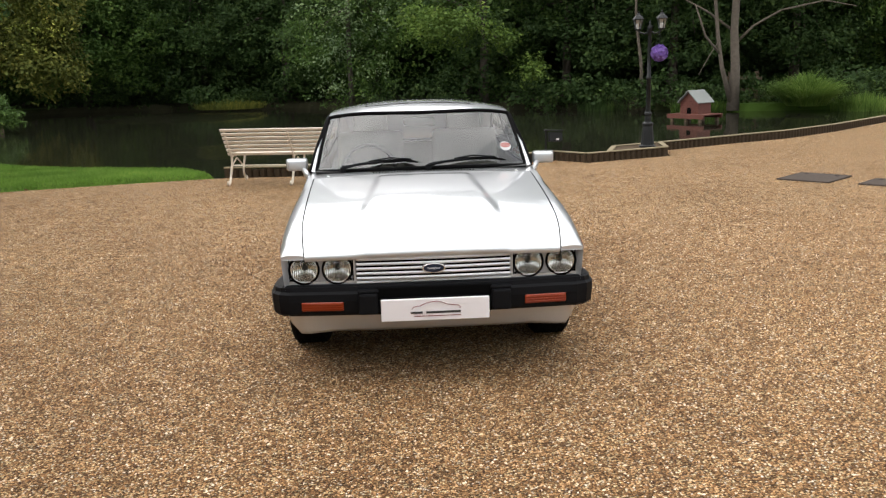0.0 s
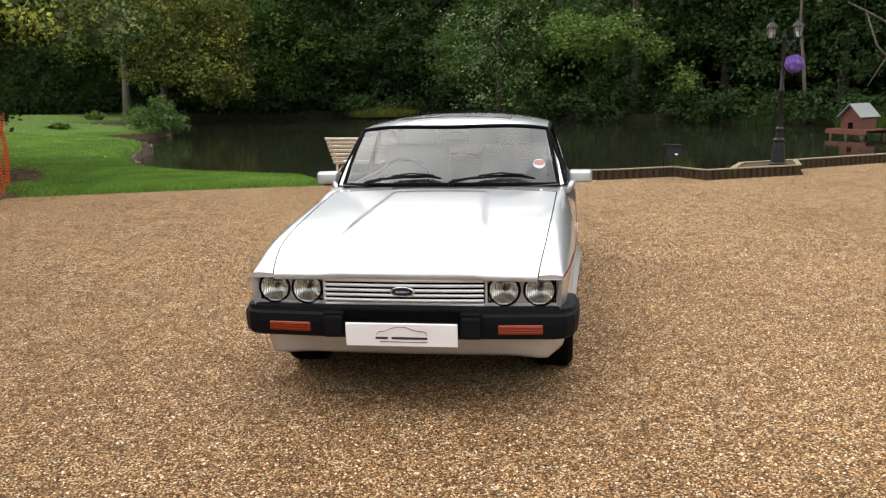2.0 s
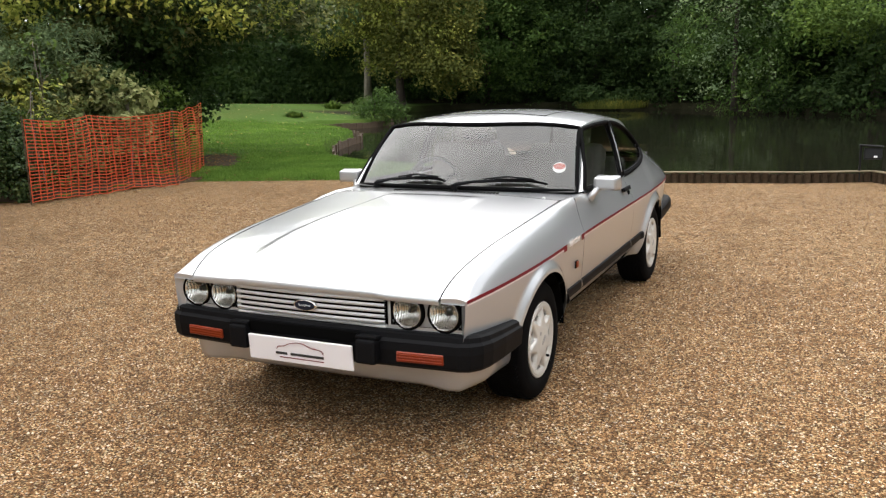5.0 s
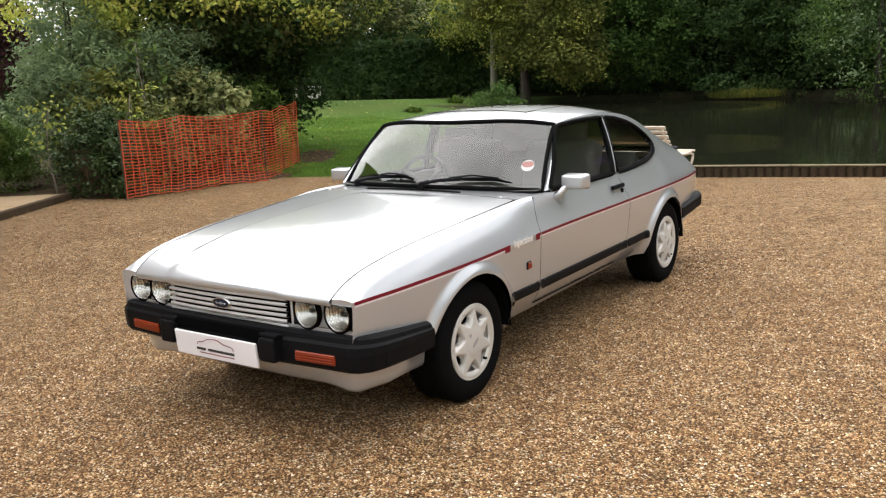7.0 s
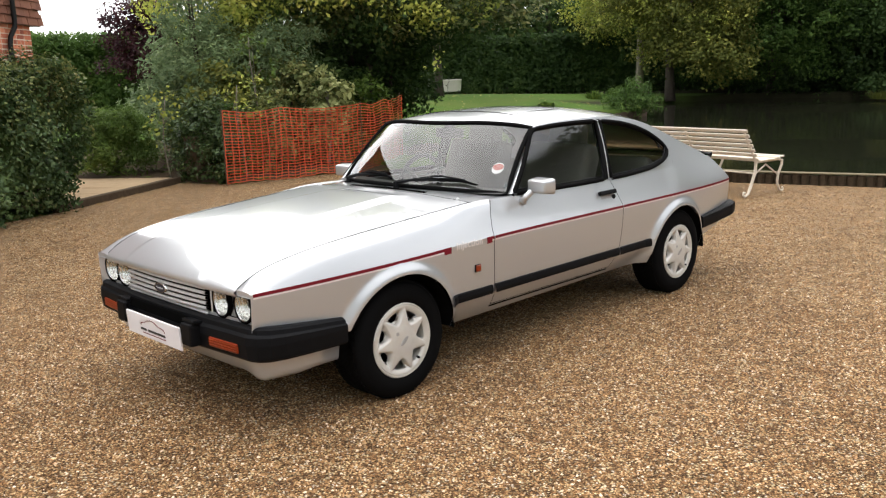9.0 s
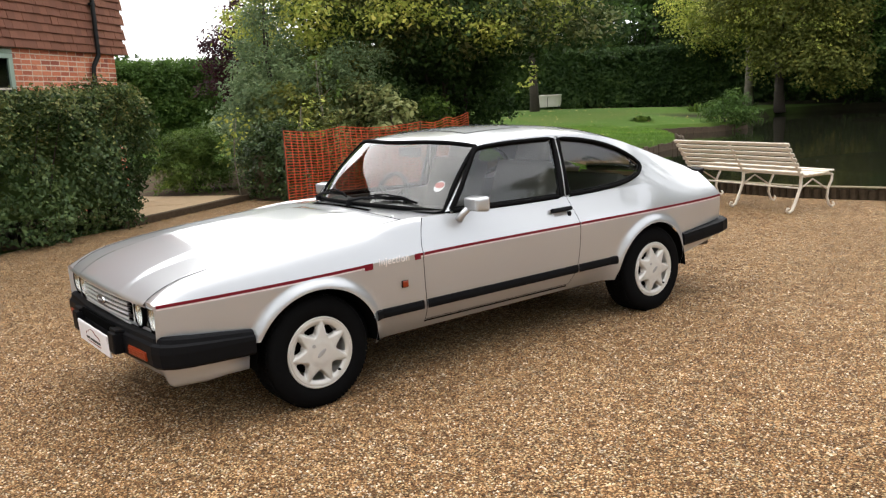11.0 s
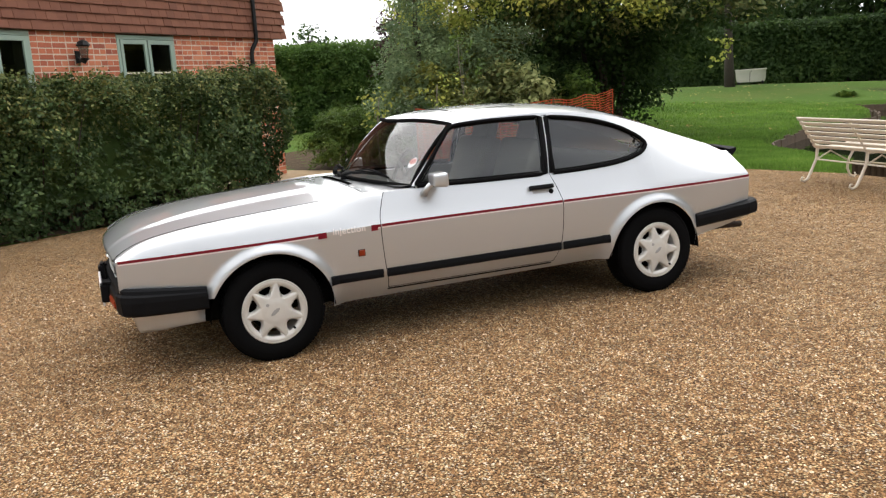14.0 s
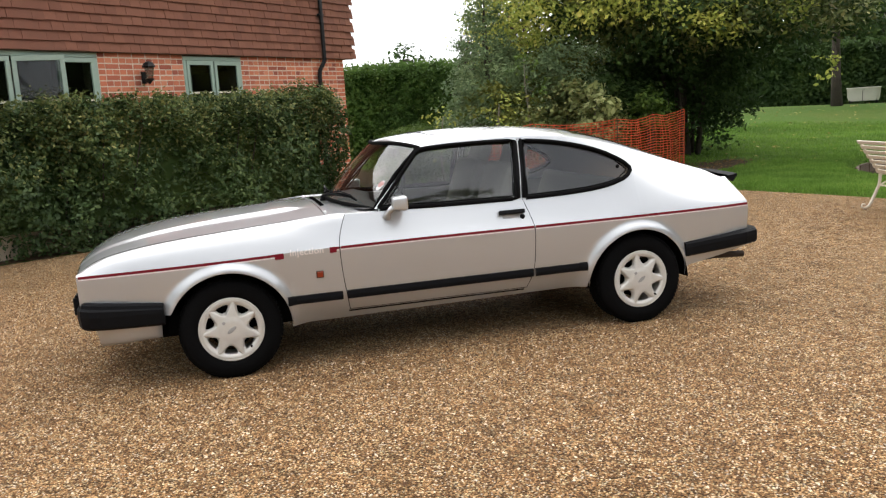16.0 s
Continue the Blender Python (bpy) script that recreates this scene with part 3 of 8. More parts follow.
def crown_points(rng, lobes, per_area, shell=0.45):
    """Clump centres in ellipsoid lobes (x, y, z, rx, ry, rz): most on flat, drooping boughs at the outside, some within."""
    cs, ns = [], []
    for x, y, z, a, b, c in lobes:
        n = max(8, int(per_area * 4 * math.pi * ((a * b) ** 1.6 / 3 + (a * c) ** 1.6 / 3 + (b * c) ** 1.6 / 3) ** (1 / 1.6)))
        size, mean = np.array([a, b, c]), (a + b + c) / 3
        inner = n // 4
        u = rng.normal(0, 1, (inner, 3))
        u /= np.linalg.norm(u, axis=1, keepdims=True)
        cs.append(np.array([x, y, z]) + u * (1 - shell * rng.random((inner, 1)) ** 0.8) * 0.92 * size)
        ns.append(u)
        rb = min(max(0.30 * mean, 0.10), 0.85)
        nb = int(10 + 2.1 * (mean / rb) ** 2)
        ub = rng.normal(0, 1, (nb, 3))
        ub /= np.linalg.norm(ub, axis=1, keepdims=True)
        rad = rng.uniform(0.72, 1.08, (nb, 1))
        big = rb * rng.uniform(0.55, 1.25, nb)
        k = rng.integers(0, nb, n - inner)
        off = rng.normal(0, 1, (n - inner, 3)) * big[k][:, None] * np.array([0.62, 0.62, 0.24])
        off[:, 2] -= 0.45 * (off[:, 0] ** 2 + off[:, 1] ** 2) / big[k]
        cs.append(np.array([x, y, z]) + (ub * rad * size)[k] + off)
        d = off / (np.linalg.norm(off, axis=1, keepdims=True) + 1e-9)
        ns.append(ub[k] * 0.45 + d * 0.35 + np.array([0, 0, 0.55]))
    return np.concatenate(cs), np.concatenate(ns)


def plant(name, base, lobes, material, leaf, per_area, n_each, spread, label, category="tree", trunk=0.0, bark=None, trunk_h=0.0, lean=(0, 0), seed=0, shell=0.45, floor=None, droop=0.0, limbs=5, aspect=0.55, stems=0):
    """A tree or bush: a tapered trunk with limbs into its lobes, and a crown of small leaves. Lobes are relative to the base."""
    rng = np.random.default_rng(seed + 11)
    bx, by, bz = base
    ob = hold(name, Matrix.Translation(base), label, category)
    if trunk > 0:
        bm = bmesh.new()
        pts, rad = [], []
        for k in range(7):
            t = k / 6
            pts.append((lean[0] * t + 0.04 * math.sin(5 * t + seed), lean[1] * t + 0.04 * math.cos(4 * t + seed), trunk_h * t - 0.1 * (k == 0)))
            rad.append(trunk * (1.25 if k == 0 else 1.0) * (1 - 0.6 * t))
        add_tube(bm, pts, rad, 10)
        for k, (x, y, z, a, b, c) in enumerate(lobes[:limbs]):
            s = Vector(pts[3 + k % 4])
            e = Vector((x, y, z))
            mid = s.lerp(e, 0.5) + Vector((0, 0, 0.12 * (e - s).length))
            add_tube(bm, [s, mid, e], [trunk * 0.42, trunk * 0.28, trunk * 0.08], 6)
        for q in range(stems):
            a = 2.4 * q + seed
            add_tube(bm, [(0.25 * math.cos(a), 0.25 * math.sin(a), -0.1), (0.5 * math.cos(a), 0.5 * math.sin(a), trunk_h * 0.5), (0.9 * math.cos(a + 0.3), 0.9 * math.sin(a + 0.3), trunk_h)], [trunk * 0.5, trunk * 0.35, trunk * 0.15], 6)
        part("trunk", bm, bark or BARK, ob, smooth=True)
    c, n = crown_points(rng, lobes, per_area, shell)
    v, f = leaves(rng, c, n, leaf, n_each, spread, aspect, droop)
    if floor is not None:
        keep = v.reshape(-1, 4, 3)[..., 2].min(1) > floor - bz
        v = v.reshape(-1, 4, 3)[keep].reshape(-1, 3)
        f = np.arange(len(v)).reshape(-1, 4)
    crown = new("crown", raw_mesh("crown", v, f, material))
    crown.parent = ob
    return ob


def lobes_round(seed, w, z0, z1, n, fat=0.45):
    """Lobes filling a rounded crown of half-width w from z0 to z1."""
    r = random.Random(seed)
    out = []
    for k in range(n):
        t = (k + 0.5) / n
        z = z0 + (z1 - z0) * t
        ww = w * math.sin(math.pi * min(0.92, 0.2 + 0.75 * t)) ** 0.7
        a = 2.4 * k + r.uniform(-0.4, 0.4)
        d = ww * r.uniform(0.35, 0.75)
        s = w * fat * r.uniform(0.8, 1.25)
        out.append((d * math.cos(a), d * math.sin(a), z, s, s, s * r.uniform(0.6, 0.85)))
    return out


def spray(ob, lobes, material, leaf, per_area, n_each, spread, seed, name="autumn_foliage", label="yellowing foliage"):
    """More leaves of another colour in the crown of a plant."""
    rng = np.random.default_rng(seed)
    c, n = crown_points(rng, lobes, per_area, 0.6)
    v, f = leaves(rng, c, n, leaf, n_each, spread)
    o = new(name, raw_mesh(name, v, f, material))
    o.parent, o["label"] = ob, label
    return o


# the wood behind the pond
far_trees = [(-15.5, 39.5, 5.0), (-10.0, 41.0, 5.0), (-5.5, 38.5, 4.6), (-1.0, 36.0, 4.4), (3.0, 33.5, 4.2), (7.0, 31.5, 4.0), (11.0, 30.0, 4.2), (15.5, 29.0, 4.2), (20.5, 30.0, 4.6), (26.0, 31.0, 5.0)]
for k, (x, y, w) in enumerate(far_trees):
    far = plant("tree", (x, y, 0.1), lobes_round(k, w, 1.5, 5.8, 12, 0.40), LEAF_DARK if k % 4 else LEAF_MID, 0.17, 6.2, 9, 0.22, "dark green broadleaf tree at the pond's far bank", trunk=0.2, trunk_h=8.0, seed=k, floor=0.0)
    spray(far, lobes_round(k + 7, w, 6.5, 12.0, 8), LEAF_DARK, 0.6, 0.9, 9, 0.5, k + 300, "upper_crown", "dark upper crown")
for k, (x, y, w) in enumerate([(-22.0, 46.0, 6.0), (-13.0, 48.0, 6.0), (-4.0, 45.0, 6.0), (4.5, 41.0, 6.0), (13.0, 37.0, 6.0), (22.0, 37.0, 6.0), (31.0, 39.0, 6.0)]):
    plant("tree", (x, y, 0.2), lobes_round(k + 40, w, 1.4, 15.0, 17), LEAF_DARK, 0.55, 1.15, 9, 0.5, "tall dark tree in the wood behind the pond", trunk=0.3, trunk_h=11.0, seed=k + 40, floor=0.1)


def far_woods(arc, h, n, seed, leaf):
    """A deep belt of foliage along a line, closing the distance."""
    rng = np.random.default_rng(seed)
    cs = []
    for (ax, ay), (bx, by) in zip(arc, arc[1:]):
        m = int(n * math.hypot(bx - ax, by - ay))
        t = rng.random(m)
        d = rng.uniform(-3.0, 3.0, m)
        L = math.hypot(bx - ax, by - ay)
        top = h * (0.85 + 0.15 * np.sin(t * L * 0.5 + seed))
        cs.append(np.stack([ax + (bx - ax) * t - (by - ay) / L * d, ay + (by - ay) * t + (bx - ax) / L * d, rng.random(m) ** 0.8 * top], -1))
    c = np.concatenate(cs)
    v, f = leaves(rng, c, np.zeros_like(c), leaf, 7, 0.5)
    return tagged(new("far_woods", raw_mesh("far_woods", v, f, LEAF_DARK)), "dense dark woodland closing the view", "woods", kind="stuff")


far_woods([(-50, 42), (-36, 54), (-10, 56), (8, 50), (24, 44), (44, 44), (60, 30)], 15.0, 34, 3, 0.75)
far_woods([(-52, 40), (-36, 50), (-20, 47.5), (-10, 50), (4, 45), (14, 40.5), (24, 39.5), (38, 41), (52, 34)], 5.5, 70, 4, 0.8)
# trees across the drive, behind the walk
# never in view: added to block low sky and mirror in the car's glass
for k, (x, y, w, h) in enumerate([(17, -15, 4.0, 8.5), (21, -8, 4.5, 9.5), (20, -1, 4.0, 8.0), (23, 6, 4.5, 9.0), (10, -20, 4.5, 9.0), (1, -24, 4.5, 9.0), (-7, -18, 4.0, 8.0)]):
    plant("tree", (x, y, 0.0), lobes_round(k + 200, w, 1.2, h, 12), LEAF_DARK, 0.26, 2.6, 9, 0.32, "unseen dark garden tree across the drive", trunk=0.25, trunk_h=h * 0.7, seed=200 + k, floor=0.1)
# trees and shrubs by the pond and lawn
# willow and oak at the far bank, lighter than the wood behind
wl = plant("willow", (-2.0, 31.6, 0.0), [(0, 0, 1.7, 2.0, 1.7, 1.7), (-1.2, -0.3, 3.0, 1.5, 1.3, 1.5), (1.1, 0.2, 3.6, 1.7, 1.4, 1.7), (0.2, 0, 5.2, 1.6, 1.4, 1.6), (-0.3, 0.2, 7.0, 1.3, 1.2, 1.4), (1.3, -0.4, 1.2, 1.1, 1.0, 0.9)], LEAF_MID, 0.16, 8.0, 9, 0.22, "light green willow hanging over the water", trunk=0.12, trunk_h=6.0, seed=3, droop=0.8, aspect=0.3)
spray(wl, [(0, -0.6, 1.9, 1.8, 1.4, 1.5), (-0.8, -0.7, 3.2, 1.3, 1.1, 1.2), (1.0, -0.6, 3.8, 1.5, 1.2, 1.4)], LEAF_GREY, 0.14, 3.2, 8, 0.2, 44, "silvery_foliage", "paler grey-green foliage")
oak = plant("oak", (3.4, 30.2, 0.0), lobes_round(77, 3.0, 1.2, 8.0, 10), LEAF_DARK, 0.22, 4.0, 9, 0.3, "dark oak with one bright green lower bough", trunk=0.2, trunk_h=6.0, seed=5)
# lighter leaf colour stands in for light falling on this bough
spray(oak, [(-1.9, -3.4, 2.8, 1.1, 0.9, 0.55), (-0.8, -3.6, 3.1, 0.9, 0.7, 0.5), (0.3, -3.2, 2.5, 0.6, 0.6, 0.4), (1.4, -3.2, 1.4, 0.5, 0.5, 0.6), (-2.6, -3.2, 3.3, 0.8, 0.6, 0.5)], LEAF_LIGHT, 0.15, 15.0, 9, 0.2, 8, "lit_bough", "bright green lit bough")
for k, (x, y, w, h) in enumerate([(-8.2, 36.2, 1.4, 1.0), (-12.0, 40.3, 1.9, 1.5), (0.4, 31.0, 1.5, 1.0), (2.5, 29.8, 1.3, 1.2), (5.6, 28.2, 1.5, 1.1), (7.2, 27.3, 1.2, 0.9), (9.4, 25.6, 1.3, 1.0), (11.6, 24.4, 1.4, 0.9), (15.0, 23.6, 1.6, 1.1), (18.5, 24.6, 1.8, 1.2), (-5.0, 37.0, 1.6, 1.3), (-14.6, 39.0, 1.8, 1.6), (-10.6, 40.0, 1.4, 1.2)]):
    plant("bank_shrub", (x, y, 0.05), [(0, 0, h * 0.5, w, w * 0.7, h * 0.6), (w * 0.6, 0.3, h * 0.35, w * 0.7, w * 0.5, h * 0.45), (-w * 0.7, 0.2, h * 0.4, w * 0.7, w * 0.5, h * 0.5)], LEAF_DARK, 0.16, 9.0, 8, 0.16, "low green shrub at the water's edge", "shrub", seed=60 + k)

# olive tree and birch beyond the lawn
olive = plant("tree", (-17.6, 33.6, 0.0), [(0, 0, 5.5, 3.4, 3.0, 2.2), (1.6, -0.6, 3.4, 2.2, 2.0, 1.5), (2.6, -1.0, 2.0, 1.5, 1.5, 1.0), (-1.8, 0.3, 4.4, 2.2, 2.2, 1.5), (0.4, 0.4, 8.0, 3.0, 2.8, 2.4), (3.0, -0.8, 4.6, 1.5, 1.5, 1.4), (3.2, -0.9, 1.5, 1.0, 1.0, 0.7), (2.2, -1.2, 3.0, 1.4, 1.2, 0.9), (0.2, -0.6, 2.2, 1.2, 1.2, 0.8)], LEAF_OLIVE, 0.18, 9.0, 9, 0.24, "olive green tree overhanging the pond, leaves turning", trunk=0.22, trunk_h=6.5, seed=9, droop=0.5)
spray(olive, [(-1.2, -0.8, 4.6, 2.2, 1.8, 1.4), (1.0, -1.2, 5.8, 2.0, 1.6, 1.2), (2.6, -1.4, 3.4, 1.2, 1.0, 0.9)], LEAF_YELLOW, 0.17, 4.6, 8, 0.24, 10)
birch = plant("birch", (-21.0, 36.3, 0.0), [(-0.4, 0, 6.4, 2.4, 2.2, 1.8), (-2.6, 0.2, 4.3, 1.5, 1.4, 1.3), (2.0, -0.3, 5.2, 1.9, 1.6, 1.3), (0.2, 0, 9.0, 2.4, 2.2, 2.2), (-3.4, -0.2, 5.6, 1.4, 1.3, 1.4), (1.0, 0.3, 4.0, 1.0, 0.9, 0.7), (0.55, -0.4, 2.2, 0.45, 0.4, 0.5)], LEAF_YELLOW, 0.16, 9.0, 9, 0.25, "silver birch with yellowing leaves on the lawn", trunk=0.21, bark=BARK_PALE, trunk_h=8.5, seed=12, droop=0.7, limbs=6)
spray(birch, [(-2.8, 0, 4.8, 1.9, 1.6, 1.5), (0.6, 0, 5.6, 2.2, 1.8, 1.2), (1.8, 0.4, 6.6, 2.0, 1.8, 1.5)], LEAF_YELLOW, 0.16, 5.0, 8, 0.24, 13, "green_foliage", "yellow-green foliage")
for k, (x, y, w, h) in enumerate([(-26, 46, 5.5, 13), (-33, 44, 5.5, 13), (-40, 41, 6, 13), (-47, 36, 6, 12), (-30, 52, 6, 15), (-19.5, 42, 4.5, 11), ]):
    plant("tree", (x, y, 0.2), lobes_round(k + 90, w, 1.4, h, 14), LEAF_DARK, 0.42, 1.3, 9, 0.45, "dark tree behind the lawn", trunk=0.28, trunk_h=h * 0.7, seed=90 + k, floor=0.2)
lt = plant("tree", (-21.45, 22.3, 0.58), [(0, 0, 6.4, 3.0, 2.8, 2.0), (1.9, 0.6, 4.6, 1.7, 1.6, 1.2), (-1.8, -0.4, 4.8, 1.8, 1.7, 1.3), (0.3, 0.2, 9.0, 2.8, 2.6, 2.2), (2.9, 1.3, 3.9, 1.1, 1.0, 0.8), (-2.5, 0.8, 3.8, 1.1, 1.1, 0.7)], LEAF_MID, 0.22, 4.5, 8, 0.25, "lawn tree with a straight brown trunk", trunk=0.175, trunk_h=7.5, seed=15, bark=BARK)
spray(lt, [(1.2, -0.2, 4.2, 1.6, 1.2, 0.9), (0.75, -1.0, 1.6, 0.35, 0.35, 0.5)], LEAF_YELLOW, 0.2, 4.5, 8, 0.2, 16)

# the dark spreading tree at the end of the net, its tips turning yellow
dk = plant("tree", (-10.95, 9.85, 0.15), [(0.3, -0.2, 3.0, 1.6, 1.5, 0.95), (1.7, -1.3, 3.2, 1.7, 1.5, 0.95), (-1.6, -1.1, 3.2, 1.7, 1.6, 1.0), (1.6, 1.5, 3.1, 1.7, 1.6, 0.85), (-1.7, 1.6, 3.3, 1.8, 1.6, 1.1), (0, 0, 4.6, 2.8, 2.6, 1.3), (0.4, -2.4, 3.6, 1.6, 1.4, 1.0), (0.2, 0.4, 6.4, 2.6, 2.4, 1.6), (0.4, 0.3, 1.7, 0.7, 0.7, 1.0), (0.70, 0.55, 1.3, 0.7, 0.65, 0.9), (0.85, 0.75, 2.3, 0.85, 0.8, 0.7), (-0.5, -0.7, 1.1, 0.8, 0.7, 0.9), (-1.4, -0.6, 1.6, 0.8, 0.8, 0.9), (0.0, -1.0, 2.1, 0.8, 0.7, 0.7), (-0.3, 0.2, 0.9, 0.8, 0.8, 1.0), (-1.2, 0.5, 1.2, 1.0, 1.0, 1.2), (0.1, 0.4, 2.2, 1.0, 0.9, 0.7), (-0.6, 0.0, 2.2, 1.2, 1.1, 0.8)], LEAF_DARK, 0.12, 17.0, 9, 0.15, "dark evergreen tree with many ivy-clad stems", trunk=0.10, trunk_h=4.0, seed=21, limbs=8, stems=7)
spray(dk, [(2.6, -2.6, 3.2, 1.0, 0.9, 0.6), (0.4, -3.6, 3.2, 1.3, 0.9, 0.8), (-1.9, -3.1, 3.3, 1.3, 1.0, 0.9), (3.1, 0.2, 3.3, 0.9, 0.9, 0.6), (1.6, -2.3, 4.2, 1.5, 1.2, 0.9), (3.0, -1.2, 2.6, 0.5, 0.5, 0.5)], LEAF_YELLOW, 0.10, 24.0, 8, 0.15, 22)
# paler leaves paint the light on the outer boughs
spray(dk, [(2.2, -0.6, 2.7, 1.0, 0.9, 0.6), (0.8, -2.0, 2.8, 1.1, 0.9, 0.6), (2.4, 1.6, 2.8, 1.0, 0.9, 0.5), (0.8, -1.8, 3.9, 2.0, 1.4, 0.9), (-1.6, -2.2, 3.9, 1.5, 1.2, 0.9)], LEAF_TIP, 0.12, 22.0, 8, 0.14, 23, "green_foliage", "olive green lit foliage")

# shrubs behind the net and by the path
plant("shrub", (-10.2, 5.2, 0.1), [(0, 0, 1.1, 0.95, 0.9, 1.0), (0.1, 0.1, 1.9, 0.75, 0.7, 0.7), (0.0, 0.0, 2.6, 0.52, 0.52, 0.6), (0.0, 0.0, 3.2, 0.36, 0.36, 0.5), (0.0, 0.0, 3.7, 0.22, 0.22, 0.4), (0.6, 0.8, 1.6, 0.7, 0.7, 0.7), (0.9, 1.3, 2.0, 0.6, 0.6, 0.5)], LEAF_GREY, 0.10, 60.0, 9, 0.10, "tall feathery grey-green shrub", "shrub", trunk=0.06, trunk_h=2.4, seed=30, aspect=0.28)
plant("ivy", (-8.65, 4.25, 0.0), [(0, 0, 0.55, 0.42, 0.42, 0.6), (0.15, 0.3, 0.95, 0.45, 0.4, 0.4), (-0.35, 0.1, 0.8, 0.4, 0.4, 0.55), (0.55, 0.15, 0.5, 0.4, 0.35, 0.5)], LEAF_HEDGE, 0.065, 130.0, 7, 0.06, "ivy grown over a low brick pier", "ivy", trunk=0.025, trunk_h=0.8, limbs=4, seed=31, shell=0.5, floor=0.0)
plant("conifer", (-10.55, 3.70, 0.05), [(0, 0, 0.52, 0.66, 0.66, 0.55), (0.05, 0.05, 0.85, 0.5, 0.5, 0.36)], LEAF_LIGHT, 0.10, 260.0, 8, 0.05, "clipped round green conifer bush by the house", "bush", trunk=0.05, trunk_h=0.6, seed=32, aspect=0.18, floor=0.03)
for k, (x, y, z, h, w, m_, lf, lab) in enumerate([
        (-9.3, 5.2, 0.1, 1.9, 0.7, LEAF_OLIVE, 0.10, "olive green shrub behind the orange net"), (-9.0, 6.3, 0.1, 1.9, 0.7, LEAF_TIP, 0.09, "green shrub behind the orange net"),
        (-9.4, 7.2, 0.1, 1.9, 0.7, LEAF_DARK, 0.11, "dark laurel behind the orange net"), (-10.4, 6.6, 0.1, 2.5, 0.9, LEAF_OLIVE, 0.12, "olive-bronze shrub behind the orange net"),
        (-9.8, 8.2, 0.1, 1.7, 0.7, LEAF_DARK, 0.11, "dark green shrub by the lawn"), (-8.35, 5.4, 0.05, 1.4, 0.5, LEAF_TIP, 0.08, "low tangled shrub behind the orange net"),
        (-8.25, 6.6, 0.05, 1.5, 0.5, LEAF_TIP, 0.08, "low bronze shrub behind the orange net"), (-11.3, 5.6, 0.1, 2.7, 1.0, LEAF_GREY, 0.11, "tall grey-green shrub by the garden"),
        (-12.2, 7.4, 0.2, 3.0, 1.1, LEAF_OLIVE, 0.12, "tall olive green shrub by the garden"), (-8.5, 4.9, 0.05, 1.2, 0.45, LEAF_MID, 0.08, "young green shrub at the net's end")]):
    plant("shrub", (x, y, z), [(0, 0, h * 0.35, w, w, h * 0.38), (w * 0.3, -w * 0.2, h * 0.68, w * 0.75, w * 0.75, h * 0.3), (-w * 0.4, w * 0.3, h * 0.6, w * 0.7, w * 0.7, h * 0.3)], m_, lf, 42.0, 8, 0.09, lab, "shrub", trunk=0.03, trunk_h=h * 0.6, seed=35 + k, floor=z)
plant("shrub", (-8.15, 6.45, 0.05), [(0, 0, 1.55, 0.20, 0.20, 0.20), (0.18, 0.05, 1.25, 0.26, 0.24, 0.22), (-0.20, -0.05, 1.32, 0.24, 0.24, 0.22), (0.0, 0.0, 0.95, 0.36, 0.34, 0.26), (-0.3, 0.1, 0.85, 0.3, 0.3, 0.25)], LEAF_PALE, 0.13, 30.0, 6, 0.07, "pale green large-leaved shrub above the orange net", "shrub", trunk=0.02, trunk_h=1.3, seed=61, bark=BARK_PALE)
plant("shrub", (-8.55, 7.65, 0.05), [(0, 0, 1.35, 0.28, 0.26, 0.26), (0.2, 0.1, 1.05, 0.28, 0.26, 0.24), (-0.25, 0.0, 1.0, 0.28, 0.26, 0.26)], LEAF_LIGHT, 0.10, 40.0, 6, 0.06, "round-topped green shrub at the net's end", "shrub", trunk=0.02, trunk_h=1.1, seed=62)
# saplings with yellow and pale leaves
for k, (x, y, h, m_, lab) in enumerate([(-8.85, 5.5, 2.3, LEAF_LIGHT, "sapling with pale green leaves"), (-8.1, 4.7, 1.5, LEAF_YELLOW, "thin sapling with yellow leaves in front of the net"), (-9.1, 3.95, 1.35, LEAF_YELLOW, "yellow-leaved twig by the ivy")]):
    pl = plant("sapling", (x, y, 0.05), [(0, 0, h * 0.92, 0.26, 0.26, 0.22), (0.18, 0.1, h * 0.74, 0.22, 0.22, 0.2), (-0.16, -0.08, h * 0.6, 0.2, 0.2, 0.2)], m_, 0.085, 20.0, 4, 0.09, lab, "shrub", trunk=0.016, trunk_h=h * 0.95, seed=50 + k, bark=BARK_PALE)
plant("tree", (-17.7, 8.0, 0.5), [(0, 0, 2.0, 0.85, 0.85, 0.9), (0.3, 0.2, 2.8, 0.75, 0.75, 0.7), (-0.35, -0.2, 2.6, 0.75, 0.75, 0.75), (0.1, 0.1, 3.4, 0.5, 0.5, 0.5)], LEAF_PURPLE, 0.10, 40.0, 9, 0.12, "copper-purple leaved small tree", trunk=0.08, trunk_h=2.5, seed=55)
plant("tree", (-27.0, 13.5, 0.6), lobes_round(120, 2.0, 1.2, 3.2, 7), LEAF_MID, 0.2, 4.5, 8, 0.26, "yellow-green tree beyond the hedge", trunk=0.15, trunk_h=3.5, seed=56)
plant("tree", (-19.0, 12.2, 0.5), lobes_round(121, 1.9, 0.8, 4.4, 8), LEAF_MID, 0.18, 6.5, 8, 0.22, "green tree by the tall hedge", trunk=0.12, trunk_h=3.0, seed=57)
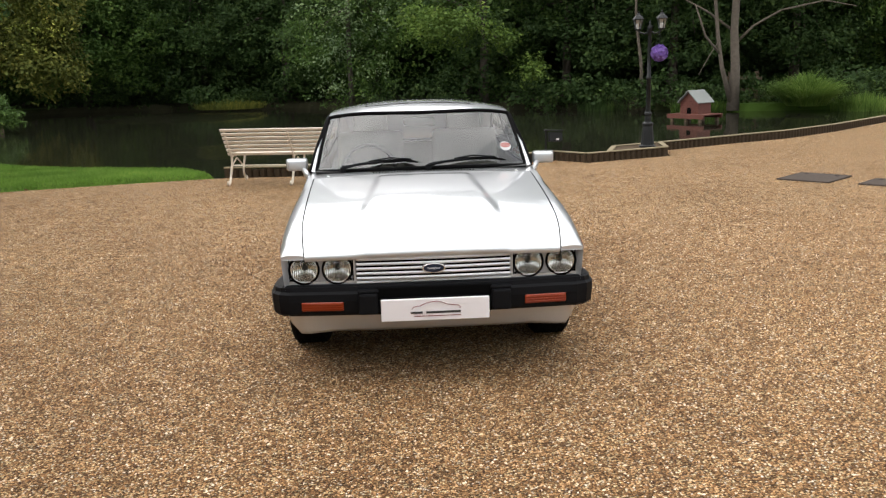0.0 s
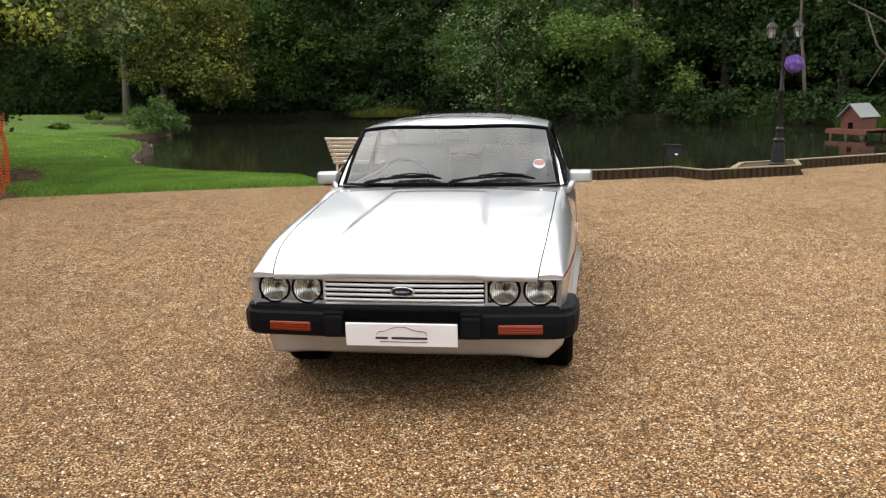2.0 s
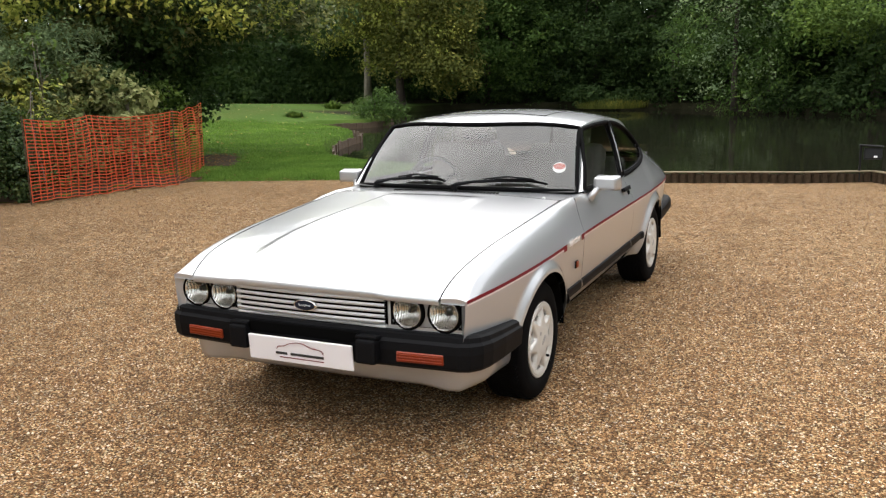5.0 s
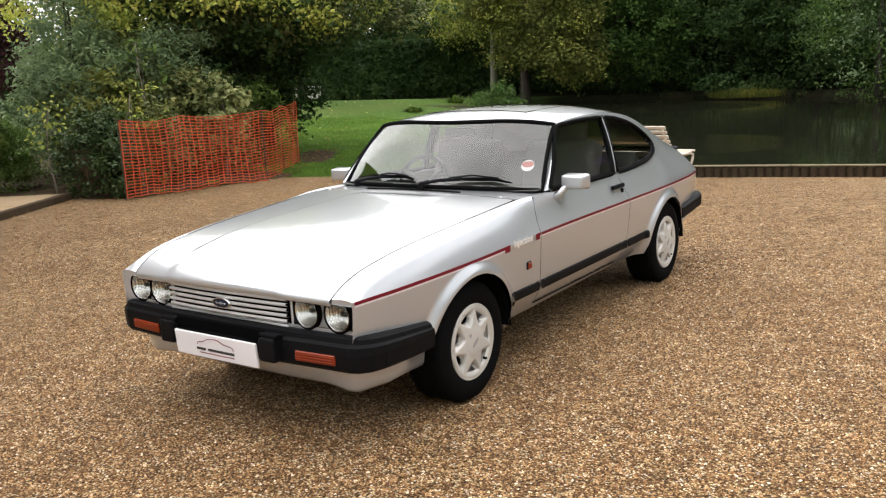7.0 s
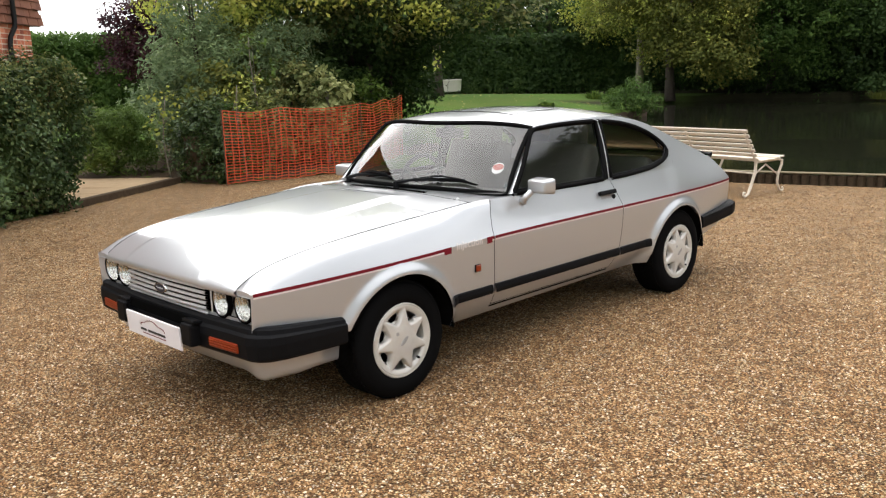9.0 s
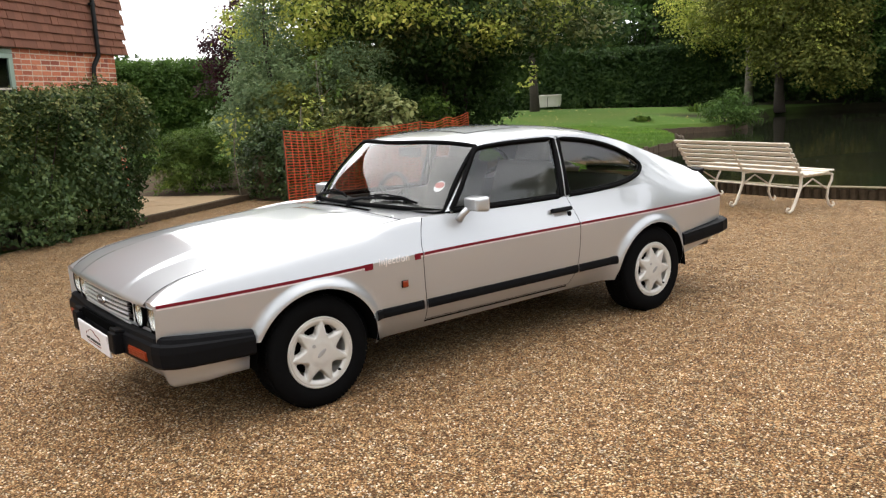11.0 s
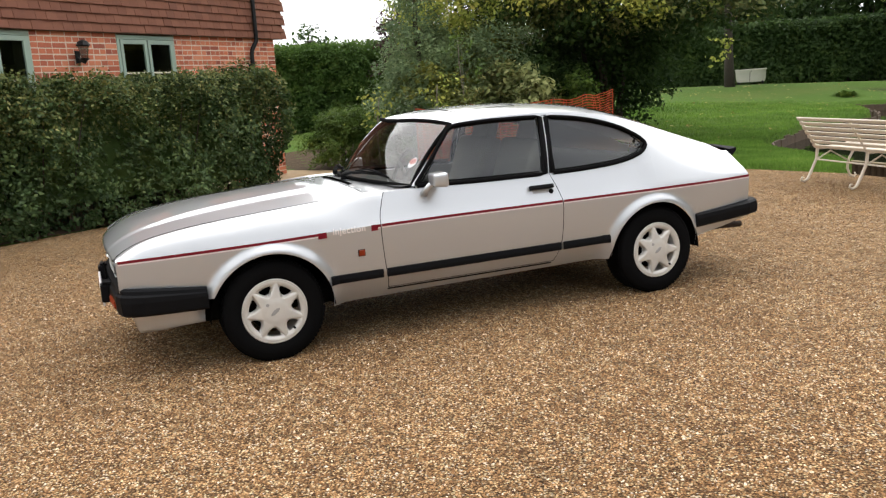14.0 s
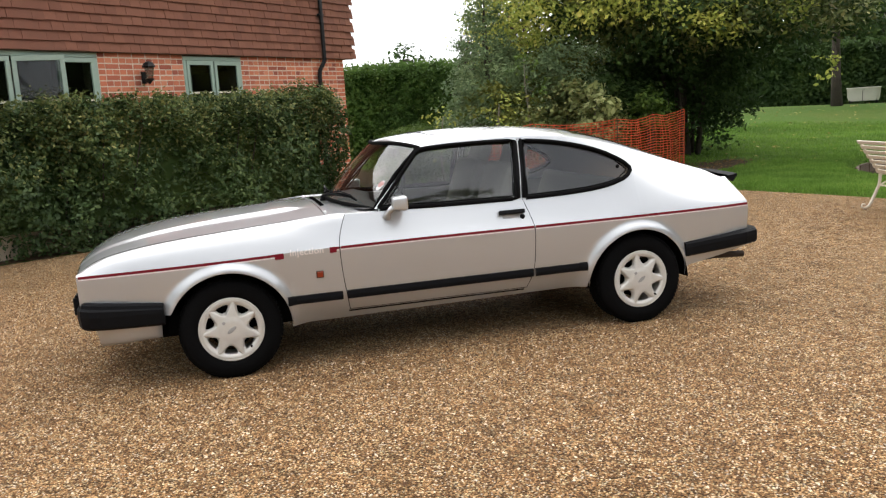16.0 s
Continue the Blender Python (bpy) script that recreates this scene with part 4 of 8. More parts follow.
plant("tree", (-30.0, 8.0, 0.6), lobes_round(122, 1.2, 1.6, 3.4, 5), LEAF_DARK, 0.2, 5.0, 8, 0.22, "small dark tree beyond the hedge", trunk=0.12, trunk_h=3.0, seed=58)

# trees on the bank beyond the duck house
tw = hold("tree", Matrix.Translation((10.9, 23.3, 0.05)), "tall pale-trunked tree with two bare stems at the pond", "tree")
bm = bmesh.new()
add_tube(bm, [(0, 0, -0.2), (0.03, 0, 1.2), (-0.05, 0, 2.4), (0.0, 0, 4.5), (0.1, 0, 7.0)], [0.21, 0.145, 0.125, 0.11, 0.07], 10)
add_tube(bm, [(-0.1, -0.05, 0.1), (-0.45, -0.1, 1.2), (-0.62, -0.1, 2.2), (-0.75, -0.1, 3.4), (-1.0, 0, 6.0)], [0.10, 0.072, 0.062, 0.056, 0.035], 8)
add_tube(bm, [(-0.5, -0.1, 1.6), (-1.1, -0.3, 2.2), (-1.5, -0.4, 3.2)], [0.045, 0.034, 0.022], 6)
add_tube(bm, [(0.05, 0, 2.0), (0.5, -0.2, 2.5), (1.3, -0.4, 2.95), (2.6, -0.6, 3.2), (3.6, -0.7, 3.0)], [0.05, 0.038, 0.032, 0.024, 0.014], 6)
add_tube(bm, [(-0.62, -0.1, 2.0), (-0.95, -0.3, 1.6), (-1.35, -0.5, 1.0)], [0.018, 0.014, 0.010], 5)
add_tube(bm, [(0.0, 0, 2.3), (-0.9, 0.2, 3.0), (-1.8, 0.3, 3.5)], [0.05, 0.035, 0.02], 6)
part("trunk", bm, BARK_GREY, tw, smooth=True)
rng = np.random.default_rng(70)
c, n = crown_points(rng, [(0, 0, 7.0, 3.0, 2.8, 2.0), (2.0, 0.5, 5.5, 2.0, 1.8, 1.2), (-2.0, 0.5, 5.2, 2.0, 1.8, 1.2)], 3.0)
v, f = leaves(rng, c, n, 0.24, 9, 0.28)
o = new("crown", raw_mesh("crown", v, f, LEAF_MID))
o.parent = tw
tb = hold("birch", Matrix.Translation((8.68, 26.2, 0.0)), "thin pale bare-stemmed birch at the pond's edge", "tree")
part("trunk", add_tube(bmesh.new(), [(0.05, 0, -0.2), (-0.06, 0, 1.5), (-0.26, 0, 3.0), (-0.30, 0, 6.5)], [0.070, 0.058, 0.048, 0.03], 8), BARK_GREY, tb, smooth=True)
c, n = crown_points(rng, [(-0.15, 0, 7.0, 1.2, 1.2, 1.6)], 5.0)
v, f = leaves(rng, c, n, 0.2, 8, 0.2)
o = new("crown", raw_mesh("crown", v, f, LEAF_MID))
o.parent = tb


def blades(name, base, n, h, r, w, material, label, lean=0.6, seed=0, category="grass clump"):
    """A clump of long arching blades, three segments each."""
    rng = np.random.default_rng(seed)
    a, d = rng.uniform(0, 6.283, n), r * np.sqrt(rng.random(n))
    x0, y0 = d * np.cos(a), d * np.sin(a)
    out = a + rng.normal(0, 0.5, n)
    hh = h * rng.uniform(0.5, 1.05, n) * (1 - 0.45 * d / r)
    le = lean * rng.uniform(0.0, 1.2, n) * (0.4 + d / r) * h * 0.7
    ww = w * rng.uniform(0.6, 1.3, n)
    sx, sy = -np.sin(out), np.cos(out)
    pts = []
    for t, q in ((0, 1.0), (0.45, 0.9), (0.8, 0.6), (1.0, 0.08)):
        cx, cy = x0 + np.cos(out) * le * t ** 2, y0 + np.sin(out) * le * t ** 2
        cz = hh * (t - 0.28 * lean * t ** 3)
        for sgn in (-1, 1):
            pts.append(np.stack([cx + sgn * sx * ww * q / 2, cy + sgn * sy * ww * q / 2, cz], -1))
    v = np.stack(pts, 1)
    q = np.array([(0, 1, 3, 2), (2, 3, 5, 4), (4, 5, 7, 6)])
    f = q[None] + (np.arange(n) * 8)[:, None, None]
    me = raw_mesh(name, v.reshape(-1, 3), f.reshape(-1, 4), material)
    ob = new(name, me)
    ob.matrix_world = Matrix.Translation(base)
    return tagged(ob, label, category)


blades("pampas_grass", (12.9, 22.3, 0.0), 3400, 1.55, 0.6, 0.03, LEAF_REED, "large arching clump of light green pampas grass", 0.85, 1)
plant("willow_shrub", (-13.4, 23.6, -0.15), [(0, 0, 0.45, 0.75, 0.7, 0.45), (0.45, 0.1, 0.75, 0.45, 0.45, 0.4), (-0.4, 0, 0.65, 0.45, 0.45, 0.42), (0.2, 0, 1.05, 0.3, 0.3, 0.28), (0.8, 0.1, 0.45, 0.4, 0.4, 0.3)], LEAF_MID, 0.24, 34.0, 6, 0.12, "feathery green shrub at the inlet", "shrub", trunk=0.04, trunk_h=1.0, seed=2, shell=0.6, aspect=0.14, droop=-0.8)
blades("reeds", (10.2, 24.3, -0.2), 900, 0.7, 1.0, 0.03, LEAF_MID, "green reeds along the far bank", 0.4, 3)
blades("reeds", (14.8, 22.3, -0.2), 900, 0.8, 1.0, 0.03, LEAF_REED, "green reeds beside the pampas grass", 0.4, 4)
blades("reeds", (7.4, 26.9, -0.2), 500, 0.6, 0.9, 0.03, LEAF_DARK, "dark reeds on the far bank", 0.4, 5)
blades("dry_grass", (-7.8, 35.8, -0.1), 1500, 0.6, 1.6, 0.04, LEAF_OLIVE, "pale dry grasses on the far bank", 0.5, 6)
blades("dock_plant", (-16.2, 22.6, float(land_z(-16.2, 22.6))), 120, 0.35, 0.3, 0.09, LEAF_LIGHT, "low broad-leaved weed on the lawn", 1.1, 7, "weed")
blades("dock_plant", (-18.6, 29.0, float(land_z(-18.6, 29.0))), 120, 0.6, 0.3, 0.10, LEAF_LIGHT, "broad-leaved weed on the lawn", 0.9, 8, "weed")

# turf edge and short blades on the near lawn
def turf(n, area, seed, hmin, hmax):
    rng = np.random.default_rng(seed)
    x, y = rng.uniform(area[0], area[1], n), rng.uniform(area[2], area[3], n)
    dd, pp = poly_dist(x, y, DRIVE), poly_dist(x, y, POND)
    ok = (dd > 0.12) & (pp > 0.12)
    ok &= ~((x < -7.0) & (y < 7.0)) & (poly_dist(x, y, SOIL_PATCH) > rng.uniform(-0.12, 0.05, n))
    rim = np.minimum(x - area[0], area[3] - y)
    ok &= rng.random(n) < np.clip(rim / 2.2, 0, 1)
    x, y = x[ok], y[ok]
    z = land_z(x, y)
    n = len(x)
    a = rng.uniform(0, 6.283, n)
    h = rng.uniform(hmin, hmax, n)
    w = 0.006 + 0.006 * rng.random(n)
    lx, ly = np.cos(a) * h * 0.5, np.sin(a) * h * 0.5
    sx, sy = -np.sin(a) * w, np.cos(a) * w
    v = np.stack([np.stack([x - sx, y - sy, z - 0.01], -1), np.stack([x + sx, y + sy, z - 0.01], -1), np.stack([x + lx, y + ly, z + h], -1)], 1)
    return v.reshape(-1, 3), np.arange(n * 3).reshape(-1, 3)


v, f = turf(170000, (-9.0, -2.6, 7.0, 13.5), 5, 0.02, 0.055)
v2, f2 = turf(95000, (-17.0, -6.5, 8.0, 21.0), 9, 0.02, 0.06)
v, f = np.concatenate([v, v2]), np.concatenate([f, f2 + len(v)])
tagged(new("grass", raw_mesh("grass", v, f, BLADE)), "short mown grass blades beside the drive", "grass", kind="stuff")
rng = np.random.default_rng(6)
n = 900
x, y = rng.uniform(-22, -4, n), rng.uniform(7.2, 26, n)
ok = (poly_dist(x, y, POND) > 0.2) & (poly_dist(x, y, DRIVE) > 0.3)
c = np.stack([x, y, land_z(x, y) + 0.02], -1)[ok]
v, f = leaves(rng, c, np.tile([0, 0, 3.0], (len(c), 1)), 0.09, 1, 0.0, 0.7)
tagged(new("fallen_leaves", raw_mesh("fallen_leaves", v, f, leafy("fallen_leaf", [(0.0, (0.2, 0.12, 0.04)), (0.6, (0.45, 0.36, 0.14)), (1.0, (0.65, 0.58, 0.36))], 0.7))), "scattered pale fallen leaves on the lawn", "leaves", kind="stuff")

# ---- house ----
HC = Vector((-10.171, 2.473, 0.0))
HU = Vector((0.70, -0.714, 0.0)).normalized()
HN = Vector((0.714, 0.70, 0.0)).normalized()
HM = Matrix(((HU.x, -HN.x, 0, HC.x), (HU.y, -HN.y, 0, HC.y), (0, 0, 1, 0), (0, 0, 0, 1)))
# house space: x along the front from the corner, y into the house, z up
house = hold("house", HM, "red brick house with a tile-hung upper storey and sage windows", "house")
OPEN = [(2.65, 3.83, 1.36, 2.45), (5.29, 7.73, 1.20, 2.46)]


def wall_piece(x0, x1, z0, z1, name="wall"):
    part(name, box(x1 - x0, 0.30, z1 - z0, Matrix.Translation(((x0 + x1) / 2, 0.162, (z0 + z1) / 2))), MORTAR, house)


HLEN = 10.0
wall_piece(0.006, 2.65, -0.1, 2.47)
wall_piece(2.65, 3.83, -0.1, 1.36)
wall_piece(3.83, 5.29, -0.1, 2.47)
wall_piece(5.29, 7.73, -0.1, 1.20)
wall_piece(7.73, HLEN, -0.1, 2.47)
part("upper_wall", box(HLEN + 0.30, 7.0, 2.47, Matrix.Translation((HLEN / 2 - 0.10, 3.50, 3.705))), TILE, house)
part("end_wall", box(0.30, 6.6, 2.57, Matrix.Translation((0.156, 3.62, 1.185))), MORTAR, house)
part("end_wall", box(0.30, 6.6, 2.57, Matrix.Translation((HLEN - 0.156, 3.62, 1.185))), MORTAR, house)
part("back_wall", box(HLEN, 0.30, 2.57, Matrix.Translation((HLEN / 2, 7.07, 1.185))), MORTAR, house)
part("ground_floor", box(HLEN - 0.4, 6.6, 0.1, Matrix.Translation((HLEN / 2, 3.62, 0.05))), WOOD_OLD, house)
bm = bmesh.new()
hv = [bm.verts.new(p) for p in ((-0.7, -0.7, 4.94), (HLEN + 0.5, -0.7, 4.94), (HLEN + 0.5, 7.7, 4.94), (-0.7, 7.7, 4.94), (3.0, 3.5, 6.9), (HLEN - 3.2, 3.5, 6.9))]
for q in ((0, 1, 5, 4), (1, 2, 5), (2, 3, 4, 5), (3, 0, 4), (3, 2, 1, 0)):
    bm.faces.new([hv[i] for i in q])
part("roof", bm, TILE, house, "clay tiled hipped roof")

# bricks: rows of stretchers and headers, proud of the mortar
me_brick = {}
for k, w in (("s", 0.215), ("h", 0.1025)):
    bm = box(w - 0.003, 0.05, 0.061, Matrix.Translation((0, 0.021, 0)), 0.004)
    me_brick[k] = bpy.data.meshes.new("brick")
    bm.to_mesh(me_brick[k])
    bm.free()
    me_brick[k].materials.append(BRICK)
rb = random.Random(7)
near, rest = [], bmesh.new()
for r in range(33):
    z = 0.04 + 0.075 * r
    kind = "s" if r % 2 == 0 else "h"
    pitch = 0.225 if kind == "s" else 0.1125
    n = int(7.9 / pitch)
    for q in range(n):
        x = pitch * (q + 0.5) + (0.0 if kind == "s" else 0.0)
        cut = False
        for a, b, lo, hi in OPEN:
            l, rr_ = x - pitch / 2 + 0.005, x + pitch / 2 - 0.005
            if z > lo - 0.03 and l < b + 0.008 and rr_ > a - 0.008:
                cut = True
                for p0, p1 in ((l, min(rr_, a - 0.008)), (max(l, b + 0.008), rr_)):
                    if p1 - p0 > 0.015:
                        add_box(rest, p1 - p0, 0.05, 0.061, Matrix.Translation(((p0 + p1) / 2, 0.0345, z)))
        if cut:
            continue
        m = Matrix.Translation((x + rb.uniform(-0.003, 0.003), 0.0135 + rb.uniform(-0.002, 0.002), z + rb.uniform(-0.002, 0.002)))
        if (z > 1.72 and x < 5.4 and len(near) < 298) and kind == "s" or (x < 0.75 and kind == "s"):
            near.append((kind, m))
        elif z > 1.5 or x < 1.6:
            add_box(rest, 0.212 if kind == "s" else 0.0995, 0.05, 0.061, m @ Matrix.Translation((0, 0.021, 0)))
tagged(part("brickwork", rest, BRICK, house, "orange-red brickwork with pale joints"), kind="stuff")
for kind, m in near[:298]:
    share("brick", me_brick[kind], m, house)

# hung tiles
bm = bmesh.new()
add_box(bm, 0.1645, 0.018, 0.182, pose(0, 0, 0, -10, 0, 0), 0.003)
me_tile = bpy.data.meshes.new("tile")
bm.to_mesh(me_tile)
bm.free()
me_tile.materials.append(TILE)
rest = bmesh.new()
count = 0
for r in range(20):
    z = 2.560 + 0.120 * r
    for q in range(62):
        x = -0.26 + 0.165 * q + (0.0825 if r % 2 else 0.0)
        m = Matrix.Translation((x + rb.uniform(-0.003, 0.003), -0.026 + rb.uniform(-0.004, 0.004), z + rb.uniform(-0.004, 0.004))) @ pose(0, 0, 0, rb.uniform(-1.2, 1.2), rb.uniform(-0.5, 0.5), rb.uniform(-0.5, 0.5))
        if r < 8 and q < 38 and count < 298:
            share("tile", me_tile, m, house)
            count += 1
        elif q < 50 or r < 4:
            add_box(rest, 0.1645, 0.018, 0.182, m @ pose(0, 0, 0, -10, 0, 0))
tagged(part("hung_tiles", rest, TILE, house, "brown-red hung clay tiles"), kind="stuff")
part("tile_fillet", box(HLEN + 0.3, 0.05, 0.05, Matrix.Translation((HLEN / 2 - 0.1, -0.012, 2.487))), WOOD_OLD, house)


def casement(x0, x1, z0, z1, lights, opened=None):
    """A painted timber window: outer frame, sill, one sash for each light with a glazing bar and panes."""
    win = hold("window", None, "sage green painted timber window", "")
    win.parent = house
    w = (x1 - x0) / lights
    def bar(name, a, b, c, d, par, dy=0.04, th=0.07):
        return part(name, box(b - a, th, d - c, Matrix.Translation(((a + b) / 2, dy, (c + d) / 2)), 0.004), SAGE, par)
    bar("frame", x0, x1, z1 - 0.06, z1, win)
    bar("frame", x0, x0 + 0.055, z0, z1 - 0.062, win)
    bar("frame", x1 - 0.055, x1, z0, z1 - 0.062, win)
    bar("sill", x0 - 0.05, x1 + 0.05, z0 - 0.06, z0 - 0.002, win, 0.0, 0.16)
    for k in range(lights):
        a, b = x0 + w * k + (0.055 if k == 0 else 0.012), x0 + w * (k + 1) - (0.055 if k == lights - 1 else 0.012)
        sash = hold("sash")
        sash.parent = win
        if opened == k:
            sash.matrix_basis = Matrix.Translation((b, 0.0, 0)) @ pose(0, 0, 0, 0, 0, 28) @ Matrix.Translation((-b, 0, 0))
        c, d = z0 + 0.005, z1 - 0.066
        for p, q, r_, s_ in ((a, b, d - 0.06, d), (a, b, c, c + 0.07), (a, a + 0.055, c + 0.07, d - 0.06), (b - 0.055, b, c + 0.07, d - 0.06)):
            bar("rail", p, q, r_, s_, sash, 0.016, 0.05)
        zb = c + (d - c) * 0.55
        part("glazing_bar", box(b - a - 0.11, 0.03, 0.025, Matrix.Translation(((a + b) / 2, 0.016, zb))), WHITE_PAINT, sash)
        for lo, hi in ((c + 0.07, zb - 0.0125), (zb + 0.0125, d - 0.06)):
            g = part("pane", box(b - a - 0.11, 0.004, hi - lo, Matrix.Translation(((a + b) / 2, 0.018, (lo + hi) / 2))), WINDOW_GLASS, sash)
    # the dim room behind
    part("room_back", box(x1 - x0 + 0.6, 0.02, z1 - z0 + 0.6, Matrix.Translation(((x0 + x1) / 2, 1.4, (z0 + z1) / 2))), PLASTER, win)


casement(2.65, 3.83, 1.36, 2.45, 2)
casement(5.29, 7.73, 1.20, 2.46, 4, 1)

# drainpipe with a swan neck
dp = part("drainpipe", add_tube(bmesh.new(), [(0.67, -0.10, 5.2), (0.67, -0.10, 2.50), (0.675, -0.095, 2.42), (0.76, -0.055, 2.27), (0.78, -0.05, 2.18), (0.79, -0.05, 1.2), (0.80, -0.05, 0.02)], 0.036, 12), IRON, house, "black cast drainpipe", True)
for z, y in ((4.3, -0.085), (3.2, -0.085), (2.0, -0.035), (1.0, -0.035)):
    x = 0.67 if z > 2.4 else 0.785
    part("bracket", box(0.13, 0.05, 0.04, Matrix.Translation((x, y, z)), 0.004), IRON, dp)
# wall lantern
wl = part("wall_lantern", add_lathe(bmesh.new(), [(0.0, 0.13), (0.05, 0.11), (0.075, 0.07), (0.07, 0.06), (0.055, 0.058)], 8, Matrix.Translation((4.58, -0.13, 2.20)) @ Matrix.Scale(1.2, 4)), IRON, house, "black coach lantern on the wall")
part("lantern_glass", add_lathe(bmesh.new(), [(0.055, 0.058), (0.035, -0.07)], 8, Matrix.Translation((4.58, -0.13, 2.20)) @ Matrix.Scale(1.2, 4)), WINDOW_GLASS, wl)
part("lantern_base", add_lathe(bmesh.new(), [(0.05, -0.066), (0.045, -0.085), (0.02, -0.10), (0.0, -0.13)], 8, Matrix.Translation((4.58, -0.13, 2.20)) @ Matrix.Scale(1.2, 4)), IRON, wl)
part("lantern_arm", add_tube(bmesh.new(), [(4.58, -0.01, 2.13), (4.58, -0.06, 2.09), (4.58, -0.12, 2.06)], 0.014, 6), IRON, wl)
part("back_plate", box(0.08, 0.015, 0.16, Matrix.Translation((4.58, -0.014, 2.14)), 0.004), IRON, wl)


# ---- hedges ----
def hedge(name, pts, width, height, base, material, leaf, dens, label, seed=0, bulge=0.16, tips=False, soft=0.2):
    """A clipped hedge along a line: leaves over a rounded box with uneven faces, and twigs inside."""
    rng = np.random.default_rng(seed)
    cs, ns = [], []
    for (ax, ay), (bx, by) in zip(pts, pts[1:]):
        L = math.hypot(bx - ax, by - ay)
        ux, uy = (bx - ax) / L, (by - ay) / L
        nx, ny = -uy, ux
        n = int(dens * L * (2 * height + width))
        s = rng.random(n) * (L + 0.3) - 0.15
        q = rng.random(n) * (2 * height + width)
        side = np.where(q < height, -1.0, np.where(q < height + width, 0.0, 1.0))
        h = np.where(q < height, q, np.where(q < height + width, height, q - height - width))
        w = np.where(side == 0, (q - height) / width - 0.5, side * 0.5) * width
        depth = rng.random(n) ** 2 * 0.26 + 0.13 * (1 + np.sin(s * 17.0 + 3 * np.sin(h * 9.0)) * np.sin(h * 15.0 + 2 * np.sin(s * 6.0)))
        lump = bulge * (np.sin(s * 2.1 + h * 1.7 + seed) + 0.7 * np.sin(s * 5.3 - h * 3.1) + 0.5 * np.sin(s * 11.0 + h * 9.0 + w * 7.0)) * 0.6
        # rounded shoulders and a slight batter
        r = np.clip((h - height + 0.9) / 0.9, 0, 1)
        foot = np.clip((0.45 - h) / 0.45, 0, 1)
        off = np.where(side == 0, 0, side * (lump - depth - soft * r * r - 0.20 * foot * foot))
        up = np.where(side == 0, lump * 0.6 - depth - 0.22 * (np.abs(w) / (width / 2)) ** 4, 0)
        cs.append(np.stack([ax + ux * s + nx * (w + off), ay + uy * s + ny * (w + off), base + h + up], -1))
        ns.append(np.stack([nx * side, ny * side, (side == 0) * 1.0], -1))
    # ends
    for (px, py), (qx, qy) in ((pts[0], pts[1]), (pts[-1], pts[-2])):
        L = math.hypot(qx - px, qy - py)
        ux, uy = (px - qx) / L, (py - qy) / L
        n = int(dens * width * height)
        w, h = (rng.random(n) - 0.5) * width, rng.random(n) * height
        r = 0.30 - 0.42 * np.clip((0.9 - h) / 0.9, 0, 1) - rng.random(n) ** 2 * 0.3 + 0.08 * np.sin(h * 5 + w * 6) - 0.15 * (np.abs(w) / (width / 2)) ** 3 - 0.25 * np.clip((h - height + 0.35) / 0.35, 0, 1) ** 2
        cs.append(np.stack([px + ux * r - uy * w, py + uy * r + ux * w, base + h], -1))
        ns.append(np.stack([np.full(n, ux), np.full(n, uy), np.zeros(n)], -1))
    c, nn = np.concatenate(cs), np.concatenate(ns)
    v, f = leaves(rng, c, nn, leaf, 4, leaf * 0.7)
    ob = hold(name, Matrix.Translation((pts[0][0], pts[0][1], base)), label, "hedge")
    v = v - np.array([pts[0][0], pts[0][1], base])
    fo = new("foliage", raw_mesh("foliage", v, f, material))
    fo.parent = ob
    if tips:
        # real pale tips, spread further down to put the top's light into leaf colour
        keep = rng.random(len(c)) < 0.9 * np.clip((c[:, 2] - base - height + 1.15) / 0.95, 0, 1) ** 1.4
        v, f = leaves(rng, c[keep] + nn[keep] * 0.03 + np.array([0, 0, 0.03]), nn[keep], leaf * 0.9, 3, leaf)
        tp = new("top_growth", raw_mesh("top_growth", v - np.array([pts[0][0], pts[0][1], base]), f, LEAF_TIP))
        tp.parent, tp["label"] = ob, "paler bronze-green young tips"
    # solid box in dark leaf colour, added so gaps between leaves look shaded
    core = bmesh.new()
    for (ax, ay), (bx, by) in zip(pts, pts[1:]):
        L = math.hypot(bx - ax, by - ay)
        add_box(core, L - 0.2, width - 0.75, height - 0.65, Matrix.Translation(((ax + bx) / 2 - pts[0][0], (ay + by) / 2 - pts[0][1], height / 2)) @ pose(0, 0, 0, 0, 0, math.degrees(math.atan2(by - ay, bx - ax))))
    part("dark_filler_core", core, LEAF_DARK, ob)
    bm = bmesh.new()
    rr = random.Random(seed)
    for (ax, ay), (bx, by) in zip(pts, pts[1:]):
        L = math.hypot(bx - ax, by - ay)
        for k in range(int(L / 0.25)):
            t = (k + 0.5) / int(L / 0.25)
            x, y = ax + (bx - ax) * t - pts[0][0], ay + (by - ay) * t - pts[0][1]
            for j in range(3):
                dx, dy = rr.uniform(-1, 1) * width * 0.4, rr.uniform(-1, 1) * width * 0.4
                add_tube(bm, [(x + dx * 0.3, y + dy * 0.3, -0.05), (x + dx * 0.7, y + dy * 0.7, height * 0.5), (x + dx, y + dy, height * 0.85)], [0.018, 0.012, 0.005], 4, False)
    part("inner_twig", bm, BARK, ob)
    return ob


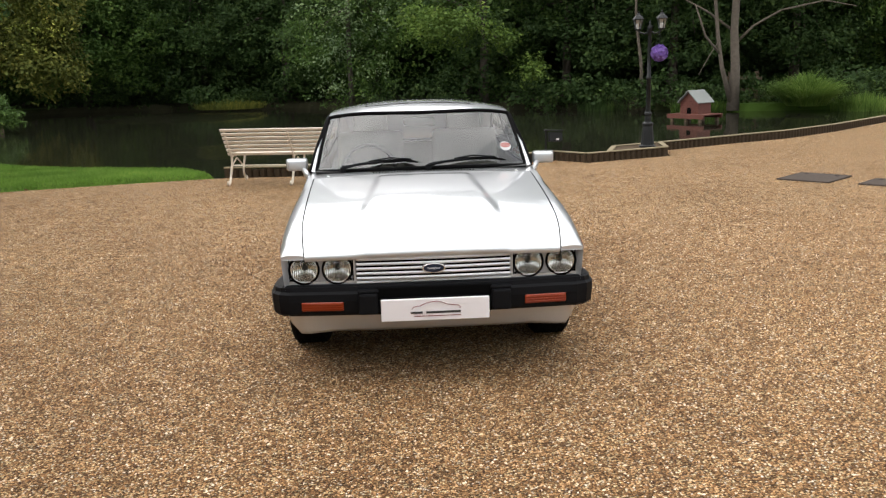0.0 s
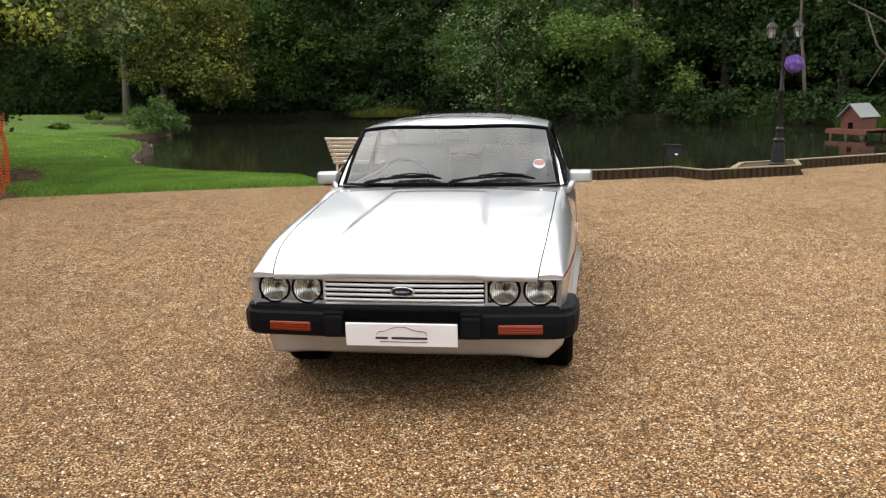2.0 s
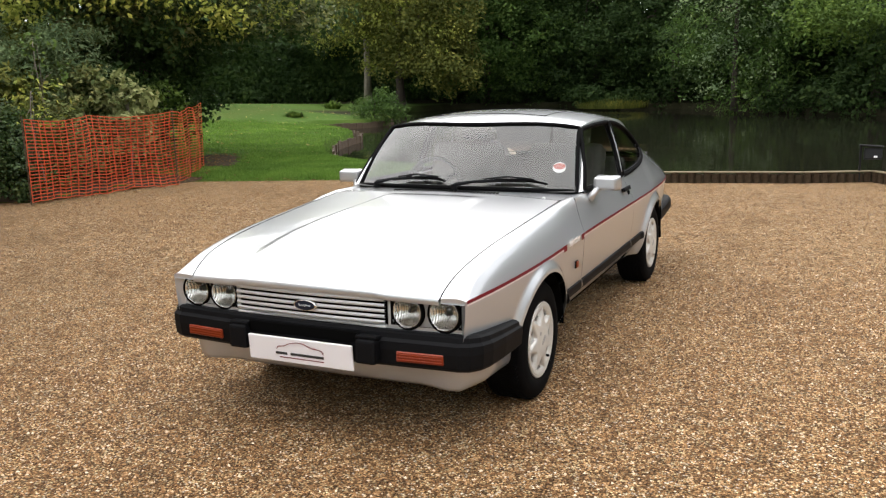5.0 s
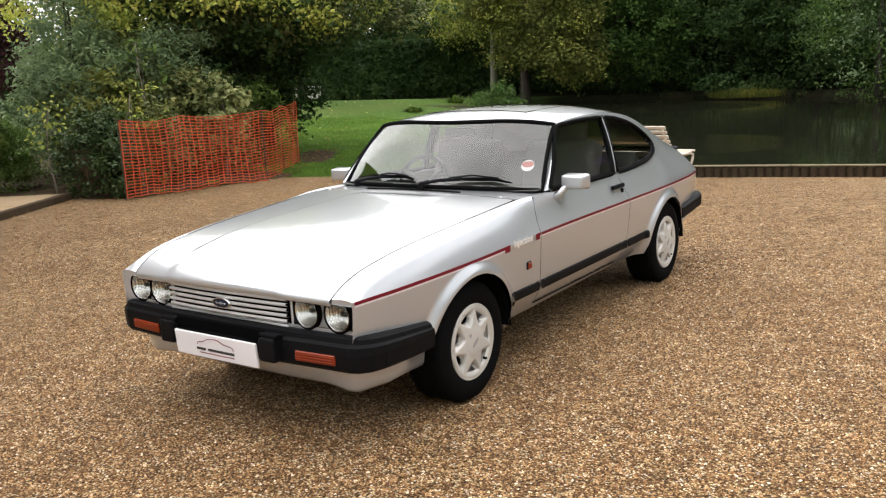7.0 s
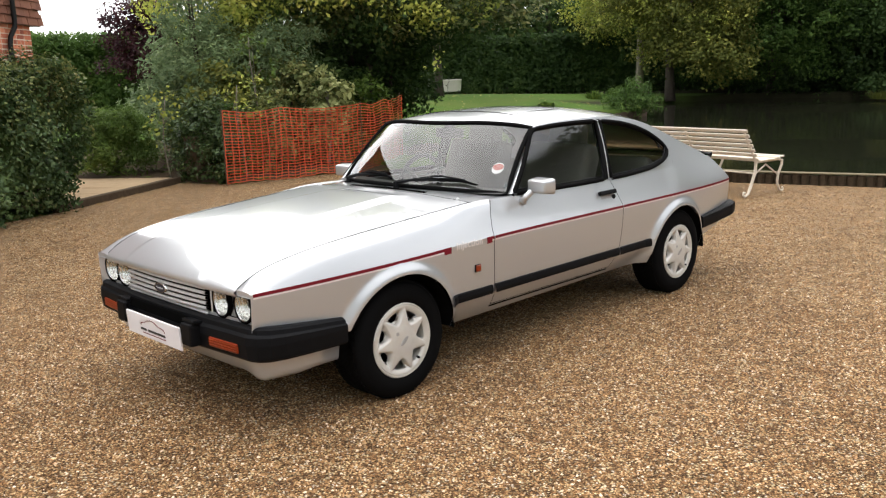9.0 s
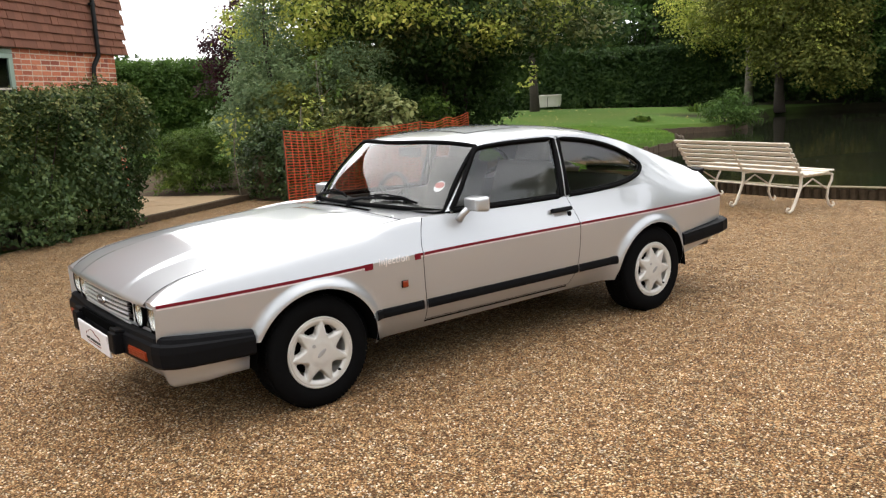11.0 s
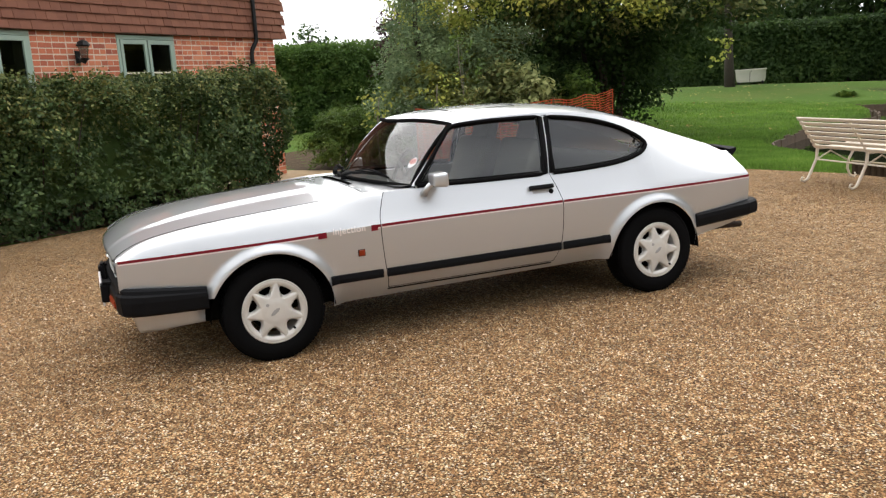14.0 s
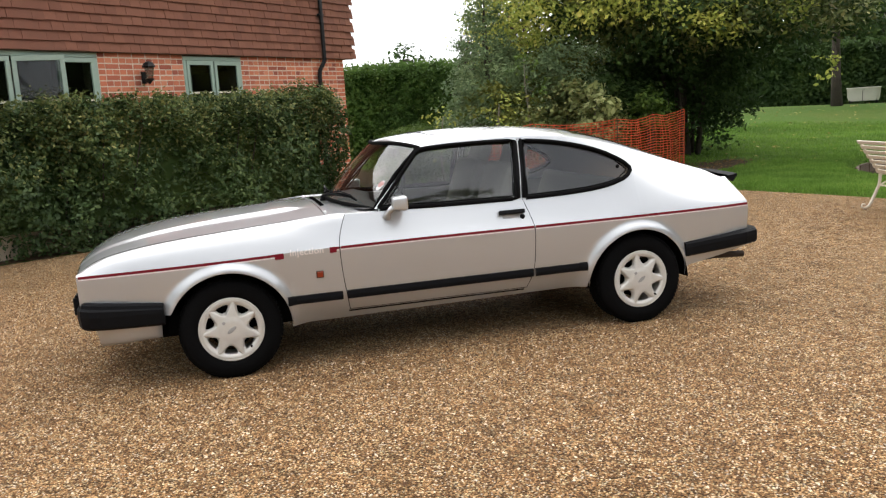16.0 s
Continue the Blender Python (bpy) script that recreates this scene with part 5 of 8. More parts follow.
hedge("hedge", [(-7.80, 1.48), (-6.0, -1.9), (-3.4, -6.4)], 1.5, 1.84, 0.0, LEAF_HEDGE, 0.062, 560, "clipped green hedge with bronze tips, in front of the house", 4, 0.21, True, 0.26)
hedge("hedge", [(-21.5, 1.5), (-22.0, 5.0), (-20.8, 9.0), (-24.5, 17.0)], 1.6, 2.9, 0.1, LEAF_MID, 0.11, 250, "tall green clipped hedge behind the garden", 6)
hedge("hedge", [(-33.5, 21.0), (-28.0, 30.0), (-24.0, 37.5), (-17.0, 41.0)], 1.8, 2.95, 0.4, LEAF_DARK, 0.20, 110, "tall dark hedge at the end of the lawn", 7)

# ---- the car: nose towards -y, front axle at y = 0 ----
car = hold("car", None, "silver two-door fastback coupe with a red side stripe, parked on gravel", "car")
AX_F, AX_R, HUB = 0.0, 2.55, 0.285
ARCH_F, ARCH_R, ARCH = (0.0, 0.270), (2.535, 0.265), 0.344

c_width = spline([-0.80, -0.55, -0.2, 0.3, 0.9, 1.6, 2.4, 2.9, 3.2, 3.45], [0.735, 0.768, 0.795, 0.810, 0.813, 0.812, 0.806, 0.785, 0.755, 0.705])
c_crease = spline([-0.80, 0.0, 0.7, 1.8, 3.45], [0.665, 0.680, 0.698, 0.700, 0.697])
c_belt = spline([0.6, 1.0, 2.0, 2.6, 3.0, 3.45], [0.873, 0.868, 0.862, 0.862, 0.84, 0.775])
c_top = spline([1.02, 1.10, 1.25, 1.4, 1.65, 1.9, 2.1, 2.3, 2.5, 2.7, 2.9, 3.1, 3.25, 3.36], [1.243, 1.267, 1.289, 1.300, 1.305, 1.299, 1.281, 1.249, 1.195, 1.124, 1.046, 0.968, 0.914, 0.880])
c_rail_x = spline([1.1, 1.6, 2.1, 2.6, 3.0, 3.36], [0.624, 0.624, 0.612, 0.590, 0.575, 0.570])
c_rail_drop = spline([1.1, 2.0, 2.6, 3.0, 3.36], [0.062, 0.062, 0.056, 0.036, 0.012])
c_shut_x = spline([-0.80, -0.6, -0.3, 0.2, 0.60], [0.625, 0.648, 0.664, 0.682, 0.692])
c_shut_z = spline([-0.80, -0.76, -0.66, -0.5, -0.3, 0.0, 0.3, 0.60], [0.655, 0.688, 0.738, 0.776, 0.803, 0.829, 0.851, 0.872])
c_bon_z = spline([-0.81, -0.77, -0.67, -0.5, -0.3, 0.0, 0.3, 0.60], [0.655, 0.693, 0.752, 0.798, 0.829, 0.857, 0.876, 0.894])
door_front = spline([0.25, 0.33, 0.517, 0.70, 0.80, 0.90], [0.70, 0.683, 0.655, 0.644, 0.668, 0.71])
door_rear = spline([0.25, 0.31, 0.42, 0.55, 0.70, 0.85, 0.90], [1.775, 1.795, 1.828, 1.84, 1.838, 1.797, 1.78])
tail_y = spline([0.30, 0.50, 0.67, 0.80, 0.86], [3.365, 3.378, 3.380, 3.325, 3.295])


def side_x(y, z):
    """Half-width of the flank at a place: tucked in below the crease, leaning in above it, with flared wheel arches."""
    w, zc, zb = c_width(y), c_crease(y), c_belt(y)
    if z <= zc:
        x = w - 0.050 * (max(zc - z, 0.0) / 0.42) ** 1.5
        if z < 0.40:
            x -= 0.075 * ((0.40 - z) / 0.15) ** 1.4 * sstep(0.30, 0.46, y) * (1 - sstep(2.08, 2.22, y))
    elif z <= zb:
        u = (z - zc) / (zb - zc)
        x = w - 0.072 * u ** 0.92
    else:
        zr = c_top(max(y, 1.1)) - c_rail_drop(max(y, 1.1))
        u = (z - zb) / max(zr - zb, 0.02)
        x0, x1 = w - 0.072, c_rail_x(max(y, 1.1))
        x = x0 + (x1 - x0) * u + 0.014 * math.sin(math.pi * min(max(u, 0), 1))
    if z > zc and y > 2.4:
        zr = max(c_top(min(y, 3.36)) - c_rail_drop(min(y, 3.36)), zc + 0.05)
        u = min((z - zc) / (zr - zc), 1.0)
        x += (w + (c_rail_x(min(y, 3.36)) - w) * u ** 1.25 - x) * sstep(2.4, 2.62, y)
    for ay, az in (ARCH_F, ARCH_R):
        d = math.hypot(y - ay, z - az)
        if d < ARCH + 0.12 and z < 0.68:
            x += 0.030 * (1 - sstep(ARCH + 0.006, ARCH + 0.064, d)) * sstep(0.20, 0.36, z)
    return x


def low_z(y):
    """Lower edge of the flank: sill, wheel arches, the tails behind them."""
    if y < -0.2 or y > 2.9:
        base = 0.41 if y < 0 else 0.325 + 0.15 * (y - 2.87)
    else:
        base = 0.25 + 0.012 * min(max(y - 0.35, 0), 1.8)
    for ay, az in (ARCH_F, ARCH_R):
        if abs(y - ay) < ARCH:
            base = max(base, az + math.sqrt(ARCH * ARCH - (y - ay) ** 2))
    return base


def columns(a, b):
    """Column places from a to b, closer together at the ends of the wheel arches."""
    ys = set(np.round(np.linspace(a, b, max(3, int((b - a) / 0.03))), 4))
    for ay, _ in (ARCH_F, ARCH_R):
        for k in range(33):
            y = round(ay - ARCH * math.cos(math.pi * k / 32), 4)
            if a < y < b:
                ys.add(y)
    return sorted(ys)


def flank(ys, shift, z0, z1, rows=9):
    """Rows of a flank panel between two height curves, the columns moved by shift(y, z)."""
    out = []
    for y in ys:
        lo, hi = z0(y), z1(y)
        out.append([(side_x(yy, z), yy, z) for z in [lo + (hi - lo) * k / (rows - 1) for k in range(rows)] for yy in [y + shift(y, z)]])
    return out


def both(name, grids, material, label="", thick=0.0, smooth=True, parent=None):
    """A panel on each flank, out of grids given for the +x side."""
    made = []
    for s in (1, -1):
        bm = bmesh.new()
        for g in grids:
            add_grid(bm, [[(x * s, y, z) for x, y, z in row] for row in g], flip=(s < 0))
        cen = sum((f.normal.x for f in bm.faces), 0.0) if not bm.faces else 0
        bm.normal_update()
        cen = sum(f.normal.x * f.calc_area() + 0.3 * f.normal.z * f.calc_area() * s for f in bm.faces) * s
        if cen < 0:
            bmesh.ops.reverse_faces(bm, faces=bm.faces)
        ob = part(name, bm, material, parent or car, label, smooth)
        if thick:
            so = ob.modifiers.new("thickness", "SOLIDIFY")
            so.thickness, so.offset = thick, -1.0
        made.append(ob)
    return made


# front wings
G = 0.0022
fy = columns(-0.785, 0.655)
f_shift = lambda y, z: (door_front(z) - 0.655 - G) * sstep(0.42, 0.655, y)
lowg = flank(fy, f_shift, low_z, lambda y: c_crease(y), 12)
upg = []
for y in fy:
    row = []
    for k in range(9):
        a = k / 8
        w, zc, xs, zs = c_width(y), c_crease(y), c_shut_x(min(y, 0.6)) + G, c_shut_z(min(y, 0.6))
        t = sstep(-0.8, 0.6, y)
        p1 = (w - 0.03 - 0.035 * t, zs + 0.012 - 0.008 * sstep(0.25, 0.62, y))
        x = (1 - a) ** 2 * w + 2 * a * (1 - a) * p1[0] + a * a * xs
        z = (1 - a) ** 2 * zc + 2 * a * (1 - a) * p1[1] + a * a * zs
        yb = max(y, 0.6)
        zb = c_belt(yb)
        if a <= 0.7:
            z1 = zc + (zb - zc) * a / 0.7
            x1 = side_x(y, min(z1, zb))
        else:
            q = (a - 0.7) / 0.3
            x1 = side_x(y, zb) * (1 - q) + xs * q
            z1 = zb + (zs - zb) * q + 0.006 * math.sin(math.pi * q)
        t = sstep(0.30, 0.64, y)
        x, z = x + (x1 - x) * t, z + (z1 - z) * t
        row.append((x, y + f_shift(y, z), z))
    upg.append(row)
both("front_wing", [lowg, upg], SILVER)

# doors
dy = [0.66 + (1.835 - 0.66) * k / 26 for k in range(27)]
def d_shift(y, z):
    u = (y - 0.66) / 1.175
    return (door_front(z) + G - 0.66) * (1 - u) + (door_rear(z) - G - 1.835) * u
doors = both("door", [flank(dy, d_shift, lambda y: 0.312, c_crease, 9), flank(dy, d_shift, c_crease, c_belt, 7)], SILVER)
both("sill", [flank([0.60 + 1.6 * k / 20 for k in range(21)], lambda y, z: 0.0, lambda y: 0.25 + 0.012 * (y - 0.35), lambda y: 0.308, 4)], SILVER)

# windows in the flank, as curves over y
WL = spline([0.89, 1.30, 1.75, 2.10, 2.34, 2.45, 2.52, 2.56], [0.884, 0.872, 0.868, 0.874, 0.893, 0.917, 0.945, 0.980])
_wt = spline([1.17, 1.205, 1.30, 1.476, 1.845, 2.124, 2.351, 2.46, 2.53, 2.56], [1.196, 1.206, 1.213, 1.219, 1.212, 1.176, 1.114, 1.063, 1.018, 0.985])
def WT(y):
    return 0.884 + (y - 0.894) / (1.173 - 0.894) * 0.312 if y < 1.172 else _wt(y)

# rear wings and the pillars above them
q_shift = lambda y, z: (door_rear(z) + G - 1.84) * (1 - sstep(1.84, 2.02, y)) + (tail_y(z) - 3.40) * sstep(3.10, 3.40, y)
qy = columns(1.84, 3.40)
rail = lambda y: c_top(y) - c_rail_drop(y)
qg = [flank(qy, q_shift, low_z, c_crease, 11), flank([y for y in qy if y < 2.56] + [2.56], q_shift, c_crease, c_belt, 7)]
uy = [1.80 + (2.56 - 1.80) * k / 20 for k in range(21)]
no = lambda y, z: 0.0
qg.append(flank([y for y in uy], no, c_belt, WL, 3))
ry = [2.56 + (3.40 - 2.56) * k / 18 for k in range(19)]
qg.append(flank(ry, q_shift, c_crease, lambda y: rail(min(y, 3.36)), 17))
both("rear_wing", qg, SILVER)
# belt below the door glass, and the rail above the glass
by = [0.895 + (1.80 - 0.895) * k / 22 for k in range(23)]
both("window_ledge", [flank(by, no, lambda y: c_belt(y) + 0.001, WL, 3)], SILVER)
ay_ = [1.175 + (2.56 - 1.175) * k / 34 for k in range(35)]
both("roof_rail", [flank(ay_, no, WT, rail, 6)], SILVER)
pil = []
for k in range(11):
    t = k / 10
    a = Vector((0.706, 0.878, 0.878)).lerp(Vector((0.624, 1.192, 1.206)), t)
    b = Vector((side_x(0.894 + 0.279 * t, 0.884 + 0.312 * t), 0.894 + 0.281 * t, 0.884 + 0.312 * t))
    mid = (a + b) / 2 + Vector((0.010, -0.012, 0.003))
    pil.append([tuple(a), tuple(a.lerp(mid, 0.7)), tuple(mid), tuple(b.lerp(mid, 0.7)), tuple(b)])
both("windscreen_pillar", [pil], SILVER)

# roof and tailgate
def roof_pt(y, v):
    """v: -1 to 1 across the roof."""
    xr, zt, dr = c_rail_x(y), c_top(y), c_rail_drop(y)
    x = xr * v
    yy = y + 0.160 * v * v * (1 - sstep(1.035, 1.55, y))
    return (x, yy, c_top(yy) - c_rail_drop(yy) * abs(v) ** 2.6)
vs = [math.sin(math.pi / 2 * (-1 + 2 * k / 24)) for k in range(25)]
def roof_panel(name, y0, y1, n, label=""):
    bm = add_grid(bmesh.new(), [[roof_pt(y0 + (y1 - y0) * k / n, v) for v in vs] for k in range(n + 1)], flip=True)
    bm.normal_update()
    if sum(f.normal.z for f in bm.faces) < 0:
        bmesh.ops.reverse_faces(bm, faces=bm.faces)
    ob = part(name, bm, SILVER, car, label, True)
roof_panel("roof", 1.035, 2.16, 26)
roof_panel("tailgate", 2.164, 3.355, 26)
bm = add_grid(bmesh.new(), [[(roof_pt(y, v)[0], roof_pt(y, v)[1], roof_pt(y, v)[2] + 0.004) for v in [-0.84 + 1.68 * k / 16 for k in range(17)]] for y in [2.24 + 0.68 * q / 12 for q in range(13)]])
bm.normal_update()
if sum(f.normal.z for f in bm.faces) < 0:
    bmesh.ops.reverse_faces(bm, faces=bm.faces)
part("rear_window", bm, CAR_GLASS, car, "dark rear window glass", True)
bm = add_grid(bmesh.new(), [[(x, y, roof_pt(y, x / 0.6)[2] + 0.0015) for x in [-0.37 + 0.74 * k / 12 for k in range(13)]] for y in [1.32 + 0.44 * q / 8 for q in range(9)]])
bmesh.ops.recalc_face_normals(bm, faces=bm.faces)
sunroof = part("sunroof", bm, SILVER, car, "closed sliding steel sunroof", True)
bm = bmesh.new()
for a, b in (((-0.37, 1.32), (0.37, 1.32)), ((-0.37, 1.76), (0.37, 1.76)), ((-0.37, 1.32), (-0.37, 1.76)), ((0.37, 1.32), (0.37, 1.76))):
    add_tube(bm, [(a[0] + (b[0] - a[0]) * k / 8, a[1] + (b[1] - a[1]) * k / 8, roof_pt(a[1] + (b[1] - a[1]) * k / 8, (a[0] + (b[0] - a[0]) * k / 8) / 0.6)[2] + 0.0005) for k in range(9)], 0.003, 6)
part("seal", bm, RUBBER, sunroof)
# black lip spoiler on the tailgate
prof = ((3.332, -0.006), (3.352, -0.003), (3.375, 0.001), (3.402, 0.006), (3.404, -0.012), (3.370, -0.048), (3.334, -0.024))
bm = add_grid(bmesh.new(), [[(x, y + 0.018 * (1 - (x / 0.57) ** 2), c_top(min(y, 3.34)) - c_rail_drop(min(y, 3.34)) * abs(x / 0.58) ** 2.6 + z) for x in [-0.565 + 1.13 * k / 20 for k in range(21)]] for y, z in prof + prof[:1]])
for k in (0, 20):
    bm.faces.new([bm.verts.new(((-0.565 + 1.13 * k / 20), y, c_top(min(y, 3.34)) - c_rail_drop(min(y, 3.34)) * 0.93 + z)) for y, z in prof])
bmesh.ops.remove_doubles(bm, verts=bm.verts, dist=0.0005)
bmesh.ops.recalc_face_normals(bm, faces=bm.faces)
part("rear_spoiler", bm, BLACK_PLASTIC, car, "low black rubber tailgate spoiler", smooth=False)
# tail panel
tz = [0.405, 0.44, 0.50, 0.60, 0.67, 0.74, 0.80, 0.84]
bm = add_grid(bmesh.new(), [[(side_x(3.40, z) * v, tail_y(z) + 0.035 * (1 - v * v), z) for v in [-1 + 2 * k / 16 for k in range(17)]] for z in tz])
bmesh.ops.recalc_face_normals(bm, faces=bm.faces)
part("tail_panel", bm, SILVER, car, smooth=True)
for s in (1, -1):
    lamp = box(0.34, 0.02, 0.13, Matrix.Translation((s * 0.49, 3.408, 0.65)) @ pose(0, 0, 0, 0, 0, -4 * s), 0.006)
    part("tail_lamp", lamp, RED_STRIPE, car, "red tail lamp lens")
# filler cap seen on the far shoulder
# bonnet
def bonnet_pt(y, v):
    xs = c_shut_x(y) - 0.0032
    x = xs * v
    zs, zc = c_shut_z(y), c_bon_z(y)
    z = zs + (zc - zs) * (1 - v * v)
    xe = 0.283 + 0.080 * sstep(0.5, -0.75, y)
    z += 0.017 * sstep(-xe - 0.034, -xe + 0.034, -abs(x)) * (1 - sstep(0.40, 0.54, y)) * (0.30 + 0.70 * sstep(-0.79, -0.35, y))
    front = 0.035 * (1 - v * v) * (1 - sstep(-0.80, -0.4, y))
    return (x, y - front, z)
bv = sorted(set([-1 + 2 * k / 44 for k in range(45)] + [s * (0.35 + 0.0125 * k) for s in (1, -1) for k in range(22)]))
byy = [-0.795 + 1.385 * (k / 44) ** 1.25 for k in range(45)]
rows = [[bonnet_pt(y, v) for v in bv] for y in byy]
lip = [(x, y + 0.012, z - 0.02) for x, y, z in rows[0]]
bm = add_grid(bmesh.new(), [lip] + rows)
bmesh.ops.recalc_face_normals(bm, faces=bm.faces)
if sum(f.normal.z for f in bm.faces) < 0:
    bmesh.ops.reverse_faces(bm, faces=bm.faces)
bonnet = part("bonnet", bm, SILVER, car, "silver bonnet with a raised power bulge", True)
# scuttle between bonnet and windscreen
def ws_low(x):
    u = (x / 0.705) ** 2
    return Vector((x, 0.700 + 0.185 * u, 0.905 - 0.025 * u))
def ws_high(x):
    p = roof_pt(1.035, x / 0.624)
    return Vector((x, p[1] - 0.002, p[2] - 0.004))
rows = []
for k in range(6):
    t = k / 5
    rows.append([tuple(Vector(((c_shut_x(0.6) + 0.0) * v, 0.594, c_shut_z(0.6) + (c_bon_z(0.6) - c_shut_z(0.6)) * (1 - v * v))).lerp(ws_low(0.705 * v) + Vector((0, 0.0, -0.012)), t)) for v in [-1 + 2 * q / 20 for q in range(21)]])
bm = add_grid(bmesh.new(), rows)
bmesh.ops.recalc_face_normals(bm, faces=bm.faces)
if sum(f.normal.z for f in bm.faces) < 0:
    bmesh.ops.reverse_faces(bm, faces=bm.faces)
scuttle = part("scuttle", bm, SILVER, car, smooth=True)
# shoulder between scuttle and flank, beside the windscreen foot
sh = []
for k in range(9):
    t = k / 8
    y = 0.6965 + 0.195 * t
    a = Vector((0.692, 0.594, c_shut_z(0.6))).lerp(Vector((0.705, 0.885, 0.868)), (y - 0.594) / 0.291)
    b = Vector((side_x(y, c_belt(y)), y, c_belt(y)))
    sh.append([tuple(a), tuple(a.lerp(b, 0.5) + Vector((0, 0, 0.006))), tuple(b)])
both("shoulder", [sh], SILVER)
# thin black bars paint the dark of the scuttle's air slots
for k in range(34):
    x = -0.315 + 0.64 * k / 33
    part("air_slot_shade", box(0.009, 0.026, 0.004, Matrix.Translation((x, 0.622, 0.8985 - 0.02 * (x / 0.69) ** 2)) @ pose(0, 0, 0, 6, 0, 0)), GAP, scuttle)
for s in (1, -1):
    bm = add_lathe(bmesh.new(), [(0.0, 0.010), (0.007, 0.009), (0.009, 0.004), (0.010, 0.0)], 12, Matrix.Translation((s * 0.60, 0.60, 0.878)))
    part("washer_jet", bm, GRILLE_SILVER, car, smooth=True)

# shut-line backing, so that the gaps between panels are dark
for s in (1, -1):
    for f in (door_front, door_rear):
        zz = [0.27 + (0.50 if f is door_front else 0.57) * k / 14 for k in range(15)]
        part("door_gap", add_grid(bmesh.new(), [[(s * (side_x(f(z), z) - 0.004), f(z) + d, z) for d in (-0.012, 0.0, 0.012)] for z in zz]), GAP, car)
    part("bonnet_gap", add_tube(bmesh.new(), [(s * (c_shut_x(y) - 0.0006), y, c_shut_z(y) - 0.0022) for y in [-0.775 + 1.36 * k / 30 for k in range(31)]], 0.0042, 6), GAP, car)
    part("sill_gap", add_grid(bmesh.new(), [[(s * (side_x(y, 0.31) - 0.005), y, z) for z in (0.295, 0.325)] for y in [0.68 + 1.1 * k / 10 for k in range(11)]]), GAP, car)

# glass with rubber surrounds
bm = bmesh.new()
rows = []
for k in range(11):
    t = k / 10
    rows.append([tuple(ws_low(0.695 * v).lerp(ws_high(0.614 * v), t) + Vector((0, -0.018 * math.sin(math.pi * t), 0.012 * math.sin(math.pi * t)))) for v in [-1 + 2 * q / 24 for q in range(25)]])
add_grid(bm, rows)
bm.normal_update()
if sum(f.normal.z - f.normal.y for f in bm.faces) < 0:
    bmesh.ops.reverse_faces(bm, faces=bm.faces)
screen = part("windscreen", bm, SCREEN_GLASS, car, "clear laminated windscreen", True)
screen.visible_shadow = False
loop = [ws_low(0.700 * v) for v in [-1 + 2 * q / 20 for q in range(21)]] + [ws_low(0.700).lerp(ws_high(0.620), t / 8) + Vector((0.0, -0.014 * math.sin(math.pi * t / 8), 0.01 * math.sin(math.pi * t / 8))) for t in range(1, 8)]
loop += [ws_high(0.620 * v) for v in [1 - 2 * q / 20 for q in range(21)]] + [ws_high(-0.620).lerp(ws_low(-0.700), t / 8) + Vector((0.0, -0.014 * math.sin(math.pi * t / 8), 0.01 * math.sin(math.pi * t / 8))) for t in range(1, 8)]
part("windscreen_rubber", add_tube(bmesh.new(), loop + [loop[0]], 0.013, 8, False), RUBBER, car, "black rubber windscreen surround", True)

def pane(name, y0, y1, lo, hi, label, inset=0.010, lean0=0.0, lean1=0.0):
    n = 24
    for s in (1, -1):
        rows = []
        for k in range(n + 1):
            y = y0 + (y1 - y0) * k / n
            lean = lean0 * (1 - k / n) + lean1 * k / n
            a, b = lo(y), max(hi(min(y + lean, 2.56)), lo(y) + 0.001)
            rows.append([(s * (side_x(y + lean * q / 6, a + (b - a) * q / 6) - inset), y + lean * q / 6, a + (b - a) * q / 6) for q in range(7)])
        bm = add_grid(bmesh.new(), rows)
        bm.normal_update()
        if sum(f.normal.x for f in bm.faces) * s < 0:
            bmesh.ops.reverse_faces(bm, faces=bm.faces)
        g = part(name, bm, CAR_GLASS, car, label, True)
        g.visible_shadow = False
        ring = [Vector((p[0] + s * inset, p[1], p[2])) for p in [r[0] for r in rows] + [r[-1] for r in rows[::-1]]]
        part("window_rubber", add_tube(bmesh.new(), ring + [ring[0]], 0.0135, 6, False), RUBBER, car, "black window surround", True)
        inner = [Vector((p.x - s * 0.006, p.y + (0.018 if p.y < (y0 + y1) / 2 else -0.018) * (abs(p.y - (y0 + y1) / 2) > 0.3), p.z + (0.018 if i <= n else -0.014))) for i, p in enumerate(ring)]
        part("inner_seal", add_tube(bmesh.new(), inner + [inner[0]], 0.0045, 5, False), BLACK_PLASTIC, g, "thin black inner seal", True)
pane("door_glass", 0.905, 1.758, WL, WT, "tinted door window", 0.010, 0.0, 0.034)
pane("quarter_glass", 1.814, 2.552, WL, WT, "tinted rear quarter window", 0.010, 0.026, 0.0)
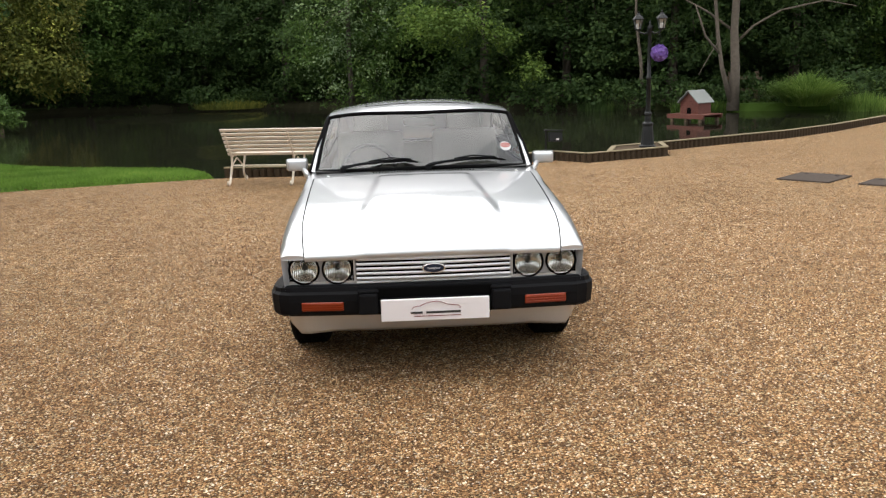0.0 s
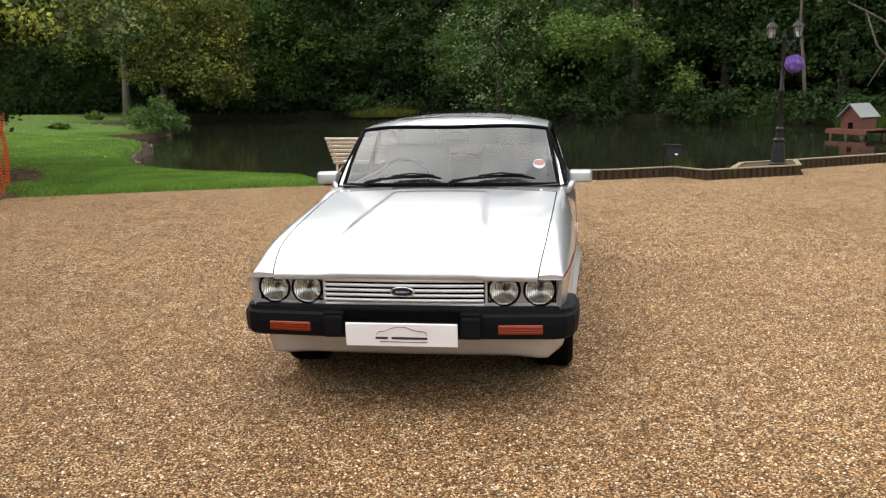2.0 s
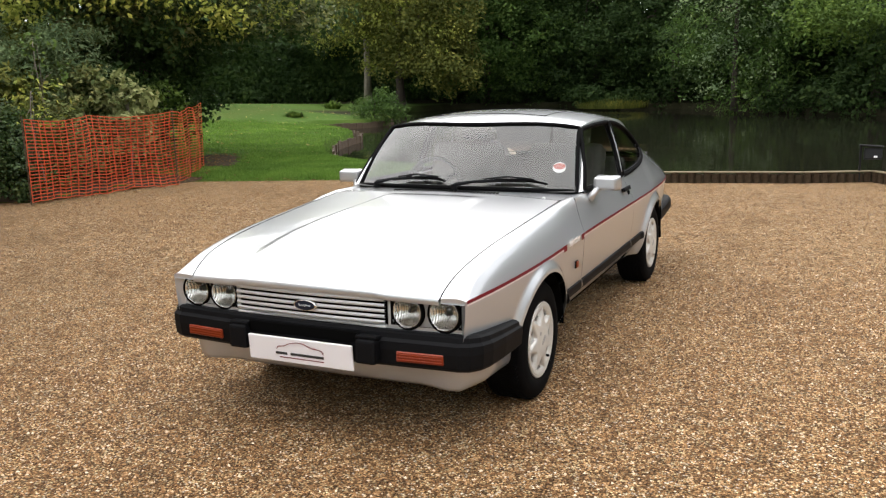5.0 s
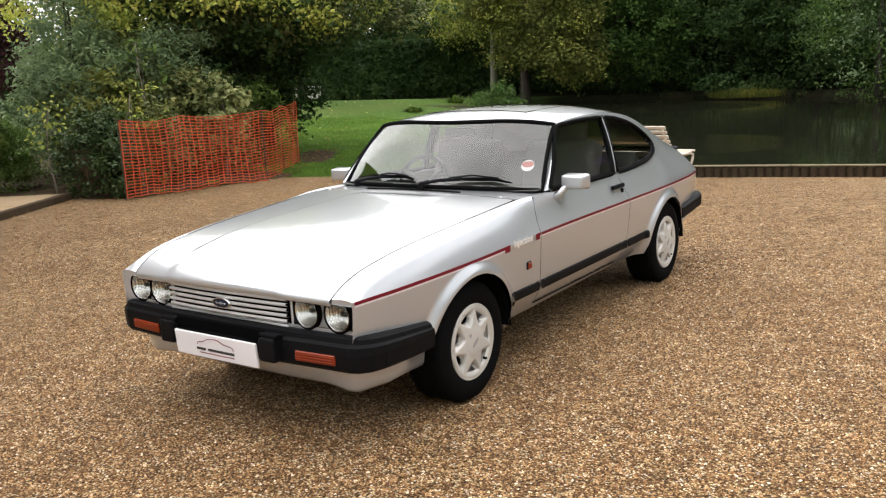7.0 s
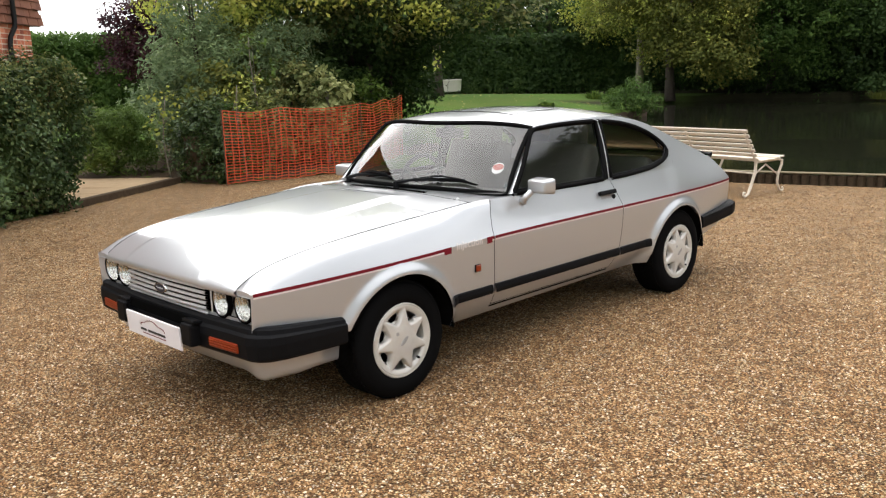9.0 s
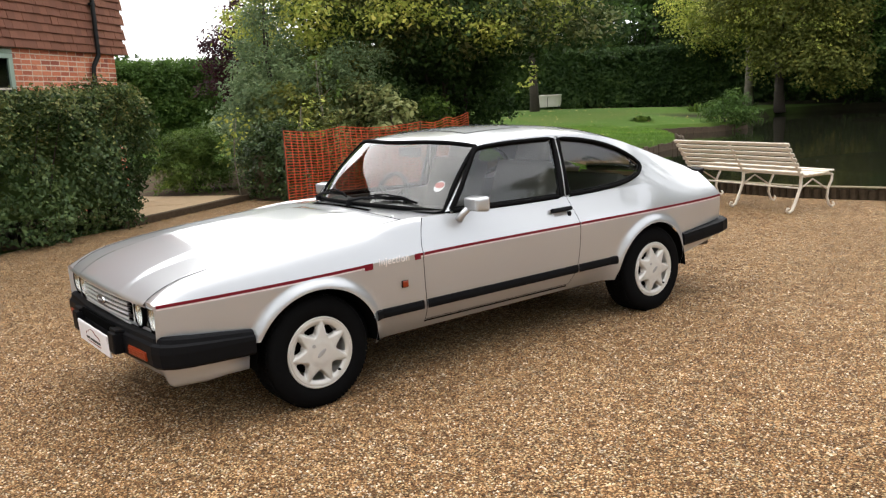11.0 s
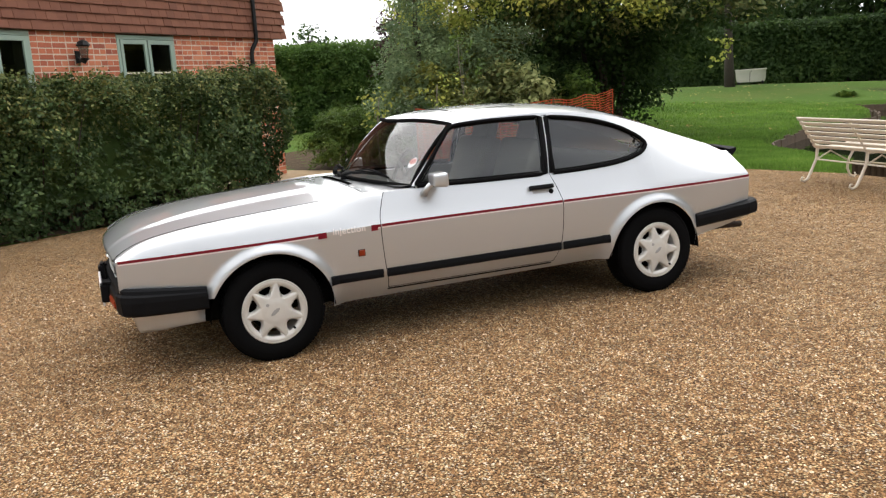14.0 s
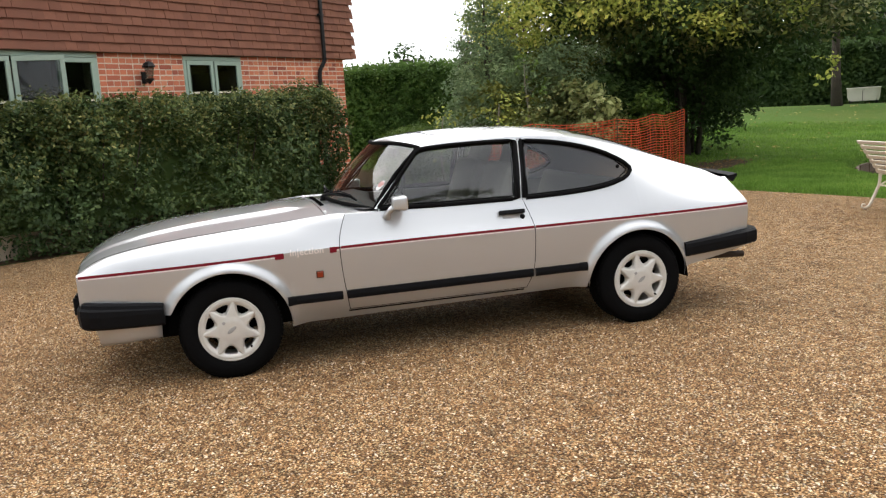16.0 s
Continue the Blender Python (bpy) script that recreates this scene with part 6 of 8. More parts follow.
for s in (1, -1):
    rows = [[(s * (side_x(y, z) - 0.001), y + 0.030 * k / 8, z) for y in (1.752, 1.766, 1.785, 1.818)] for k, z in enumerate([WL(1.78) - 0.01 + (WT(1.78) - WL(1.78) + 0.02) * q / 8 for q in range(9)])]
    dpl = part("door_pillar", add_grid(bmesh.new(), rows), BLACK_PLASTIC, car, "satin black door pillar", True)
    part("pillar_seam", add_tube(bmesh.new(), [(s * (side_x(1.79, z) + 0.0015), 1.786 + 0.030 * (z - 0.87) / 0.34, z) for z in [0.87 + 0.34 * k / 6 for k in range(7)]], 0.003, 5), GRILLE_SILVER, dpl, "thin bright seam between door and pillar")
    part("window_catch", add_lathe(bmesh.new(), [(0.0, 0.006), (0.011, 0.005), (0.013, 0.0)], 12, Matrix.Translation((s * (side_x(2.47, 1.005) - 0.008), 2.47, 1.005)) @ pose(0, 0, 0, 0, 90 * s, 0)), BLACK_PLASTIC, car, "black catch on the quarter window", True)

# red coachline with a pale lower line, broken by the word on the wing
def line_strip(name, y0, y1, dz0, dz1, material, off=0.0015, label=""):
    n = max(2, int((y1 - y0) / 0.05))
    both(name, [[[(side_x(y, c_crease(y) - 0.0) + off, y, c_crease(y) + dz) for dz in (dz0, dz1)] for y in [y0 + (y1 - y0) * k / n for k in range(n + 1)]]], material, label, 0.0, False)
for a, b in ((-0.775, 0.318), (0.585, 0.641), (0.650, 1.834), (1.844, 3.374)):
    line_strip("coachline", a, b, -0.013, 0.002, RED_STRIPE, 0.002)
    line_strip("pinstripe", a, b, -0.021, -0.0145, WHITE_STRIPE, 0.002)
for a, b in ((0.275, 0.325), (0.585, 0.625)):
    line_strip("coachline_block", a, b, -0.030, 0.003, RED_STRIPE, 0.0032)
for s in (1, -1):
    cu = bpy.data.curves.new("word", "FONT")
    cu.body, cu.size, cu.extrude, cu.align_x = "injection", 0.053, 0.0008, "CENTER"
    cu.space_character = 1.05
    cu.offset = 0.0007
    tmp = bpy.data.objects.new("word_tmp", cu)
    me = bpy.data.meshes.new_from_object(tmp)
    bpy.data.objects.remove(tmp)
    me.materials.append(WHITE_STRIPE)
    w = new("wing_lettering", me)
    w.parent = car
    w["label"] = "pale lettering that reads injection"
    x = side_x(0.455, 0.68) + 0.004
    w.matrix_basis = Matrix.Translation((s * x, 0.455, 0.672)) @ (Matrix(((0, 0, s, 0), (s, 0, 0, 0), (0, 1, 0, 0), (0, 0, 0, 1))))

# rubbing strips along the sills
both("rubbing_strip", [[[(side_x(y, 0.405) + d, y, z) for d, z in ((0.0, 0.382), (0.012, 0.387), (0.015, 0.408), (0.012, 0.430), (0.0, 0.437))] for y in ys] for ys in ([0.324 + 0.32 * k / 6 for k in range(7)], [0.668 + 1.155 * k / 16 for k in range(17)], [1.836 + 0.345 * k / 6 for k in range(7)])], BLACK_PLASTIC, "black rubbing strip", 0.0, False)

# side repeaters, locks, handles
for s in (1, -1):
    rep = part("side_repeater", box(0.014, 0.036, 0.034, Matrix.Translation((s * (side_x(0.52, 0.548) + 0.006), 0.52, 0.548)), 0.004), AMBER, car, "orange side repeater lamp")
    part("bezel", box(0.010, 0.042, 0.040, Matrix.Translation((s * (side_x(0.52, 0.548) + 0.003), 0.52, 0.548)), 0.003), BLACK_PLASTIC, rep)
    hx = side_x(1.72, 0.785)
    hnd = part("door_handle", box(0.024, 0.165, 0.026, Matrix.Translation((s * (hx + 0.014), 1.705, 0.795)) @ pose(0, 0, 0, 0, -18 * s, 0), 0.006, 2), BLACK_PLASTIC, car, "black pull door handle")
    # grey box whose colour imitates the shadow in the hollow below the handle
    part("handle_shade", box(0.012, 0.115, 0.034, Matrix.Translation((s * (hx + 0.003), 1.70, 0.768)) @ pose(0, 0, 0, 0, -18 * s, 0), 0.005), LAMP_PANEL, hnd)
    part("lock", add_lathe(bmesh.new(), [(0.0, 0.012), (0.011, 0.012), (0.015, 0.008), (0.016, 0.0)], 14, Matrix.Translation((s * (side_x(1.772, 0.762) - 0.001), 1.772, 0.762)) @ pose(0, 0, 0, 0, 90 * s, 0)), BLACK_PLASTIC, car, "black door lock", True)
    # mirrors
    mm = Matrix.Translation((s * 0.840, 1.003, 0.919)) @ pose(0, 0, 0, 0, 0, -6 * s)
    bm = bmesh.new()
    add_box(bm, 0.148, 0.088, 0.086, mm, 0.020, 3)
    for v in bm.verts:
        q = mm.inverted() @ v.co
        if q.y < 0:
            q.z *= 0.86
            q.x *= 0.93
            v.co = mm @ q
    mir = part("door_mirror", bm, SILVER, car, "silver door mirror", True)
    part("mirror_glass", box(0.124, 0.004, 0.064, mm @ Matrix.Translation((0, 0.0435, 0)), 0.0), CHROME, mir)
    part("mirror_stalk", add_tube(bmesh.new(), [(s * 0.752, 0.940, 0.832), (s * 0.772, 0.950, 0.860), (s * 0.800, 0.985, 0.900)], [0.026, 0.018, 0.018], 10), SILVER, mir, smooth=True)

# front panel, grille and headlamps
bm = add_grid(bmesh.new(), [[(c_width(-0.78) * 0.985 * v, -0.752 - 0.032 * (1 - v * v), z) for v in [-1 + 2 * k / 20 for k in range(21)]] for z in (0.40, 0.45, 0.50, 0.535)])
part("front_panel", bm, SILVER, car, smooth=True)
# black sheet standing in for the shade behind grille and lamps
part("front_shade_sheet", add_grid(bmesh.new(), [[(0.70 * v, -0.690, z) for v in (-1, 1)] for z in (0.50, 0.665)]), GAP, car)
gr = part("grille", box(0.755, 0.014, 0.010, Matrix.Translation((0, -0.785, 0.5265)), 0.003), GRILLE_SILVER, car, "silver slatted radiator grille")
for k in range(5):
    z = 0.546 + 0.0235 * k
    bm = add_grid(bmesh.new(), [[(x, -0.790 - 0.012 * (1 - (x / 0.37) ** 2) + dy, z + dz) for x in [-0.376 + 0.752 * q / 12 for q in range(13)]] for dy, dz in ((0.012, 0.006), (-0.002, 0.0090), (-0.005, 0.002), (-0.002, -0.0045), (0.014, -0.007))])
    bmesh.ops.recalc_face_normals(bm, faces=bm.faces)
    part("slat", bm, GRILLE_SILVER, gr)
bad = part("badge", add_lathe(bmesh.new(), [(0.0, 0.010), (0.82, 0.009), (0.9, 0.012), (1.0, 0.008), (1.02, 0.0)], 36, Matrix.Translation((0, -0.806, 0.592)) @ pose(0, 0, 0, 90, 0, 0) @ Matrix.Diagonal((0.058, 0.024, 1, 1))), CHROME, gr, "oval chrome-rimmed badge", True)
part("enamel", add_lathe(bmesh.new(), [(0.0, 0.0115), (0.85, 0.0105)], 36, Matrix.Translation((0, -0.806, 0.592)) @ pose(0, 0, 0, 90, 0, 0) @ Matrix.Diagonal((0.061, 0.0238, 1, 1))), BLUE, bad)
part("script", add_tube(bmesh.new(), [(-0.030 + 0.0025 * q, -0.8182, 0.592 + 0.0065 * math.sin(1.35 * q) * (0.6 + 0.4 * math.cos(0.5 * q))) for q in range(25)], 0.0014, 4), GRILLE_SILVER, bad, "silver squiggle")
for s in (1, -1):
    # the plate round the two lamps, with a round hole for each
    bm = bmesh.new()
    for x0, x1, cx in ((0.385, 0.550, 0.4685), (0.550, 0.712, 0.6315)):
        hole, edge = [], []
        for q in range(65):
            a = 2 * math.pi * q / 64
            dx, dz = math.cos(a), math.sin(a)
            far_ = min((x1 - cx if dx > 0 else cx - x0) / max(abs(dx), 1e-6), (0.061 if dz > 0 else 0.072) / max(abs(dz), 1e-6))
            near_ = min(0.0725, far_)
            for row, r in ((hole, near_), (edge, far_)):
                row.append((s * (cx + dx * r), -0.762 + 0.018 * (cx + dx * r - 0.38) / 0.33, 0.594 + dz * r))
        add_grid(bm, [hole, edge])
    sur = part("headlamp_panel", bm, LAMP_PANEL, car, "grey headlamp surround")
    fr = bmesh.new()
    for a, b in (((0.385, 0.522), (0.712, 0.522)), ((0.712, 0.522), (0.712, 0.655)), ((0.385, 0.522), (0.385, 0.655))):
        yy = lambda x: -0.766 + 0.018 * (x - 0.38) / 0.33
        add_tube(fr, [(s * a[0], yy(a[0]), a[1]), (s * b[0], yy(b[0]), b[1])], 0.007, 6)
    part("rim_strip", fr, GRILLE_SILVER, sur)
    dk_ = bmesh.new()
    for a, b in (((0.393, 0.530), (0.705, 0.530)), ((0.705, 0.530), (0.705, 0.650)), ((0.393, 0.530), (0.393, 0.650))):
        add_tube(dk_, [(s * a[0], yy(a[0]) + 0.001, a[1]), (s * b[0], yy(b[0]) + 0.001, b[1])], 0.0045, 6)
    part("dark_seal", dk_, RUBBER, sur, "thin black seal round the lamp panel")
    for x, z in ((0.405, 0.541), (0.694, 0.541)):
        part("screw", add_lathe(bmesh.new(), [(0.0, 0.003), (0.006, 0.002), (0.007, 0.0)], 8, Matrix.Translation((s * x, yy(x), z)) @ pose(0, 0, 0, 90, 0, 0)), RUBBER, sur)
    for x in (0.4685, 0.6315):
        m = Matrix.Translation((s * x, -0.768 + 0.018 * (x - 0.38) / 0.33, 0.594)) @ pose(0, 0, 0, 90, 0, -3 * s) @ Matrix.Scale(0.93, 4)
        hl = part("headlamp", add_lathe(bmesh.new(), [(0.0825, -0.012), (0.0825, 0.008), (0.079, 0.013), (0.0735, 0.012), (0.0705, 0.004)], 40, m), GAP, car, "round headlamp with a bright reflector and thin black seal", True)
        part("chrome_ring", add_lathe(bmesh.new(), [(0.0712, 0.004), (0.0705, 0.009), (0.0685, 0.009), (0.068, 0.004)], 40, m), CHROME, hl, smooth=True)
        part("reflector", add_lathe(bmesh.new(), [(0.069, 0.006)] + [(0.069 * q / 10, 0.006 - 0.056 * (1 - (q / 10) ** 2)) for q in range(9, 1, -1)], 40, m), REFLECTOR, hl, smooth=True)
        part("bulb_cap", add_lathe(bmesh.new(), [(0.018, -0.050), (0.015, -0.040), (0.011, -0.022), (0.0, -0.018)], 20, m), DASH, hl, smooth=True)
        lens = part("lens", add_lathe(bmesh.new(), [(0.069, 0.007), (0.055, 0.013), (0.035, 0.0175), (0.015, 0.0195), (0.0, 0.02)], 40, m), LAMP_GLASS, hl, "fluted glass headlamp lens", True)

for s in (1, -1):
    part("wing_front", add_grid(bmesh.new(), [[(s * 0.708, -0.756, z), (s * 0.725, -0.772, z), (s * side_x(-0.785, z), -0.785, z)] for z in (0.40, 0.48, 0.56, 0.62, 0.664)]), SILVER, car, smooth=True)
    part("lamp_brow", add_grid(bmesh.new(), [[(s * x, y, z) for x in (0.36, 0.48, 0.60, 0.73)] for y, z in ((-0.79, 0.650), (-0.74, 0.648))]), SILVER, car)
for s in (1, -1):
    part("wing_nose", add_grid(bmesh.new(), [[(s * x, y + d, z if e else 0.648) for x, y, z in upg[0]] for d, e in ((0.0, 1), (0.002, 0))]), SILVER, car, smooth=True)
part("grille_top_bar", box(0.76, 0.016, 0.014, Matrix.Translation((0, -0.797, 0.652)), 0.004), GRILLE_SILVER, gr)
# bumpers: a profile swept round the nose or tail
def bumper(name, path, prof, material, label, lift=lambda y, z: 0.0):
    bm = bmesh.new()
    rings = []
    for i, (x, y) in enumerate(path):
        a, b = Vector(path[max(i - 1, 0)]), Vector(path[min(i + 1, len(path) - 1)])
        d = (b - a).normalized()
        n = Vector((d.y, -d.x))
        rings.append([(x + n.x * o, y + n.y * o, z + lift(y, z)) for o, z in prof])
    add_grid(bm, [[r[k] for r in rings] for k in range(len(prof))])
    for r in (rings[0], rings[-1]):
        bm.faces.new([bm.verts.new(p) for p in r])
    bmesh.ops.remove_doubles(bm, verts=bm.verts, dist=0.0005)
    bmesh.ops.recalc_face_normals(bm, faces=bm.faces)
    return part(name, bm, material, car, label)
half = [(0.788, -0.350), (0.788, -0.55), (0.780, -0.67), (0.766, -0.726), (0.738, -0.764), (0.70, -0.779), (0.60, -0.785), (0.45, -0.796), (0.34, -0.803)]
mid_ = [(0.30, -0.806), (0.15, -0.812), (0.0, -0.814)]
front_path = [(-x, y) for x, y in half] + [(-x, y) for x, y in mid_] + [(x, y) for x, y in mid_[:-1][::-1]] + [(x, y) for x, y in half[::-1]]
prof_f = [(-0.02, 0.376), (0.010, 0.370), (0.024, 0.384), (0.030, 0.445), (0.028, 0.480), (0.016, 0.492), (0.012, 0.512), (-0.004, 0.520), (-0.07, 0.520), (-0.07, 0.38), (-0.02, 0.376)]
fb = bumper("front_bumper", front_path, prof_f, BLACK_PLASTIC, "black plastic wrap-round front bumper", lambda y, z: min(max((y + 0.77) / 0.42, 0.0), 1.0) * (-0.030 * sstep(0.44, 0.51, z) - 0.010))
# black bar on the bumper paints the shade of its middle hollow
part("centre_shade_bar", box(0.56, 0.012, 0.050, Matrix.Translation((0, -0.838, 0.485)), 0.004), GAP, fb)
for s in (1, -1):
    part("overrider", box(0.092, 0.070, 0.104, Matrix.Translation((s * 0.322, -0.842, 0.436)), 0.012, 2), BLACK_PLASTIC, fb)
    part("overrider_cap", box(0.100, 0.050, 0.016, Matrix.Translation((s * 0.322, -0.838, 0.494)) @ pose(0, 0, 0, -8, 0, 0), 0.006, 2), BLACK_PLASTIC, fb)
    ind = part("indicator", box(0.205, 0.014, 0.044, Matrix.Translation((s * 0.545, -0.8175, 0.421)) @ pose(0, 0, 0, 0, 0, 4.5 * s), 0.004), AMBER, fb, "orange indicator lens")
    for z in (0.410, 0.4215, 0.433):
        part("lens_rib", add_tube(bmesh.new(), [(s * 0.447, -0.8335, z), (s * 0.642, -0.8185, z)], 0.0022, 5), AMBER, ind)
rear_half = [(0.764, 2.875), (0.762, 3.1), (0.752, 3.33), (0.728, 3.41), (0.67, 3.445), (0.45, 3.462), (0.2, 3.468)]
rear_path = [(x, y) for x, y in rear_half] + [(0.0, 3.472)] + [(-x, y) for x, y in rear_half[::-1]]
bumper("rear_bumper", rear_path, [(-0.03, 0.396), (0.012, 0.392), (0.026, 0.404), (0.028, 0.450), (0.024, 0.475), (0.008, 0.486), (-0.05, 0.488), (-0.05, 0.40), (-0.03, 0.396)], BLACK_PLASTIC, "black plastic wrap-round rear bumper", lambda y, z: 0.040 * (y - 2.87) / 0.56)
# front apron and spoiler
ap = []
for k in range(33):
    v = -1 + 2 * k / 32
    x = 0.765 * math.copysign(abs(v) ** 0.8, v) if abs(v) < 0.86 else math.copysign(0.765 * 0.86 ** 0.8 + (0.778 - 0.765 * 0.86 ** 0.8) * math.sin((abs(v) - 0.86) / 0.14 * math.pi / 2), v)
    y = -0.775 + 0.06 * abs(v) ** 3 if abs(v) < 0.86 else -0.737 + 0.385 * ((abs(v) - 0.86) / 0.14) ** 1.4
    e = sstep(0.55, 1.0, abs(v))
    bk = 0.035 * sstep(0.90, 1.0, abs(v))
    y -= 0.022 * sstep(0.9, 1.0, abs(v))
    ap.append([(x, y, 0.42), (x * 0.995, y + 0.004, 0.37), (x * (0.965 + 0.02 * e), y + 0.05 * (1 - e), 0.30), (x * (0.95 + 0.025 * e), y + 0.062 * (1 - e), 0.271 + 0.4 * bk), (x * (0.94 + 0.025 * e), y + 0.078 * (1 - e), 0.255 + bk)])
bm = add_grid(bmesh.new(), ap)
bmesh.ops.recalc_face_normals(bm, faces=bm.faces)
apron = part("front_apron", bm, SILVER, car, "silver front apron with a chin spoiler", True)
so = apron.modifiers.new("thickness", "SOLIDIFY")
so.thickness = 0.006

# white board in place of the number plate, with a red outline and dark bars
pm = Matrix.Translation((0, -0.869, 0.402)) @ pose(0, 0, 0, 4, 0, 0)
board = part("plate_board", box(0.524, 0.012, 0.112, pm, 0.003), BOARD, car, "white dealer's board on the front bumper")
pts = [(-0.115, 0.004), (-0.105, 0.016), (-0.075, 0.020), (-0.045, 0.034), (-0.01, 0.041), (0.025, 0.039), (0.06, 0.024), (0.11, 0.018), (0.122, 0.008), (0.118, 0.002)]
part("red_outline", add_tube(bmesh.new(), [pm @ Vector((x, -0.0075, z)) for x, z in pts], 0.0018, 4), RED_STRIPE, board)
bars = bmesh.new()
for a, b in ((-0.12, -0.062), (-0.045, 0.122)):
    add_box(bars, b - a, 0.003, 0.011, pm @ Matrix.Translation(((a + b) / 2, -0.0068, -0.014)))
part("dark_bar", bars, DASH, board)
part("red_bar", box(0.225, 0.003, 0.003, pm @ Matrix.Translation((0.01, -0.0068, -0.032))), RED_STRIPE, board)

# wheels
def wheel(y, s):
    steer, turn = 0, radians(-7) if y < 1 else radians(9)
    m = Matrix.Translation((s * 0.683, y, HUB)) @ pose(0, 0, steer, 0, 90 * s, 0)
    tyre = part("wheel", add_lathe(bmesh.new(), [(0.168, -0.09), (0.20, -0.104), (0.245, -0.106), (0.272, -0.096), (0.283, -0.080), (0.287, -0.05), (0.288, 0.0), (0.287, 0.05), (0.283, 0.080), (0.272, 0.096), (0.256, 0.103), (0.252, 0.1035), (0.248, 0.106), (0.222, 0.107), (0.205, 0.106), (0.190, 0.100), (0.176, 0.092), (0.168, 0.086)], 72, m), RUBBER, car, "black road tyre on a white alloy wheel", True)
    tr = bmesh.new()
    for k in range(72):
        a = 2 * math.pi * k / 72
        for w, tw in ((-0.062, 0.4), (-0.022, -0.4), (0.022, 0.4), (0.062, -0.4)):
            add_box(tr, 0.0095, 0.018, 0.030, m @ pose(0, 0, 0, 0, 0, math.degrees(a)) @ Matrix.Translation((0.2855, 0, w)) @ pose(0, 0, 0, math.degrees(tw), 0, 0))
    part("tread", tr, RUBBER, tyre)
    # rim barrel and lip
    rim = part("rim", add_lathe(bmesh.new(), [(0.160, -0.08), (0.150, 0.02), (0.158, 0.075), (0.172, 0.088), (0.181, 0.094), (0.184, 0.099), (0.182, 0.103), (0.176, 0.104), (0.170, 0.099)], 64, m), RIM, tyre, "white-silver alloy rim", True)
    # seven-spoke face with openings between the spokes
    bm = bmesh.new()
    rr = [0.0, 0.022, 0.045, 0.06, 0.072] + [0.078 + 0.0036 * k for k in range(27)]
    n = 7 * 26
    def star(a):
        ph = abs((((a - turn) / (2 * math.pi) * 7) % 1) - 0.5) * 2
        return ph, 0.170 - 0.085 * (1 - (1 - ph) ** 2.4)
    def face_z(r, a):
        ph, rs = star(a)
        out = sstep(rs - 0.003, rs + 0.008, r)
        top = 0.097 + 0.010 * (1 - (r / 0.16) ** 2) + 0.0035 * (r < 0.062)
        low = 0.074 + 0.024 * sstep(0.120, 0.165, r)
        return top + (low - top) * out
    vs2 = [[bm.verts.new(m @ Vector((r * math.cos(2 * math.pi * k / n), r * math.sin(2 * math.pi * k / n), face_z(r, 2 * math.pi * k / n)))) for k in range(n)] for r in rr[1:]]
    cv = bm.verts.new(m @ Vector((0, 0, face_z(0, 0))))
    for k in range(n):
        bm.faces.new((cv, vs2[0][k], vs2[0][(k + 1) % n]))
    for i in range(len(vs2) - 1):
        rm = (rr[i + 1] + rr[i + 2]) / 2
        for k in range(n):
            ph, rs = star(2 * math.pi * (k + 0.5) / n)
            if max(rs + 0.010, 0.100) < rm < 0.146 and ph > 0.42:
                continue
            bm.faces.new((vs2[i][k], vs2[i + 1][k], vs2[i + 1][(k + 1) % n], vs2[i][(k + 1) % n]))
    bmesh.ops.recalc_face_normals(bm, faces=bm.faces)
    fc = part("spoke_face", bm, RIM, rim, smooth=True)
    so = fc.modifiers.new("thickness", "SOLIDIFY")
    so.thickness, so.offset = 0.010, 0.0
    part("centre_cap", add_lathe(bmesh.new(), [(0.0, 0.0025), (0.85, 0.002), (1.0, 0.0)], 24, m @ Matrix.Translation((0, 0, 0.1150)) @ pose(0, 0, 0, 0, 0, 127) @ Matrix.Diagonal((0.031, 0.0115, 1, 1))), LAMP_PANEL, rim, "grey oval badge")
    part("lock_nut", add_lathe(bmesh.new(), [(0.0, 0.0015), (0.009, 0.0015), (0.010, 0.0)], 14, m @ Matrix.Translation((-0.042, -0.040, 0.1135))), LAMP_PANEL, rim)
    part("valve", add_lathe(bmesh.new(), [(0.0, 0.02), (0.006, 0.018), (0.007, 0.0)], 10, m @ pose(0, 0, 0, 0, 0, 42) @ Matrix.Translation((0.148, 0, 0.090))), RUBBER, rim)
    part("brake_disc", add_lathe(bmesh.new(), [(0.0, 0.03), (0.05, 0.03), (0.05, 0.01), (0.125, 0.01), (0.125, -0.005)], 40, m), UNDER, tyre)
for y in (AX_F, AX_R):
    for s in (1, -1):
        wheel(y, s)

# underbody and wheel-arch liners
part("underbody", box(1.36, 3.35, 0.14, Matrix.Translation((0, 1.25, 0.33)), 0.02), UNDER, car)
for ay, az in (ARCH_F, ARCH_R):
    for s in (1, -1):
        pr = [(ay + (ARCH + 0.004) * math.cos(a), az + (ARCH + 0.004) * math.sin(a)) for a in [math.pi * k / 20 for k in range(21)]]
        bm = add_grid(bmesh.new(), [[(s * x, y, z) for y, z in pr] for x in (0.42, 0.60, 0.79)])
        part("arch_liner", bm, UNDER, car)
        part("arch_back", add_grid(bmesh.new(), [[(s * 0.42, ay - 0.34, z), (s * 0.42, ay + 0.34, z)] for z in (0.24, 0.62)]), UNDER, car)
part("exhaust_pipe", add_tube(bmesh.new(), [(0.50, 3.05, 0.32), (0.52, 3.25, 0.325), (0.53, 3.36, 0.322), (0.535, 3.46, 0.318)], 0.022, 12, False), STEEL_COVER, car, smooth=True)

